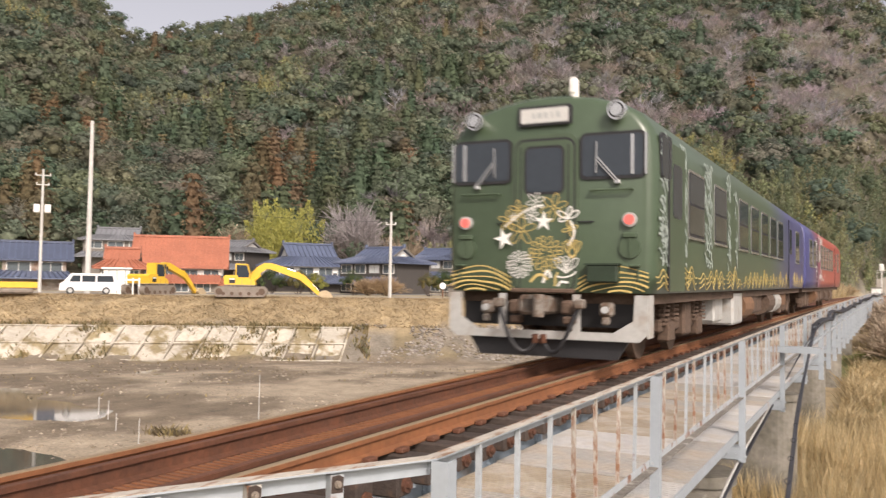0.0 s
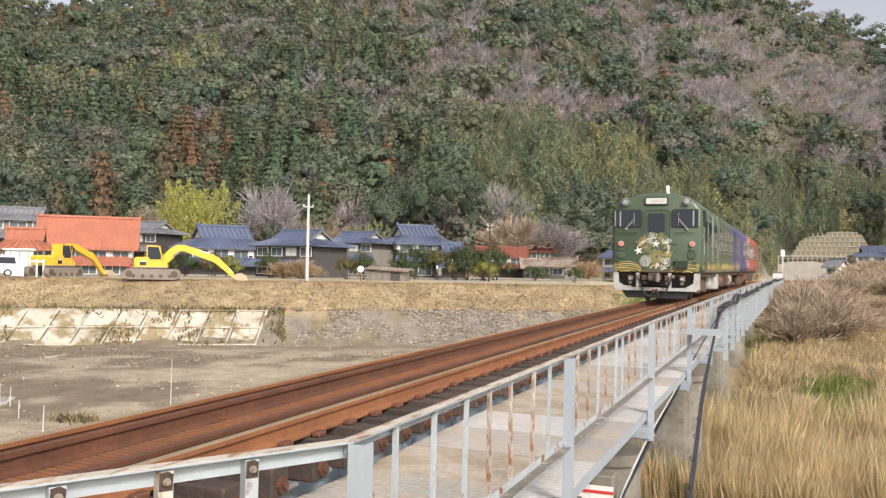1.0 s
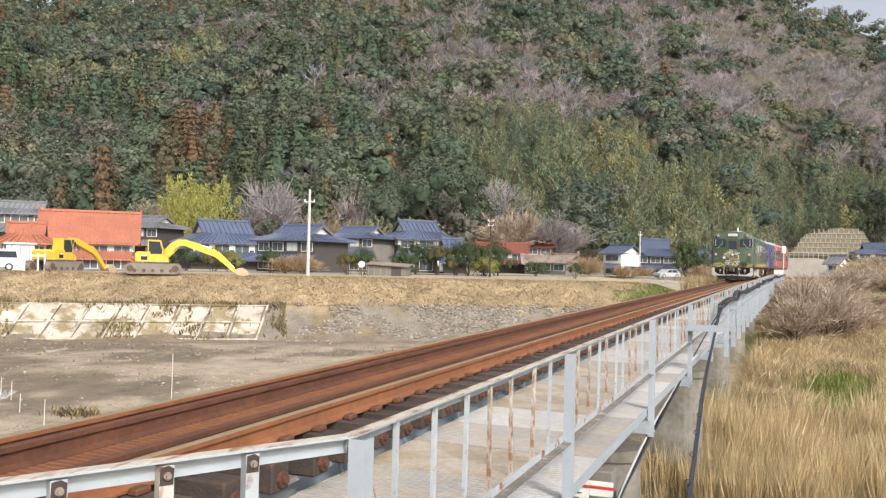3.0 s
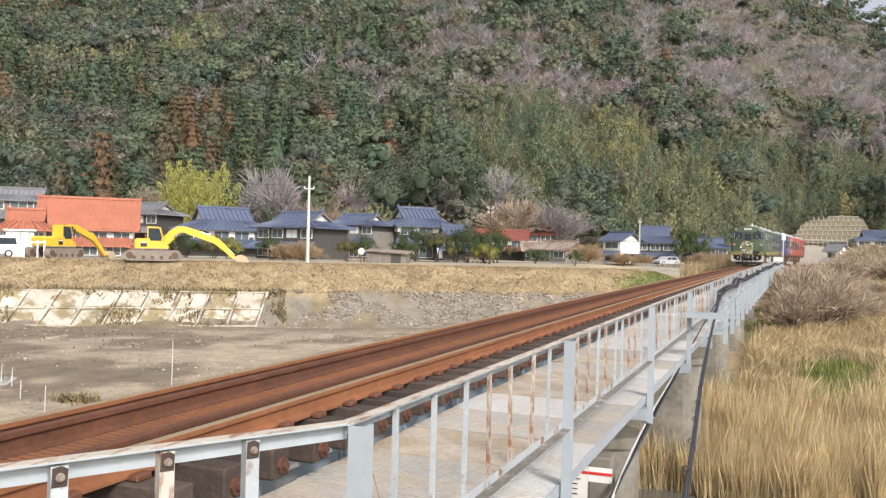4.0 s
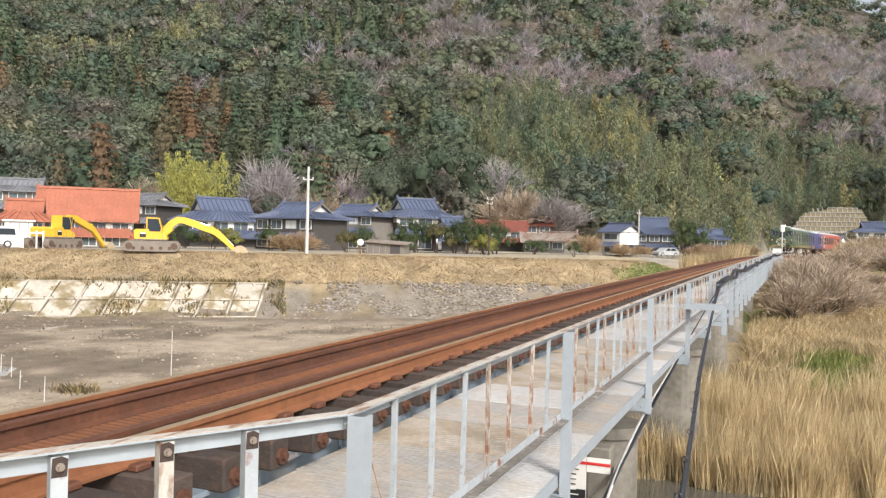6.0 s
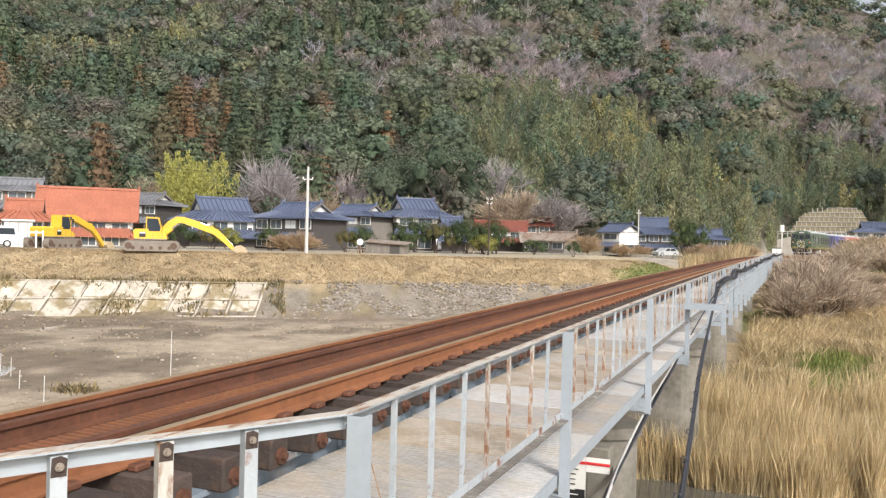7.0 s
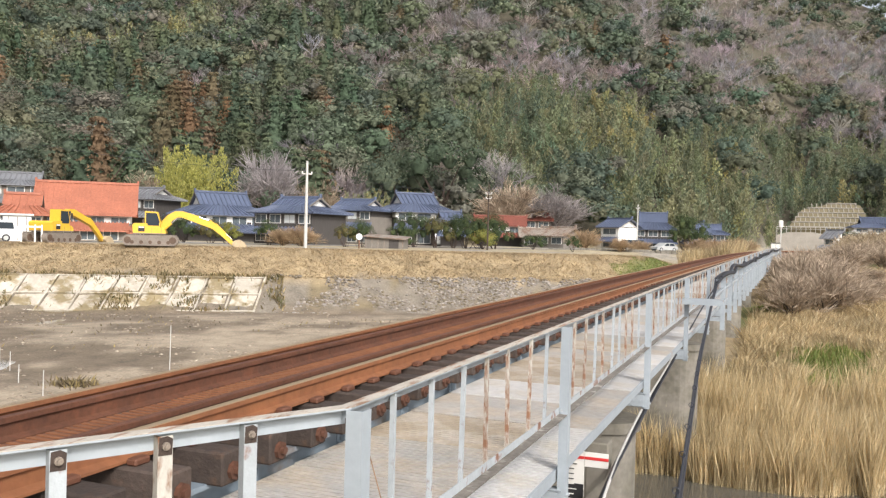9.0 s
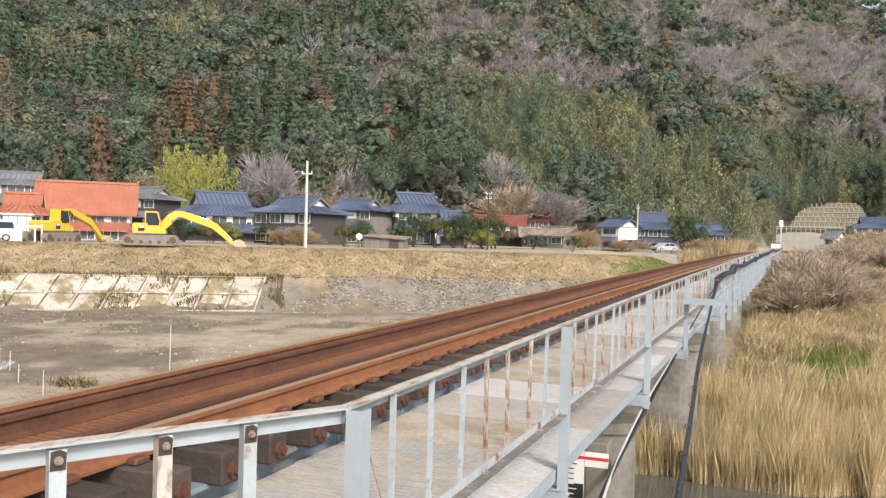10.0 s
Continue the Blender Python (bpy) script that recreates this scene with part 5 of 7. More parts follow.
def window(wall, x, z, w, h, y, material, bars=2):
    """A window on the front wall (towards -y)."""
    fr = part("window", box(B(), x - w / 2 - 0.07, x + w / 2 + 0.07, y - 0.05, y + 0.02, z - h / 2 - 0.07, z + h / 2 + 0.07), WALLGREY if material is WINDOW_LIT else PLASTER, wall)
    for i in range(bars):
        x0 = x - w / 2 + w * i / bars
        part("pane", box(B(), x0 + 0.03, x0 + w / bars - 0.03, y - 0.07, y - 0.045, z - h / 2, z + h / 2), material, fr)


def house(label, x, y, yaw, w, d, eave, ridge, tile, wall, style="hip", k=1.2, upper=PLASTER, wins=3, lit=False, porch=False, step=0.62, gable_mat=None):
    """A house: walls, tiled roof with ridge and gables, windows."""
    w, eave, ridge = w * k, (eave - 1.12) * k + 1.22, (ridge - 1.12) * k + 1.22
    h = thing("house", label, "house", pose(x * k, y * k, -0.12, 0, 0, yaw))
    ov = 0.7
    a, b = w / 2, d / 2
    gm = gable_mat or PLASTER
    wl = part("wall", box(B(), -a + ov, a - ov, -b + ov, b - ov, -0.3, eave - 0.9), wall, h)
    part("upper_wall", box(B(), -a + ov, a - ov, -b + ov, b - ov, eave - 0.9, eave + 0.15), upper, h)
    rb = B()
    roof = part("roof", box(B(), -a + ov, a - ov, -b + ov, b - ov, eave - 0.02, eave + 0.1), WALLWOOD, h)

    def slope(*c):
        bm = B()
        slab_roof(bm, *c)
        part("roof_slope", bm, tile, roof)

    if style == "gable":
        slope((-a, -b, eave), (a, -b, eave), (a, 0, ridge), (-a, 0, ridge))
        slope((a, b, eave), (-a, b, eave), (-a, 0, ridge), (a, 0, ridge))
        slope_ribs(rb, (-a, -b, eave), (a, -b, eave), (a, 0, ridge), (-a, 0, ridge), step)
        for s in (-1, 1):
            bm = B()
            prism(bm, ((-b + ov, eave - 0.1), (b - ov, eave - 0.1), (0, ridge - 0.15)), Matrix(((0, 0, 1, s * (a - ov) - (0.1 if s > 0 else 0)), (1, 0, 0, 0), (0, 1, 0, 0), (0, 0, 0, 1))), 0.1)
            part("gable", bm, gm, h, "plastered gable")
        r0 = a
    else:
        zm, a1, b1 = eave + (ridge - eave) * 0.42, a - 0.24 * w, b * 0.52
        a1 = max(a1, w * 0.26)
        E1, M1 = [(-a, -b, eave), (a, -b, eave), (a, b, eave), (-a, b, eave)], [(-a1, -b1, zm), (a1, -b1, zm), (a1, b1, zm), (-a1, b1, zm)]
        for i in range(4):
            j = (i + 1) % 4
            slope(E1[i], E1[j], M1[j], M1[i])
            if i in (0, 1, 3):
                slope_ribs(rb, E1[i], E1[j], M1[j], M1[i], step)
            strut(rb, Vector(E1[i]) + Vector((0, 0, 0.06)), Vector(M1[i]) + Vector((0, 0, 0.06)), 0.2, 0.16)
        q = a1 + 0.35
        slope((-q, -b1, zm), (q, -b1, zm), (q, 0, ridge), (-q, 0, ridge))
        slope((q, b1, zm), (-q, b1, zm), (-q, 0, ridge), (q, 0, ridge))
        slope_ribs(rb, (-q, -b1, zm), (q, -b1, zm), (q, 0, ridge), (-q, 0, ridge), step)
        for s in (-1, 1):
            bm = B()
            prism(bm, ((-b1 + 0.1, zm - 0.05), (b1 - 0.1, zm - 0.05), (0, ridge - 0.2)), Matrix(((0, 0, 1, s * a1 - (0.1 if s > 0 else 0)), (1, 0, 0, 0), (0, 1, 0, 0), (0, 0, 0, 1))), 0.1)
            part("gable", bm, gm, h, "white plastered gable")
            bm = B()
            for t in (-1, 1):
                strut(bm, (s * (q + 0.02), t * b1, zm), (s * (q + 0.02), 0, ridge), 0.12, 0.22)
            part("verge_board", bm, WALLGREY, h)
        r0 = q
    part("tiling", rb, tile, roof)
    rg = box(B(), -r0, r0, -0.16, 0.16, ridge - 0.02, ridge + 0.26, 0.04)
    for s in (-1, 1):
        box(rg, s * r0 - 0.12, s * r0 + 0.12, -0.22, 0.22, ridge, ridge + 0.5, 0.05)
    part("ridge", rg, tile, roof)
    n = wins
    for i in range(n):
        window(wl, -a + ov + (i + 0.5) * (w - 2 * ov) / n, eave - 0.75, (w - 2 * ov) / n * 0.72, 0.95, -b + ov, WINDOW_LIT if lit and i == n - 2 else WINDOW)
    if eave > 2.7:
        bm, rr = B(), B()
        z0 = eave - (2.0 if eave > 3.6 else 1.45)
        slab_roof(bm, (-a - 0.2, -b - 0.9, z0 - 0.5), (a + 0.2, -b - 0.9, z0 - 0.5), (a - ov, -b + ov, z0 + 0.25), (-a + ov, -b + ov, z0 + 0.25))
        slope_ribs(rr, (-a - 0.2, -b - 0.9, z0 - 0.5), (a + 0.2, -b - 0.9, z0 - 0.5), (a - ov, -b + ov, z0 + 0.25), (-a + ov, -b + ov, z0 + 0.25), step)
        pr = part("pent_roof", bm, tile, h)
        part("tiling", rr, tile, pr)
        for i in range(n if eave > 3.6 else 0):
            window(wl, -a + ov + (i + 0.5) * (w - 2 * ov) / n, 1.1, (w - 2 * ov) / n * 0.7, 1.5, -b + ov, WINDOW)
    return h


def build_village():
    house("big orange-red tiled farmhouse with a white eave band", -65.4, 67.6, 40, 9.6, 9.0, 2.5, 5.7, TILE_RED, WALLGREY, "gable", 1.15, PLASTER, 4, gable_mat=TILE_RED)
    h = thing("lean_to", "low orange-tiled lean-to along the farmhouse front", "lean-to", pose(-72.1, 72.6, -0.12, 0, 0, 40))
    bm, rr = B(), B()
    slab_roof(bm, (-4.9, -1.2, 1.05), (5.6, -1.2, 1.05), (5.6, 0.7, 1.95), (-4.9, 0.7, 1.95))
    slope_ribs(rr, (-4.9, -1.2, 1.05), (5.6, -1.2, 1.05), (5.6, 0.7, 1.95), (-4.9, 0.7, 1.95), 0.4)
    r = part("roof", bm, TILE_RED, h)
    part("tiling", rr, TILE_RED, r)
    w = part("wall", box(B(), -4.7, 5.4, -0.4, 0.4, -0.3, 1.4), WALLGREY, h)
    for i in range(4):
        window(w, -3.4 + i * 2.4, 0.5, 1.5, 0.9, -0.4, WINDOW)
    house("small orange-eaved wing with a white gable", -66.5, 60.7, 42, 5.0, 6.0, 2.3, 4.2, TILE_RED, WALLWOOD, "hip", 1.1, WALLGREY, 3)
    house("grey tiled house with wooden walls behind the farmhouse", -84.1, 76.1, 40, 8.6, 8.0, 6.0, 7.5, TILE_GREY, WALLGREY, "hip", 1.2, WALLGREY, 3)
    house("grey tiled two-storey house with white windows", -68.7, 80.7, 2, 6.4, 7.0, 4.7, 6.0, TILE_GREY, WALLWOOD, "hip", 1.2, WALLWOOD, 3, True)
    house("wide blue tiled farmhouse with a white wall band", -61.2, 84.1, 54, 10.6, 9.0, 3.1, 5.7, TILE_BLUE, WALLWOOD, "hip", 1.15, PLASTER, 4)
    house("two-storey blue-grey tiled house with a white gable", -46.8, 78.2, -8, 8.8, 8.0, 3.3, 4.9, TILE_BLUE, WALLWOOD, "hip", 1.15, WALLWOOD, 4, True)
    house("grey-blue tiled house with slatted wooden windows", -47.4, 92.6, -6, 8.2, 7.5, 4.1, 5.4, TILE_BLUE, WALLGREY, "hip", 1.2, WALLWOOD, 4, True)
    house("tall blue tiled farmhouse with a steep hipped gable roof", -42.5, 98.5, 46, 8.6, 9.0, 4.2, 6.5, TILE_BLUE, WALLWOOD, "hip", 1.2, PLASTER, 3)
    house("small blue tiled outbuilding beside the tall farmhouse", -36.5, 95.5, 34, 4.0, 5.0, 3.0, 4.2, TILE_BLUE, WALLWOOD, "hip", 1.2, WALLWOOD, 2)
    house("long low house with a dull red roof", -36.2, 114.5, 17, 7.4, 6.5, 3.0, 4.3, TILE_OLDRED, WALLWOOD, "gable", 1.25, PLASTER, 3)
    house("brown roofed barn behind the red house", -33.3, 123.5, 15, 5.0, 6.0, 4.0, 5.1, TILE_OLDRED, WALLGREY, "gable", 1.25, WALLGREY, 2)
    house("weathered grey barn with a rusty tin roof", -26.5, 109.1, -22, 5.4, 6.0, 1.7, 2.8, TIN, WALLGREY, "gable", 1.25, WALLGREY, 2, gable_mat=TIN)
    house("old tin roofed barn with sagging boards", -30.2, 111.0, 20, 4.4, 5.0, 1.5, 2.6, TIN, WALLGREY, "gable", 1.25, WALLGREY, 2)
    house("white plastered storehouse with a blue tiled roof", -20.8, 122.2, -32, 4.4, 6.5, 3.2, 4.4, TILE_BLUE, PLASTER, "gable", 1.25, PLASTER, 1)
    house("blue tiled farmhouse beside the white storehouse", -17.0, 128.8, 8, 6.6, 8.0, 3.1, 5.5, TILE_BLUE, WALLWOOD, "hip", 1.25, WALLWOOD, 3)
    house("low blue tiled house among dry bushes", -10.6, 149.6, 6, 6.6, 8.0, 2.8, 4.4, TILE_BLUE, WALLWOOD, "hip", 1.2, WALLGREY, 3)
    house("white gabled house behind the low blue roof", -13.4, 155.0, -40, 4.4, 7.0, 3.2, 4.9, TILE_BLUE, PLASTER, "gable", 1.2, PLASTER, 1)
    house("small dark tiled shed with a white gable", 11.2, 190.0, -30, 3.6, 6.0, 2.9, 4.6, TILE_GREY, PLASTER, "gable", 1.0, PLASTER, 1)
    house("blue tiled house below the terraced slope", 20.7, 214.0, 4, 11.0, 9.0, 5.8, 8.0, TILE_BLUE, WALLGREY, "hip", 1.0, PLASTER, 3)
    house("blue tiled hall with brown boarded front", -76.5, 58.5, 52, 7.0, 8.0, 3.0, 4.8, TILE_BLUE, TIN, "gable", 1.1, TIN, 2)
    # grey shed with a lean-to roof on the levee
    sh = thing("shed", "grey corrugated shed with a sloping roof beside the levee", "shed", pose(-36.8, 78.4, -0.15, 0, 0, 12))
    bm = B()
    prism(bm, ((-1.1, -0.3), (1.1, -0.3), (1.1, 1.25), (-1.1, 1.0)), Matrix(((0, 0, 1, -2.0), (1, 0, 0, 0), (0, 1, 0, 0), (0, 0, 0, 1))), 4.0)
    part("wall", bm, WALLGREY, sh)
    part("roof", box(B(), -2.2, 2.2, -1.3, 1.3, 1.18, 1.26, 0, pose(0, 0, 0, 6, 3, 0)), TIN, sh)
    for i in range(7):
        part("batten", box(B(), -1.9 + i * 0.63, -1.85 + i * 0.63, -1.13, -1.1, -0.2, 1.0), TIN, sh)
    part("door", box(B(), 0.5, 1.5, -1.15, -1.1, -0.2, 0.9), WALLWOOD, sh)


def pole(label, x, y, z, h, arms, lamp=False, r=0.14, material=None):
    p = thing("utility_pole", label, "utility pole", pose(x, y, z, 0, 0, -math.degrees(math.atan2(x, y))), "utility poles")
    part("mast", bar(B(), (0, 0, -0.4), (0, 0, h), r, 12, r * 0.62), material or POLE, p)
    for i, (zz, w) in enumerate(arms):
        a = part("cross_arm", box(B(), -w / 2, w / 2, -0.05, 0.05, zz - 0.05, zz + 0.05), POLE, p)
        for k in (-0.45, 0, 0.45):
            part("insulator", bar(bar(B(), (w * k, 0, zz + 0.05), (w * k, 0, zz + 0.16), 0.045, 8), (w * k, 0, zz + 0.16), (w * k, 0, zz + 0.2), 0.07, 8), PLASTER, a)
    return p


def build_poles():
    pole("slim pale concrete utility pole standing on the levee", -38.1, 64.6, -0.15, 7.6, ((6.5, 0.9),), r=0.16)
    pole("thin weathered utility pole beside the shrubs", -29.6, 89.2, -0.15, 7.4, ((6.2, 0.7), (5.7, 0.6)), r=0.10, material=SLEEPER)
    pole("thin utility pole beside the white storehouse", -20.2, 134.9, -0.15, 7.2, ((6.6, 0.6),), r=0.13)
    pole("tall bare concrete pole with a street lamp arm", -64.0, 54.4, -0.15, 15.8, (), r=0.26)
    q = pole("wooden pole with transformer boxes and cross arms", -71.2, 55.0, -0.15, 11.8, ((11.2, 1.4), (10.3, 1.2)), r=0.16)
    part("transformer", box(box(B(), -0.75, -0.2, -0.3, 0.3, 7.6, 8.4, 0.06), 0.2, 0.75, -0.3, 0.3, 7.6, 8.4, 0.06), PLASTER, q, "pale transformer box")
    # lines between the levee poles
    for a, b, s in (((-38.1, 64.6, 6.6), (-29.6, 89.2, 6.3), 0.5), ((-29.6, 89.2, 6.3), (-20.2, 134.9, 6.6), 0.8), ((-64.0, 54.4, 9.0), (-38.1, 64.6, 6.6), 0.6)):
        pts = [Vector(a).lerp(Vector(b), i / 12) - Vector((0, 0, s * 4 * (i / 12) * (1 - i / 12))) for i in range(13)]
        single("overhead_wire", tube(B(), pts, 0.012, 4), CABLE, "thin black overhead wire between poles", "wire", group="overhead wires")
    # traffic mirror
    m = thing("traffic_mirror", "round white-backed traffic mirror on an orange post", "traffic mirror", pose(-36.3, 71.3, -0.15, 0, 0, 27))
    part("post", bar(B(), (0, 0, -0.2), (0, 0, 1.0), 0.05, 8), RAIL_ORANGE, m)
    part("mirror_disc", bar(B(), (0, -0.08, 1.15), (0, 0.02, 1.15), 0.3, 18), CARWHITE, m)


def wheel(parent, x, y, r, w=0.2, z=None):
    t = part("wheel", bar(B(), (x, y - w / 2, r), (x, y + w / 2, r), r, 18), BLACK, parent)
    part("rim", bar(B(), (x, y - w / 2 - 0.012, r), (x, y + w / 2 + 0.012, r), r * 0.6, 12), ROOFGREY, t)


def vehicle(name, label, m, L, W, H, paint, profile, glass, category="car", r=0.31):
    """A car: the side profile (fractions of length and height) given its width, with glass, wheels and lamps."""
    c = thing(name, label, category, m)
    mm = Matrix(((1, 0, 0, 0), (0, 0, 1, -W / 2), (0, 1, 0, 0), (0, 0, 0, 1)))
    bm = prism(B(), [(x * L, z * H) for x, z in profile], mm, W)
    bmesh.ops.bevel(bm, geom=list(bm.edges), offset=0.05, segments=2, affect="EDGES")
    part("body", bm, paint, c)
    for s in (-1, 1):
        for g in glass:
            bm = B()
            prism(bm, [(x * L, z * H) for x, z in g], Matrix(((1, 0, 0, 0), (0, 0, 1, s * (W / 2 + 0.003) - 0.008), (0, 1, 0, 0), (0, 0, 0, 1))), 0.016)
            part("side_window", bm, DARKGLASS, c)
        for x in (-0.31, 0.31):
            wheel(c, x * L, s * (W / 2 - 0.09), r)
        for x, mt in ((-0.495, LAMPGLASS), (0.495, RAIL)):
            part("lamp", box(B(), x * L - 0.03, x * L + 0.03, s * W * 0.38 - 0.12, s * W * 0.38 + 0.12, 0.42 * H, 0.5 * H, 0.01), mt, c)
    part("bumper", box(B(), -0.51 * L, 0.51 * L, -W * 0.46, W * 0.46, 0.2 * H, 0.27 * H, 0.03), BLACK if paint is not CARWHITE else ROOFGREY, c)
    return c


VAN = ((-0.5, 0.16), (0.5, 0.16), (0.5, 0.6), (0.47, 0.97), (0.4, 1.0), (-0.30, 1.0), (-0.41, 0.6), (-0.49, 0.5))
SEDAN = ((-0.5, 0.18), (0.5, 0.18), (0.5, 0.55), (0.42, 0.62), (0.28, 0.98), (-0.08, 1.0), (-0.24, 0.63), (-0.48, 0.53))


def build_vehicles():
    vehicle("van", "white delivery van parked on the levee", pose(-59.4, 50.6, -0.12, 0, 0, 50), 4.5, 1.7, 1.75, CARWHITE, VAN,
            (((-0.33, 0.6), (-0.14, 0.6), (-0.14, 0.9), (-0.27, 0.9)), ((-0.11, 0.6), (0.12, 0.6), (0.12, 0.9), (-0.11, 0.9)), ((0.15, 0.6), (0.44, 0.6), (0.42, 0.9), (0.15, 0.9))), "van")
    vehicle("car", "dark blue compact car parked by the storehouse", pose(-19.6, 125.6, -0.12, 0, 0, 40), 3.5, 1.6, 1.6, CARDARK, VAN,
            (((-0.3, 0.6), (-0.1, 0.6), (-0.1, 0.9), (-0.24, 0.9)), ((-0.06, 0.6), (0.4, 0.6), (0.38, 0.9), (-0.06, 0.9))))
    vehicle("car", "silver-grey saloon car parked in front of the farmhouse", pose(-15.2, 127.5, -0.12, 0, 0, 50), 4.0, 1.65, 1.3, ROOFGREY, SEDAN,
            (((-0.18, 0.64), (0.06, 0.64), (0.06, 0.92), (-0.06, 0.92)), ((0.09, 0.64), (0.36, 0.64), (0.26, 0.92), (0.09, 0.92))))
    k = vehicle("kei_truck", "small white pickup truck seen from behind", pose(-45.0, 113.8, -0.12, 0, 0, 112), 3.2, 1.45, 1.75, CARWHITE,
                ((-0.5, 0.16), (0.5, 0.16), (0.5, 0.52), (-0.1, 0.52), (-0.1, 1.0), (-0.4, 1.0), (-0.5, 0.55)), (((-0.42, 0.58), (-0.16, 0.58), (-0.16, 0.9), (-0.36, 0.9)),), "truck")
    # machine body of the yellow carrier and the white panel gate
    y = thing("carrier", "low yellow crawler carrier parked on the levee", "machine", pose(-62.8, 46.3, -0.12, 0, 0, 54))
    part("tray", box(box(B(), -1.9, 1.6, -0.8, 0.8, 0.5, 0.66, 0.03), -1.9, 1.6, -0.82, -0.74, 0.5, 0.98, 0.02), YELLOW, y)
    for s in (-1, 1):
        part("crawler_track", box(B(), -1.5, 1.3, s * 0.7 - 0.18, s * 0.7 + 0.18, 0.0, 0.48, 0.15), MUDSTEEL, y)
    g = thing("gate", "white panelled gate shed beside the van", "gate", pose(-61.2, 55.2, -0.12, 0, 0, 48))
    part("panel", box(B(), -1.1, 1.1, -0.6, 0.6, 0, 2.2), PLASTER, g)
    part("roof", box(B(), -1.3, 1.3, -0.8, 0.8, 2.2, 2.36, 0.03), PLASTER, g)
    for i in range(3):
        part("rib", box(B(), -0.7 + i * 0.7, -0.64 + i * 0.7, -0.63, -0.6, 0.1, 2.1), WALLGREY, g)
    b = thing("barrier", "white bar fence on the levee", "barrier", pose(-56.5, 52.6, -0.12, 0, 0, 46))
    for x in (-0.9, 0.1, 0.6):
        part("post", box(B(), x - 0.06, x + 0.06, -0.06, 0.06, -0.1, 1.45), PLASTER, b)
    part("beam", box(B(), -0.9, 0.6, -0.03, 0.03, 1.2, 1.34), PLASTER, b)


def excavator(m):
    e = thing("excavator", "yellow crawler excavator with its bucket lowered on the levee", "excavator", m, "excavators")
    for s in (-1, 1):
        bm = B()
        o = [(-1.75 + 0.42 * math.cos(radians(a)), 0.42 + 0.42 * math.sin(radians(a))) for a in range(90, 271, 20)] + [(1.75 + 0.42 * math.cos(radians(a)), 0.42 + 0.42 * math.sin(radians(a))) for a in range(-90, 91, 20)]
        prism(bm, o, Matrix(((1, 0, 0, 0), (0, 0, 1, s * 0.98 - 0.25), (0, 1, 0, 0), (0, 0, 0, 1))), 0.5)
        tr = part("crawler_track", bm, MUDSTEEL, e, "muddy steel crawler track")
        for i in range(24):
            x = -1.9 + 3.8 * i / 23
            for z in (0.845, -0.005):
                part("track_shoe", box(B(), x - 0.06, x + 0.06, s * 0.98 - 0.27, s * 0.98 + 0.27, z - 0.02, z + 0.02), MUDSTEEL, tr)
        for i in range(5):
            part("roller", bar(B(), (-1.4 + 0.7 * i, s * 0.98 - 0.27, 0.25), (-1.4 + 0.7 * i, s * 0.98 + 0.27, 0.25), 0.15, 12), UNDER, tr)
        for x in (-1.75, 1.75):
            part("sprocket", bar(B(), (x, s * 0.98 - 0.275, 0.42), (x, s * 0.98 + 0.275, 0.42), 0.28, 14), UNDER, tr)
    part("slew_ring", bar(B(), (0, 0, 0.55), (0, 0, 0.98), 0.6, 18), UNDER, e)
    part("engine_house", prism(B(), ((-1.35, 0.98), (1.2, 0.98), (1.2, 1.2), (0.95, 1.45), (-0.2, 1.50), (-0.25, 1.80), (-1.25, 1.80), (-1.42, 1.65)), Matrix(((1, 0, 0, 0), (0, 0, 1, -1.15), (0, 1, 0, 0), (0, 0, 0, 1))), 2.3), YELLOW, e, "yellow engine cover and counterweight")
    for x in (-0.9, 0.1, 0.85):
        part("panel_seam", box(B(), x - 0.012, x + 0.012, -1.162, -1.14, 1.02, 1.42), MUDSTEEL, e)
    part("lower_rim", box(B(), -1.36, 1.21, -1.17, 1.17, 0.90, 1.0, 0.02), MUDSTEEL, e)
    part("exhaust", bar(B(), (-0.7, 0.4, 1.78), (-0.7, 0.4, 2.15), 0.06, 8), MUDSTEEL, e)
    lg = part("badge", box(B(), -0.95, -0.45, -1.165, -1.14, 1.12, 1.55), BLACK, e, "dark maker's plate")
    part("vent", box(B(), -0.92, -0.48, -1.175, -1.16, 1.42, 1.52), PLASTER, lg)
    cabp = part("cab", prism(B(), ((-0.45, 1.45), (0.72, 1.45), (0.80, 1.9), (0.55, 2.75), (-0.45, 2.78)), Matrix(((1, 0, 0, 0), (0, 0, 1, -1.12), (0, 1, 0, 0), (0, 0, 0, 1))), 1.0), YELLOW, e)
    part("side_glass", prism(B(), ((-0.36, 1.62), (0.64, 1.62), (0.70, 1.92), (0.48, 2.64), (-0.36, 2.66)), Matrix(((1, 0, 0, 0), (0, 0, 1, -1.135), (0, 1, 0, 0), (0, 0, 0, 1))), 0.03), DARKGLASS, cabp)
    part("front_glass", prism(B(), ((-1.05, 0.0), (-0.2, 0.0), (-0.2, 0.85), (-1.05, 0.85)), Matrix(((0, 0.28, 0.96, 0.745), (1, 0, 0, 0), (0, 0.96, 0.28, 1.85), (0, 0, 0, 1))) @ Matrix.Scale(-1, 4, (0, 1, 0)) @ Matrix.Translation((0, -0.85, 0)), 0.02), DARKGLASS, cabp)

    def limb(name, pts, w0, w1, th, mt=YELLOW):
        """A box-section arm through (x, z) points, its depth tapering from w0 to w1."""
        bm = B()
        up, lo = [], []
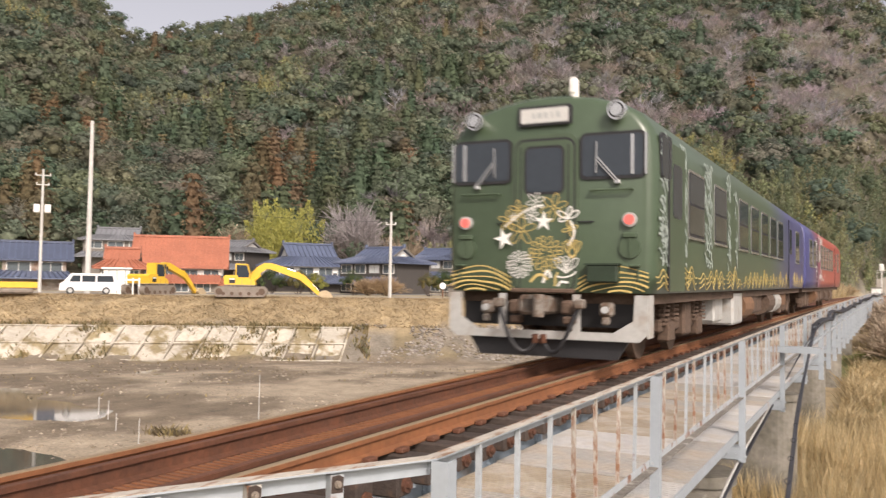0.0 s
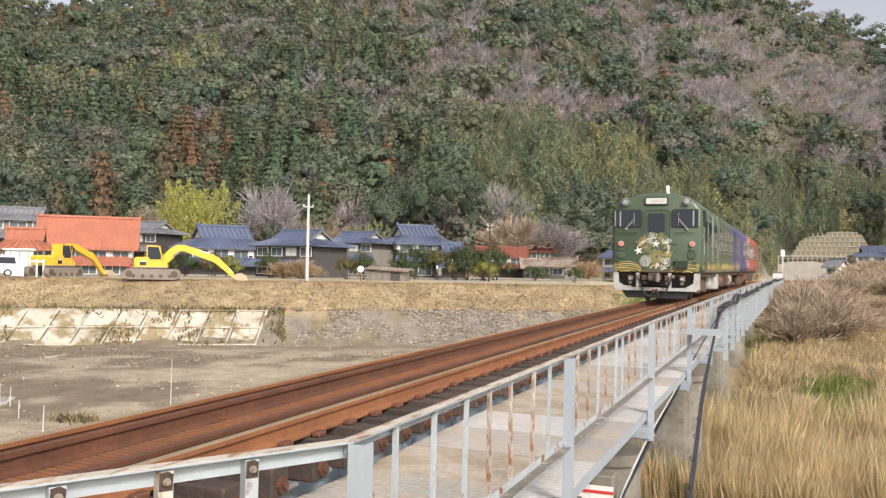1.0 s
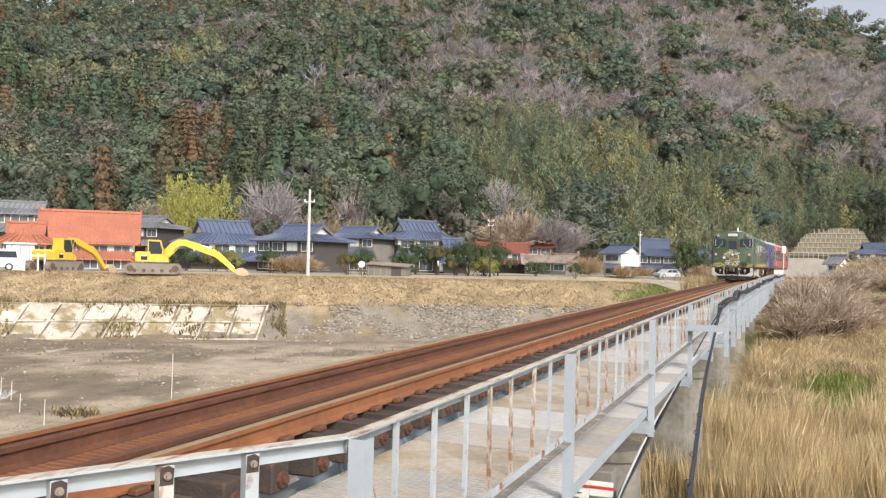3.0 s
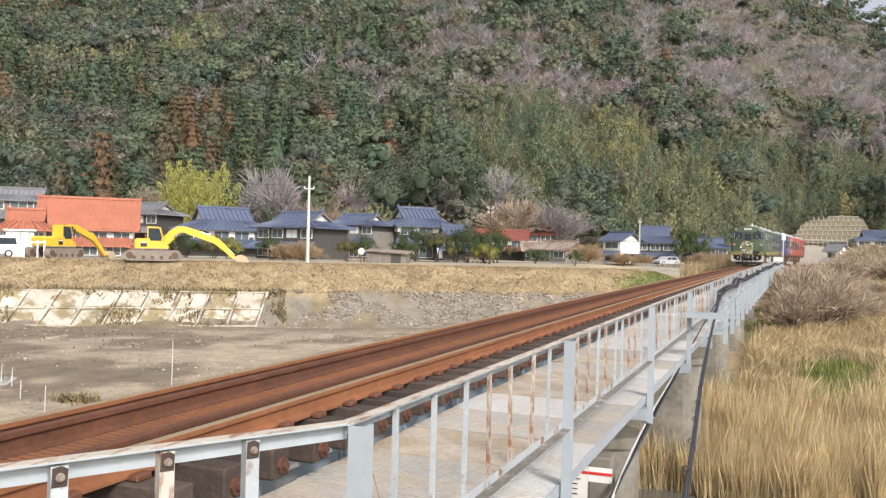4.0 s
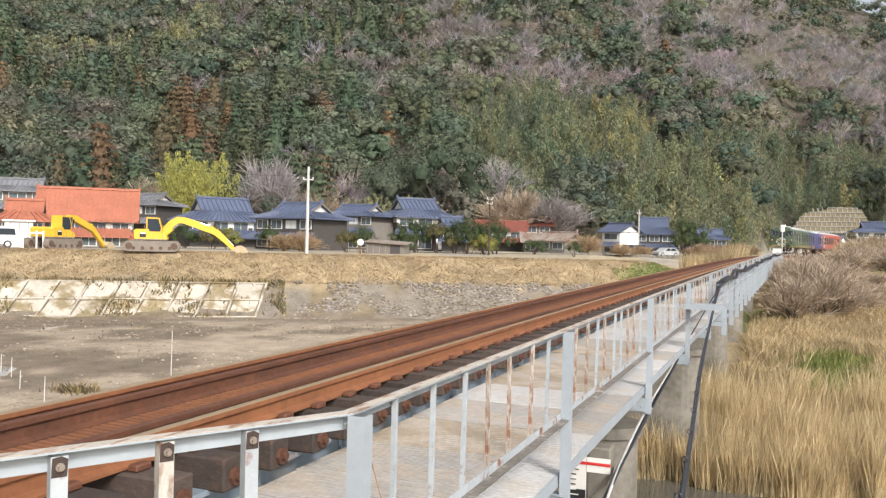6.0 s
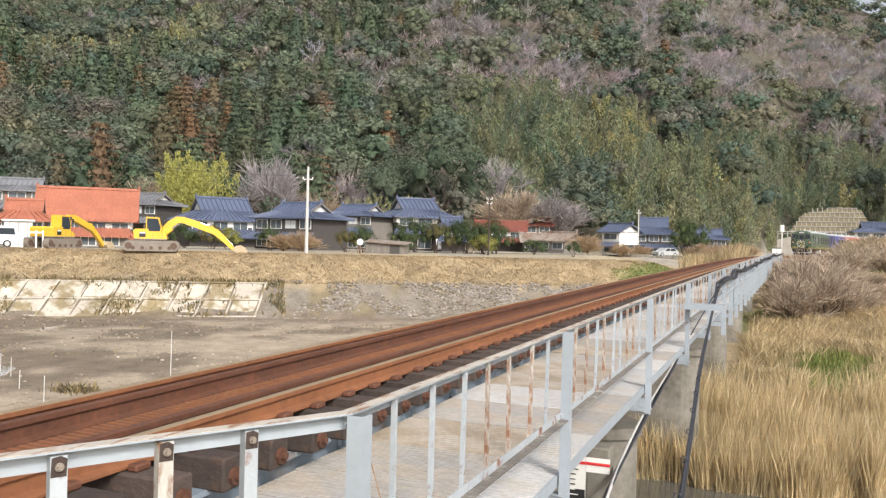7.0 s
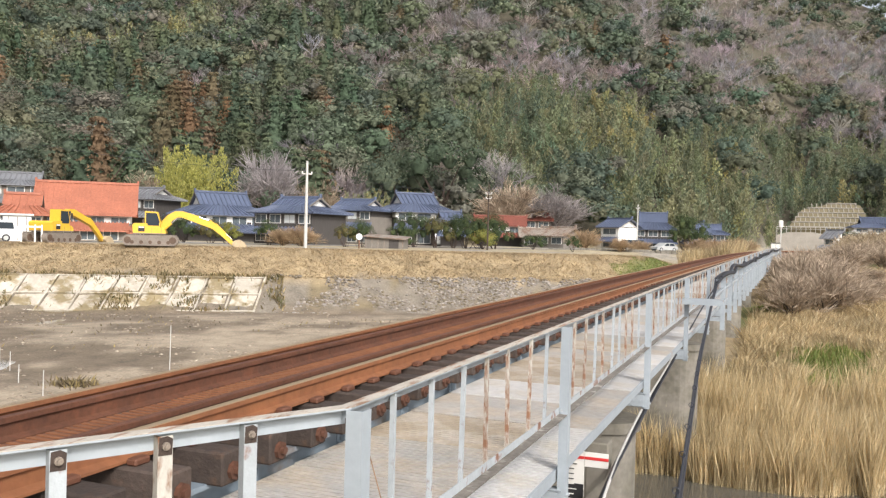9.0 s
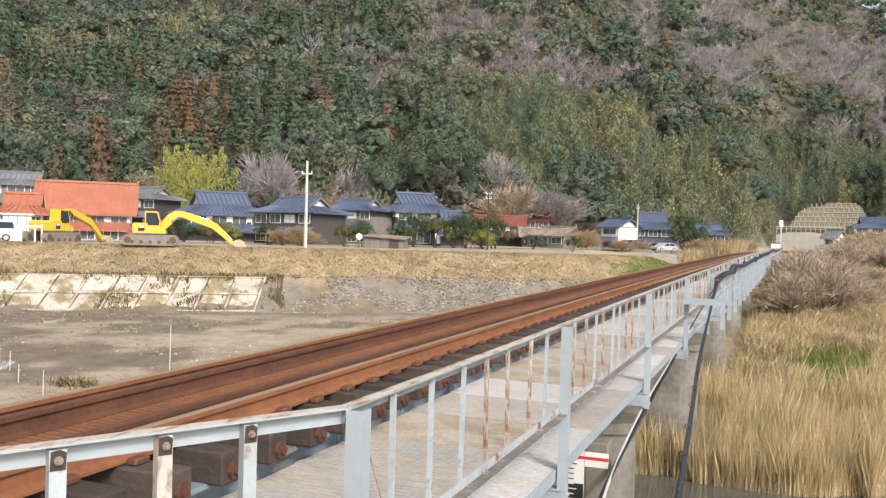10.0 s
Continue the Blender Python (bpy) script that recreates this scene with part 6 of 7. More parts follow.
        for i, p in enumerate(pts):
            a, b = Vector(pts[max(0, i - 1)]), Vector(pts[min(len(pts) - 1, i + 1)])
            d = (b - a).normalized()
            n = Vector((-d.y, d.x)) * (w0 + (w1 - w0) * i / (len(pts) - 1)) / 2
            up.append(tuple(Vector(p) + n))
            lo.append(tuple(Vector(p) - n))
        prism(bm, lo + up[::-1], Matrix(((1, 0, 0, 0), (0, 0, 1, -th / 2), (0, 1, 0, 0), (0, 0, 0, 1))), th)
        return part(name, bm, mt, e)

    bo = limb("boom", ((0.65, 1.35), (1.45, 2.3), (1.95, 2.62), (2.45, 2.62), (4.95, 1.72)), 0.62, 0.50, 0.44)
    part("lettering", box(B(), 3.0, 3.9, -0.215, -0.195, -0.07, 0.07, 0, Matrix.Translation((0.0, 0, 3.27)) @ pose(0, 0, 0, 0, 17.5, 0)), BLACK, bo)
    limb("stick", ((4.55, 2.0), (4.95, 1.72), (5.8, 1.0), (6.6, 0.22)), 0.56, 0.30, 0.30)
    bk = part("bucket", prism(B(), ((6.45, 0.28), (6.75, 0.55), (7.15, 0.62), (7.5, 0.42), (7.75, 0.02), (7.2, -0.05), (6.7, 0.0)), Matrix(((1, 0, 0, 0), (0, 0, 1, -0.45), (0, 1, 0, 0), (0, 0, 0, 1))), 0.9), mat("sandy worn bucket steel", (0.42, 0.33, 0.21), 0.7, 0.25, 2.0), e, "sand-caked digging bucket")
    for i in range(4):
        part("tooth", box(B(), 7.6, 7.85, -0.42 + i * 0.26, -0.34 + i * 0.26, -0.04, 0.05), MUDSTEEL, bk)
    for a, b, r in (((0.95, -0.24, 1.25), (2.0, -0.24, 2.25), 0.09), ((0.95, 0.24, 1.25), (2.0, 0.24, 2.25), 0.09), ((2.7, 0, 2.75), (4.5, 0, 2.2), 0.07), ((5.1, 0, 1.95), (6.5, 0, 0.6), 0.06)):
        cy = part("cylinder", bar(B(), a, Vector(a).lerp(Vector(b), 0.6), r, 10), YELLOW, e)
        part("rod", bar(B(), Vector(a).lerp(Vector(b), 0.55), b, r * 0.55, 8), CHROME, cy)
    part("mirror", box(B(), 0.75, 0.8, -1.4, -1.2, 2.2, 2.5, 0.02), BLACK, e)
    return e


build_village()
build_poles()
build_vehicles()
EXC = excavator(pose(-48.2, 56.9, -0.13, 0, 0, 36))
copy_thing(EXC, pose(-56.5, 54.5, -0.13, 0, 0, 97))
# ---- river bank, bridge fittings, shrubs ----
CONCRETE_PALE = mat("pale weathered concrete", (0.31, 0.285, 0.245), 0.9, 0.25, 0.7, 0.2)

def bank_frame(u, s):
    return LEVEE_P.x + LEVEE_U.x * u + LEVEE_N.x * s, LEVEE_P.y + LEVEE_U.y * u + LEVEE_N.y * s


def build_revetment():
    rv = thing("revetment", "pale concrete slab revetment with a grid of ribs", "revetment", kind="structure")
    rnd = random.Random(12)
    yaw = math.degrees(math.atan2(LEVEE_U.y, LEVEE_U.x))
    tilt = math.degrees(math.atan2(2.3, 3.4))
    L = math.hypot(2.3, 3.4)
    x, y = bank_frame(0, -9.4)
    base = Matrix.Translation((x, y, BED)) @ pose(0, 0, 0, 0, 0, yaw) @ pose(0, 0, 0, tilt, 0, 0)
    base = base @ Matrix(((1, 0.2, 0, -0.2 * L), (0, 1, 0, 0), (0, 0, 1, 0), (0, 0, 0, 1)))
    step = 2.15
    for i in range(24):
        u1 = -3.4 - i * step
        for v0, v1 in ((0.12, L / 2 - 0.08), (L / 2 + 0.08, L - 0.02)):
            t = rnd.uniform(-0.05, 0.05)
            bm = B()
            j = [rnd.uniform(-0.12, 0.12) for _ in range(8)]
            prism(bm, ((u1 - step + 0.14 + j[0], v0 + abs(j[1])), (u1 - 0.14 + j[2], v0 + abs(j[3])), (u1 - 0.14 + j[4], v1 - abs(j[5])), (u1 - step / 2, v1 - abs(j[7]) * 0.4), (u1 - step + 0.14 + j[6], v1 - abs(j[7]))), base @ Matrix.Translation((0, 0, 0.0)), 0.10 + t)
            part("slab", bm, SLAB, rv)
        part("rib", box(B(), u1 - 0.07, u1 + 0.07, -0.1, L + 0.1, 0.0, 0.2, 0.02, base), SLAB, rv)
    for v in (0.0, L / 2, L):
        part("beam", box(B(), -3.4 - 24 * step, -3.3, v - 0.07, v + 0.07, 0.0, 0.19, 0.02, base), SLAB, rv)
    # tufts that overgrow it
    sp = []
    rng = np.random.default_rng(5)
    for _ in range(14000):
        u, s = rng.uniform(-54, -2), rng.uniform(-9.6, -5.6)
        if fbm(u, s, 0.35) > 0.16 + 0.10 * (u + 45) / 40 or s > -6.2 + 0.9 * fbm(u, 3.0, 0.5) or rng.random() < 0.03:
            x, y = bank_frame(u, s)
            sp.append((x, y, ground_z(x, y) + 0.08, rng.uniform(0.12, 0.45)))
    blades("bank_weeds", sp, "brown weeds growing over the slab revetment", [(0.22, 0.17, 0.08), (0.30, 0.23, 0.11), (0.14, 0.13, 0.06)], 9, 1.2, 0.05)


def stones(name, spots, label, seed, palette):
    """One mesh of many rough stones. spots: x, y, z, size."""
    rng = np.random.default_rng(seed)
    bm = B()
    bmesh.ops.create_icosphere(bm, subdivisions=1, radius=1)
    v0 = np.array([v.co[:] for v in bm.verts])
    f0 = np.array([[v.index for v in f.verts] for f in bm.faces])
    bm.free()
    vs, fs, ts = [], [], []
    pal = np.array(palette)
    for i, (x, y, z, r) in enumerate(spots):
        k = rng.uniform(0.6, 1.2, (1, 3)) * np.array((1, 1, 0.6))
        vs.append(v0 * rng.uniform(0.8, 1.2, (len(v0), 1)) * k * r + np.array((x, y, z)))
        fs.append(f0 + i * len(v0))
        ts.append(np.repeat(pal[rng.integers(len(pal))][None] * rng.uniform(0.8, 1.2), len(v0), 0))
    me = from_arrays(name, np.vstack(vs), np.vstack(fs), mat("river stone", (0.3, 0.28, 0.25), 0.9, 0.25, 3.0, 0.4, tint=True), np.vstack(ts))
    return tagged(new(name, me), label, "stones", kind="stuff")


def build_stones():
    rng = np.random.default_rng(9)
    sp = []
    for _ in range(9000):
        u, s = rng.uniform(-3, 46), rng.uniform(-9.8, -5.2)
        x, y = bank_frame(u, s)
        if x < track_x(y) - 2.5 and fbm(x, y, 0.3) > -0.3:
            sp.append((x, y, ground_z(x, y), rng.uniform(0.05, 0.19)))
    stones("rubble", sp, "grey rubble stones on the river bank", 1, [(0.25, 0.225, 0.20), (0.19, 0.165, 0.135), (0.29, 0.26, 0.225), (0.16, 0.13, 0.085)])
    sp = []
    for _ in range(11000):
        x, y = rng.uniform(-62, -6), 8 + 52 * rng.random() ** 1.3
        s = (x - LEVEE_P.x) * LEVEE_N.x + (y - LEVEE_P.y) * LEVEE_N.y
        if s < -9.3 and fbm(x, y, 0.2) > -0.12:
            sp.append((x, y, ground_z(x, y), 0.025 + 0.1 * rng.random() ** 2.5))
    stones("bed_stones", sp, "loose gravel and cobbles on the river bed", 2, [(0.30, 0.25, 0.19), (0.34, 0.29, 0.225), (0.23, 0.185, 0.13), (0.27, 0.22, 0.165)])
    sp = []
    for _ in range(2600):
        x, y = rng.uniform(-60, -8), rng.uniform(12, 58)
        s = (x - LEVEE_P.x) * LEVEE_N.x + (y - LEVEE_P.y) * LEVEE_N.y
        if -30 < s < -9.4 and fbm(x, y, 0.09) > 0.12:
            sp.append((x, y, ground_z(x, y), rng.uniform(0.05, 0.2)))
    for _ in range(300):
        sp.append((-24.2 + rng.normal(0, 0.55), 24.6 + rng.normal(0, 0.4), BED - 0.1, rng.uniform(0.2, 0.5)))
    blades("bed_weeds", sp, "withered weeds and a straw clump on the river bed", [(0.20, 0.155, 0.09), (0.15, 0.12, 0.075), (0.32, 0.25, 0.11)], 12, 1.5, 0.04)
    for x, y, h in ((-23.8, 29.4, 1.9), (-23.5, 22.4, 0.9), (-29.3, 26.2, 0.8), (-26.4, 24.0, 0.7), (-30.8, 27.0, 0.8)):
        single("stake", bar(B(), (0, 0, -0.3), (0.02, 0, h), 0.022, 6, 0.016), POLE, "thin pale stake stuck in the river bed", "stake", pose(x, y, ground_z(x, y)), "stakes")


def build_cables():
    rack = thing("cable_rack", "white steel cable rack along the outer edge of the bridge", "cable rack", kind="structure")
    post = box(box(B(), -0.05, 0.05, -0.05, 0.05, -0.95, 0.30), -0.55, 0.0, -0.04, 0.04, -0.75, -0.66)
    pm = mesh_of("rack_post", post, STEEL)
    y = 20.6
    while y < 86:
        p, h = track(y)
        side = Vector((math.cos(radians(h)), -math.sin(radians(h)), 0))
        o = new("rack_post", pm)
        o.parent = rack
        o.matrix_world = Matrix.Translation(p + side * 2.66) @ pose(0, 0, 0, 0, 0, -h)
        y += 2.6
    for zz in (0.0, 0.27):
        part("rack_rail", sweep(B(), ((-0.03, zz - 0.03), (0.03, zz - 0.03), (0.03, zz + 0.03), (-0.03, zz + 0.03)), along(2.66, 0, 18.2, 86, 2.6)), STEEL, rack)
    arm = thing("bracket_arm", "pale blue steel bracket arm carrying the cables", "bracket", kind="structure")
    part("arm", box(box(B(), -1.42, -0.72, 13.62, 13.98, 0.235, 0.265), -1.42, -0.72, 13.60, 13.62, 0.185, 0.27), STEEL, arm)
    rnd = random.Random(2)
    for k in range(4):
        dx, dz = (k % 2) * 0.07 - 0.03, (k // 2) * 0.06
        pts = []
        y = 17.9
        while y < 87:
            p, h = track(y)
            pts.append((p.x + 2.74 + dx + 0.05 * math.sin(y * 0.9 + k), p.y, p.z + 0.33 + dz + 0.04 * math.sin(y * 1.3 + k * 0.8) + 0.04 * math.sin(y * 0.31)))
            y += 0.8
        low = [(-0.6, 6.2, -0.74), (-0.66, 7.5, -0.72), (-0.78, 9.5, -0.70), (-1.0, 13.0, -0.55), (-1.06, 16.0, -0.12), (-1.08, 17.4, 0.22)]
        near = [(-0.2, 1.6, -0.5), (-0.5, 4.2, -0.72)]
        pts2 = [(x + dx * 0.3 + 0.012 * math.sin(yy * 3 + k), yy, z + dz * 0.3) for x, yy, z in near + low] if k < 3 else [(x + dx * 0.6, yy, z + dz * 0.5) for x, yy, z in ((-0.85, 3.2, -0.8), (-1.2, 6.3, -0.83), (-1.32, 9.5, -0.80), (-1.44, 13.7, -0.69), (-1.40, 16.2, -0.38), (-1.2, 17.5, 0.1))]
        low_end = Vector(pts[0])
        pts2 = pts2 + [tuple(low_end)]
        # round off the bends
        for _ in range(2):
            pts2 = [pts2[0]] + [tuple(Vector(a).lerp(Vector(b), t)) for a, b in zip(pts2, pts2[1:]) for t in (0.25, 0.75)] + [pts2[-1]]
        single("cable", tube(B(), pts2, 0.0125, 6), CABLE, "black sheathed cable hanging down from the bracket", "cable", group="cables")
        single("cable", tube(B(), pts, 0.024, 7), CABLE, "black sheathed cable strapped along the bridge", "cable", group="cables")
    for k in range(2):
        pts = [(-0.85 + 0.05 * k, 3.2, -0.83), (-1.2 + 0.04 * k, 6.3, -0.87), (-1.36, 9.5, -0.84), (-1.45, 13.7, -0.74), (-1.42, 16.2, -0.42)]
        for _ in range(2):
            pts = [pts[0]] + [tuple(Vector(a).lerp(Vector(b), t)) for a, b in zip(pts, pts[1:]) for t in (0.25, 0.75)] + [pts[-1]]
        single("cable", tube(B(), [(x, y, z + (0.07 if k else 0)) for x, y, z in pts], 0.013 if k else 0.022, 7), POLE if k else CABLE, "pale conduit beside the cables" if k else "black sheathed cable strapped along the bridge", "cable", group="cables")
    for i in range(9):
        t = i / 8
        p = Vector((-0.5, 4.2, -0.70)).lerp(Vector((-0.97, 12.6, -0.56)), t)
        single("cable_tie", tube(B(), [p + Vector((0.024 * math.cos(a), 0, 0.008 + 0.024 * math.sin(a))) for a in np.linspace(0, math.tau, 13)], 0.0045, 4), CABLE, "twisted wire tie round the cables", "cable tie", group="cable ties")


def build_gauge():
    g = thing("water_gauge", "grey post with a water-level gauge plate beside the bridge", "water gauge", pose(-1.50, 7.6, -0.46))
    part("post", box(B(), -0.02, 0.18, -0.1, 0.1, -4.5, -0.20, 0.012), CONCRETE, g)
    w = part("band", box(B(), -0.025, 0.185, -0.106, -0.1, -0.42, -0.29), PLASTER, g, "white painted band")
    part("red_line", box(B(), -0.026, 0.186, -0.111, -0.1065, -0.355, -0.33), REDPAINT, w, "red painted line")
    pl = part("gauge_plate", box(B(), -0.17, -0.03, -0.11, -0.09, -1.6, -0.29), PLASTER, g, "white gauge plate with black marks")
    part("red_line", box(B(), -0.171, -0.029, -0.116, -0.1105, -0.355, -0.33), REDPAINT, pl)
    part("black_field", box(B(), -0.17, -0.03, -0.114, -0.1105, -0.86, -0.58), BLACK, pl)
    for i in range(14):
        part("tick", box(B(), -0.165, -0.115 if i % 5 else -0.09, -0.118, -0.1145, -0.40 - i * 0.045 - 0.008, -0.40 - i * 0.045), BLACK if i < 4 or i > 10 else PLASTER, pl)
    cu = bpy.data.curves.new("numeral", "FONT")
    cu.body, cu.size, cu.extrude = "1", 0.13, 0.002
    cu.materials.append(BLACK)
    o = new("numeral", cu)
    o.parent = pl
    o.matrix_world = g.matrix_world @ pose(-0.09, -0.119, -0.56, 90, 0, 0)


def build_far_end():
    p, h = track(88)
    c = thing("cabinet", "white steel equipment cabinet at the bridge end", "cabinet", pose(p.x + 2.0, p.y, 0.0))
    part("body", box(B(), -0.4, 0.4, -0.35, 0.35, -0.6, 1.35, 0.03), PLASTER, c)
    part("hood", box(B(), -0.46, 0.46, -0.41, 0.41, 1.35, 1.45, 0.02), WALLGREY, c)
    part("door_seam", box(B(), -0.01, 0.01, -0.36, -0.35, -0.4, 1.25), WALLGREY, c)
    s = thing("track_marker", "white oval signal marker on a slim post", "signal", pose(p.x + 2.45, p.y + 1.5, 0.0))
    part("post", bar(B(), (0, 0, -0.6), (0, 0, 3.2), 0.06, 8), POLE, s)
    part("head", bar(box(B(), -0.2, 0.2, -0.08, 0.08, 2.95, 3.65, 0.07), (0, -0.12, 3.4), (0, -0.08, 3.4), 0.11, 12), PLASTER, s)
    # terraced slope with a concrete lattice
    t = thing("lattice_slope", "concrete lattice frame on a cut hillside", "retaining slope", pose(13.5, 252, 6.4, 0, 0, 4), kind="structure")
    m = pose(0, 0, 0, 38, 0, 0)
    soil = mat("tan slope soil", (0.17, 0.145, 0.085), 0.95, 0.3, 0.5)
    part("soil", prism(B(), ((-10.6, -0.3), (10.6, -0.3), (8.6, 10.5), (3.0, 12.0), (-6.5, 8.2)), m @ Matrix.Translation((0, 0, -14)), 14), soil, t)
    for j in range(6):
        v = j * 2.2
        lo, hi = -10.6 + 0.48 * v + max(0, v - 8.2) * 1.9, 10.5 - 0.19 * v - max(0, v - 10.5) * 1.5
        part("lattice_beam", box(B(), lo, hi, v, v + 0.22, 0, 0.3, 0, m), CONCRETE_PALE, t)
        if j < 5:
            for i in range(20):
                x = -10.2 + i * 1.25 + 0.45 * (j % 2)
                if lo + 0.6 < x < hi - 1.2:
                    part("lattice_post", box(B(), x, x + 0.18, v + 0.22, v + 2.2, 0, 0.22, 0, m), CONCRETE_PALE, t)
    w = thing("retaining_wall", "grey concrete road wall with a fence on top", "wall", pose(5.5, 205, 0, 0, 0, 4), kind="structure")
    part("wall", prism(B(), ((-5.5, -0.5), (9, -0.5), (9, 3.2), (2, 4.4), (-3, 4.3), (-5.5, 3.6)), Matrix(((1, 0, 0, 0), (0, 0, 1, 0), (0, 1, 0, 0), (0, 0, 0, 1))), 0.5), CONCRETE_PALE, w)
    for i in range(15):
        part("fence_post", box(B(), -5.4 + i, -5.32 + i, 0.2, 0.28, 3.6, 5.6), POLE, w)
    for z in (5.0, 5.5):
        part("fence_rail", box(B(), -5.4, 8.7, 0.2, 0.26, z, z + 0.06), POLE, w)
    # road and field edge
    single("road", sweep(B(), ((-1.6, 0), (1.6, 0), (1.6, 0.05), (-1.6, 0.05)), [((-60, 62, -0.1), (0.4, -0.9, 0)), ((-39, 100, -0.1), (0.8, -0.6, 0)), ((-24, 121, -0.1), (0.5, -0.85, 0)), ((-8, 128, -0.1), (0.1, -1, 0))]), ROAD, "narrow asphalt lane through the village", "road", kind="structure")
    fw = thing("field_wall", "low grey stone wall along the field", "wall", pose(-20.5, 117.0, -0.3, 0, 0, 12), kind="structure")
    rnd = random.Random(4)
    for i in range(26):
        part("stone", box(B(), -9 + i * 0.72, -9 + i * 0.72 + 0.68, 0, 0.5, -0.3, 0.42 + rnd.uniform(-.08, .08), 0.06), CONCRETE, fw)


DRY = [(0.42, 0.335, 0.25), (0.49, 0.40, 0.30), (0.33, 0.26, 0.19)]
SCRUB = [(0.46, 0.37, 0.25), (0.54, 0.44, 0.30), (0.38, 0.30, 0.20)]
HEDGE = [(0.055, 0.085, 0.03), (0.08, 0.105, 0.035), (0.045, 0.07, 0.028)]
OLIVE = [(0.13, 0.12, 0.04), (0.10, 0.105, 0.035), (0.16, 0.13, 0.05)]
LIME = [(0.22, 0.22, 0.05), (0.28, 0.26, 0.06), (0.18, 0.20, 0.05)]


def build_plants():
    # thicket of bare shrubs beside the far half of the bridge
    rnd = random.Random(31)
    for i, (x, y, h, w) in enumerate(((0.9, 50, 2.9, 1.5), (2.6, 52, 3.4, 1.6), (4.2, 54, 2.7, 1.4), (1.6, 57, 3.7, 1.5), (5.6, 58, 1.9, 1.6), (3.2, 62, 3.4, 1.7), (0.6, 66, 3.0, 1.4), (6.4, 66, 1.9, 1.7),
                                      (2.6, 72, 3.0, 1.8), (5.2, 78, 2.9, 1.9), (8.8, 82, 2.8, 1.9), (11.0, 74, 1.6, 1.8), (8.0, 92, 3.0, 2.0), (12.0, 98, 3.4, 2.0), (4.6, 88, 2.2, 1.8))):
        tree("thicket_shrub", "dense bare brown thicket shrub on the bank", "shrub", x, y, ground_z(x, y) - 0.3 * h, h * 1.35, "bare", DRY, w * 0.85, 2000, i, "bank thicket")
    for i, (x, y, h) in enumerate(((10.5, 104, 3.4), (13.0, 106, 3.9), (15.6, 109, 4.0), (12.0, 113, 4.2), (17.5, 115, 4.3), (20.0, 112, 4.0), (15.0, 120, 4.4), (18.6, 124, 4.4), (22.5, 122, 4.2), (8.0, 100, 2.6), (8.6, 112, 4.0), (9.8, 109, 4.2), (11.2, 110, 4.4), (12.6, 109, 4.5), (14.0, 111, 4.5), (15.4, 108, 4.4), (10.4, 116, 4.5), (13.2, 117, 4.6))):
        tree("thicket_shrub", "tall bare brown shrub screening the railway line", "shrub", x, y, ground_z(x, y) - 0.3 * h, h * 1.3, "bare", SCRUB, 1.5, 1700, 40 + i, "line-side shrubs")
    # garden shrubs and hedges along the levee road
    for i, (x, y, h, w, pal) in enumerate(((-40.5, 80.0, 2.7, 1.0, HEDGE), (-41.8, 79.0, 2.4, 1.0, OLIVE), (-38.0, 84.5, 2.6, 1.1, HEDGE), (-40.0, 92.5, 3.9, 1.0, HEDGE), (-37.5, 93.5, 4.0, 0.9, OLIVE), (-36.0, 95.0, 3.7, 0.9, HEDGE),
                                           (-34.5, 95.5, 4.1, 1.0, HEDGE), (-33.0, 97.0, 3.6, 1.1, HEDGE), (-31.3, 92.5, 2.2, 1.5, LIME), (-32.6, 101.0, 4.2, 1.0, HEDGE), (-29.0, 106.0, 2.0, 1.6, HEDGE), (-24.5, 109, 1.9, 1.1, HEDGE),
                                           (-54.0, 72.5, 2.6, 1.1, OLIVE), (-52.5, 73.5, 2.2, 1.3, LIME), (-57.0, 72.0, 2.4, 1.2, HEDGE), (-49.0, 75.5, 2.4, 1.1, HEDGE), (-14.8, 152, 6.2, 0.9, HEDGE), (-12.8, 146, 5.4, 0.9, HEDGE))):
        tree("garden_shrub", {0: "dense evergreen garden shrub", 1: "olive-brown clipped garden shrub", 2: "bright yellow-green garden shrub"}[(HEDGE, OLIVE, LIME).index(pal)], "shrub", x, y, -0.15 - 0.5 * h, h * 1.6, "broadleaf", pal, w * 0.85, 3200, 60 + i, "garden shrubs")
    for i, (x, y, h) in enumerate(((-19.5, 116.0, 2.2), (-17.5, 119.5, 2.0), (-26.5, 126, 3.4), (-10.5, 128, 2.4), (-8.0, 124, 2.5), (-5.5, 118, 2.3), (-7.0, 112, 1.8), (-4.2, 125, 2.6), (-45.0, 75.5, 2.4), (-46.8, 74.8, 2.2))):
        tree("dry_bush", "dry tan bush beside the lane", "shrub", x, y, -0.2 - 0.3 * h, h * 1.35, "bare", [(0.38, 0.27, 0.17), (0.44, 0.33, 0.20)], 1.6, 2200, 90 + i, "dry bushes")
    # trees that stand out in front of the wood
    tree("bamboo_clump", "bright yellow-green bamboo clump behind the houses", "bamboo", -91, 118, -0.5, 17.0, "bamboo", [(0.38, 0.37, 0.10), (0.44, 0.42, 0.13), (0.32, 0.33, 0.10)], 1.0, 15000, 1)
    tree("bamboo_clump", "small yellow-green bamboo clump behind the houses", "bamboo", -66, 134, 0, 10, "bamboo", BAMBOO[1:2] + BAMBOO[3:], 1.0, 2700, 2)
    tree("bamboo_clump", "small yellow-green bamboo clump behind the houses", "bamboo", -60, 137, 0, 9.5, "bamboo", BAMBOO[1:2] + BAMBOO[3:], 1.0, 2700, 3)
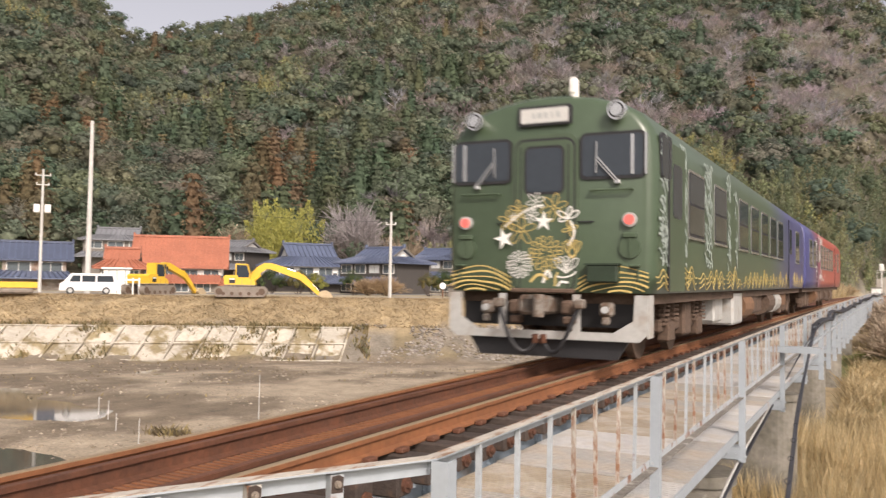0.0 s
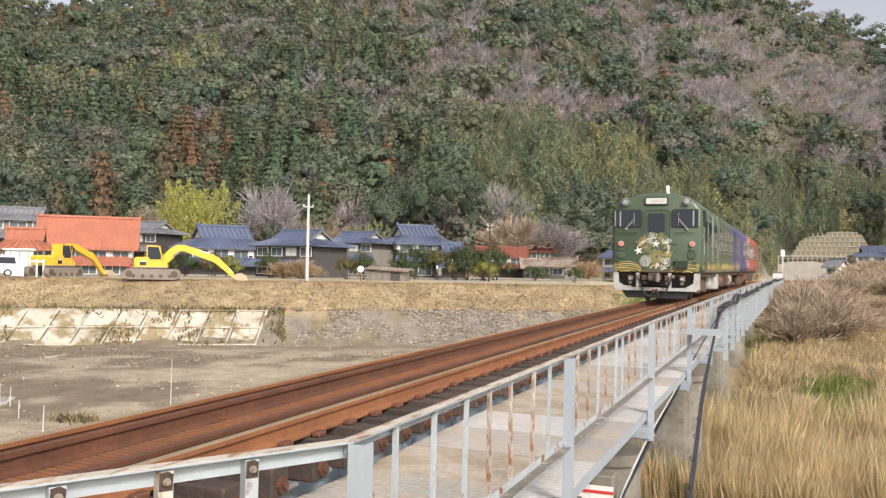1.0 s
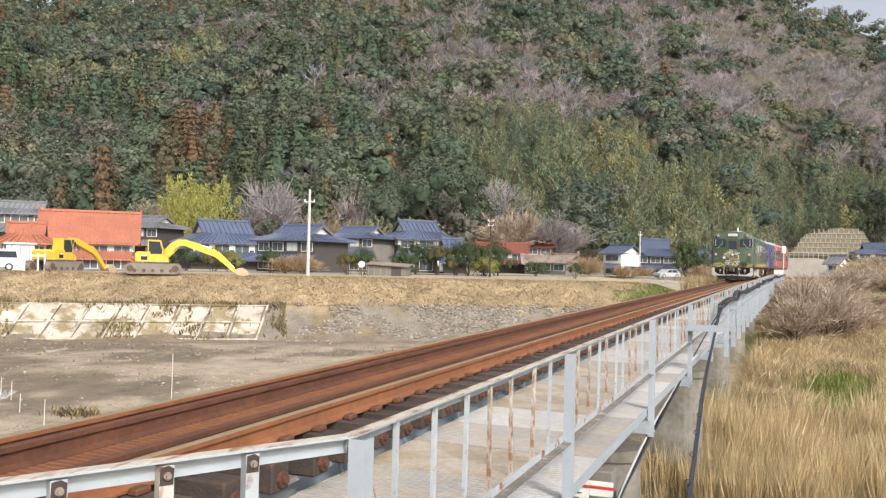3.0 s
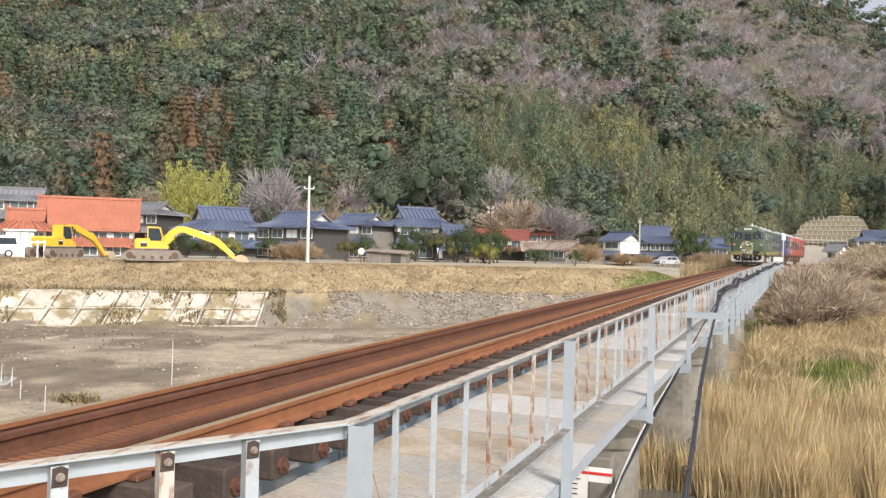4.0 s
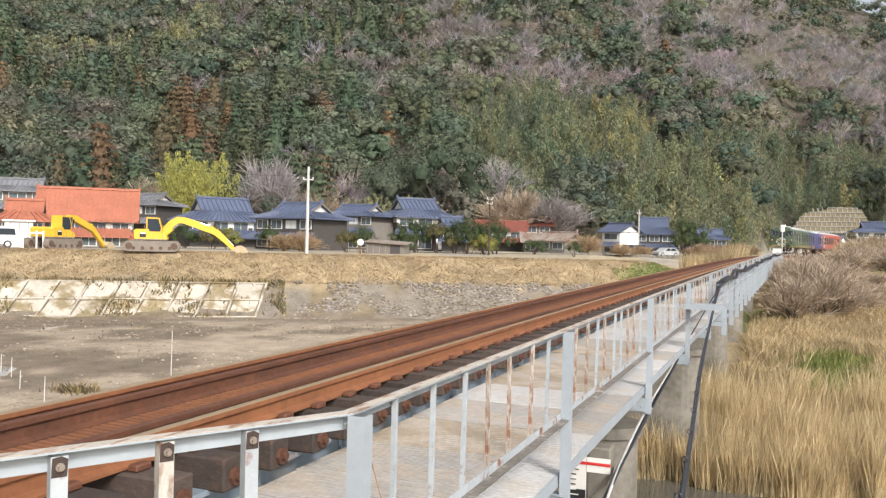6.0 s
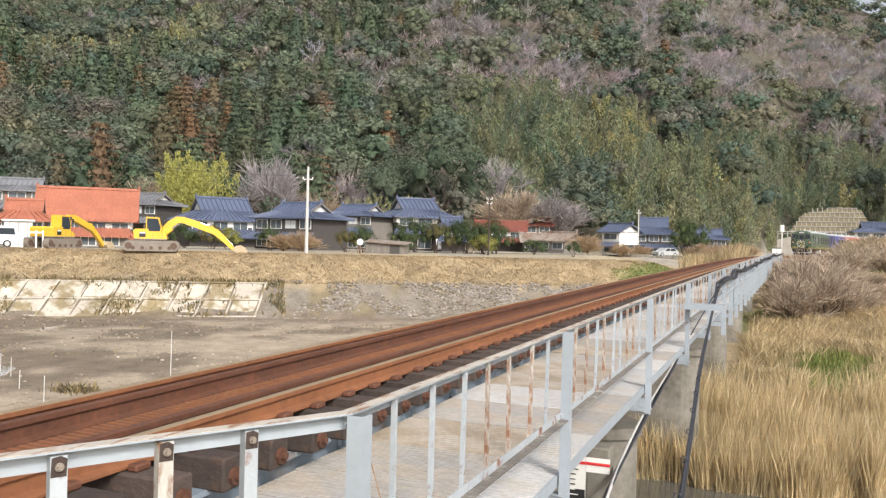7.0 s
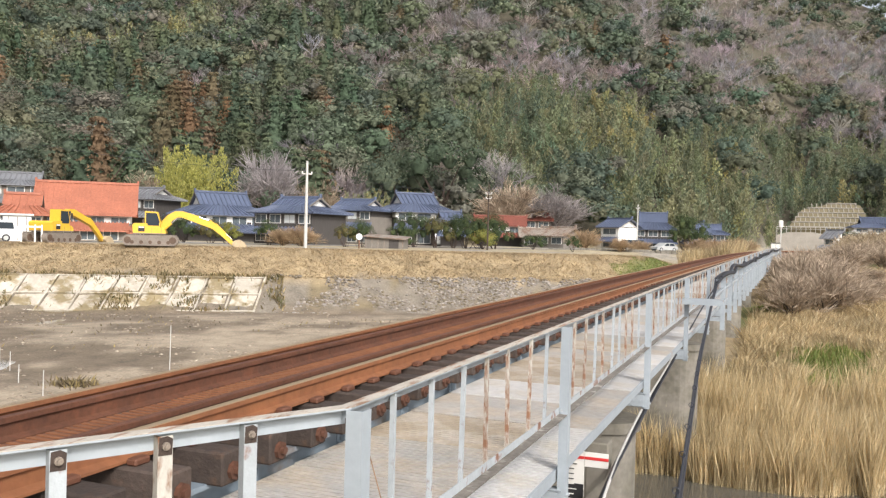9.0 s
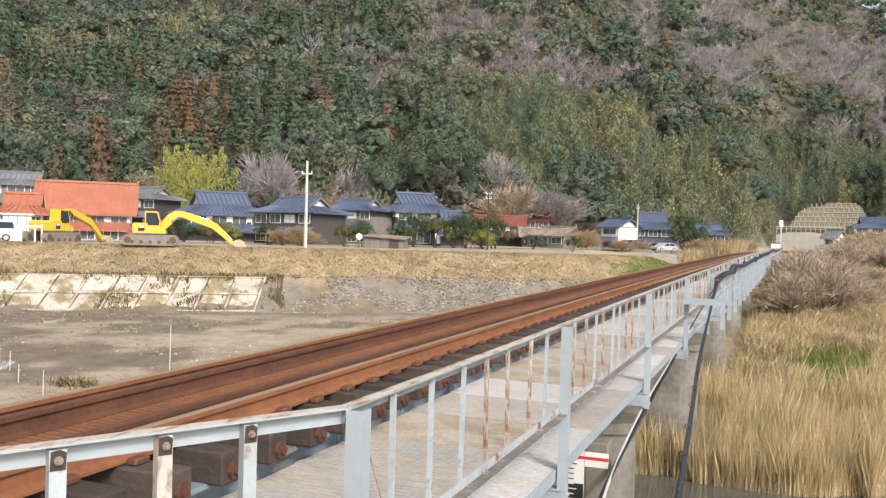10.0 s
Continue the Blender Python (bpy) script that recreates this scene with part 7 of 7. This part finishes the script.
    for i, (x, y, h, kind, pal, w, lab) in enumerate((
            (-84, 130, 19, "bare", BARE[:2], 0.85, "tall bare grey tree with fanned twigs"), (-103, 122, 13, "bare", DRY, 1.3, "wide bare brown tree with fanned twigs"), (-78, 136, 13, "bare", DRY, 1.1, "bare brown tree with fanned twigs"),
            (-112, 118, 22, "conifer", CONIFER[3:4], 1.0, "rust-coloured cedar at the edge of the wood"), (-107, 130, 23, "conifer", CONIFER[4:], 0.9, "bronze-green cedar at the edge of the wood"),
            (-131, 101, 19, "conifer", CONIFER[4:], 1.2, "brown-tinged cedar at the edge of the wood"), (-137, 95, 15, "conifer", CONIFER[2:3], 1.3, "green cedar at the edge of the wood"), (-122, 108, 10, "conifer", CONIFER[3:], 0.9, "small rusty cedar beside the houses"),
            (-58, 147, 22, "broadleaf", CONIFER[:2], 1.05, "big dark evergreen tree at the foot of the hill"), (-67, 146, 18, "broadleaf", BROAD[:2], 1.0, "rounded evergreen tree at the foot of the hill"),
            (-46, 152, 14, "bare", DRY, 1.3, "bare brown tree at the foot of the hill"), (-39, 156, 13, "bare", BARE[2:], 1.3, "bare brown tree at the foot of the hill"))):
        tree("tree", lab, "tree", x, y, ground_z(x, y) - 0.4, h, kind, pal, w, 2600, 120 + i, "wood edge trees")
    # weeds by the railing end
    rnd = random.Random(77)
    for i, (x, y) in enumerate(((-2.12, 2.05), (-1.75, 2.35), (-1.5, 2.75), (-1.25, 3.2))):
        w = thing("weed", "dry brown weed stem beside the railing", "weed", pose(x, y, DECK_Z - 0.25), "weeds")
        for k in range(3):
            a = rnd.uniform(0, 6.3)
            part("stem", tube(B(), [(0.02 * k + 0.05 * math.cos(a) * t * t, 0.05 * math.sin(a) * t * t, t * rnd.uniform(0.26, 0.37)) for t in (0, 0.7, 1.4, 2.0, 2.6)], 0.003, 4), mat("dry stem", (0.28, 0.18, 0.11), 0.9, 0.2, 5) if i + k == 0 else bpy.data.materials["dry stem"], w)


build_revetment()
build_stones()
build_cables()
build_gauge()
build_far_end()
build_plants()
# ---- motion ----
# seconds and the metres that the train's tail stands past the camera
TAIL = ((0.0, 10.5), (0.5, 19.4), (1.0, 28.2), (1.5, 37.1), (2.0, 46.0), (2.75, 59.2), (3.5, 72.3), (4.0, 80.6), (4.5, 88.8), (5.0, 97.0), (5.5, 105.2),
        (6.25, 118.2), (7.0, 131.8), (7.5, 141.0), (8.0, 150.4), (8.5, 160.0), (9.0, 169.5), (9.5, 179.0), (10.0, 188.5))


def car_pose(s):
    a, b = track(s + 3.3)[0], track(s + 17.5)[0]
    yaw = math.degrees(math.atan2(-(b.x - a.x), b.y - a.y))
    d = (b - a).normalized()
    p = a - d * 3.3
    return pose(p.x, p.y, p.z, math.degrees(math.atan2(b.z - a.z, 14.2)), 0, yaw)


def motions():
    for car, ahead in ((GREEN_CAR, 0.0), (RED_CAR, 21.3)):
        walk(car, [(t, car_pose(s + ahead)) for t, s in TAIL])


motions()
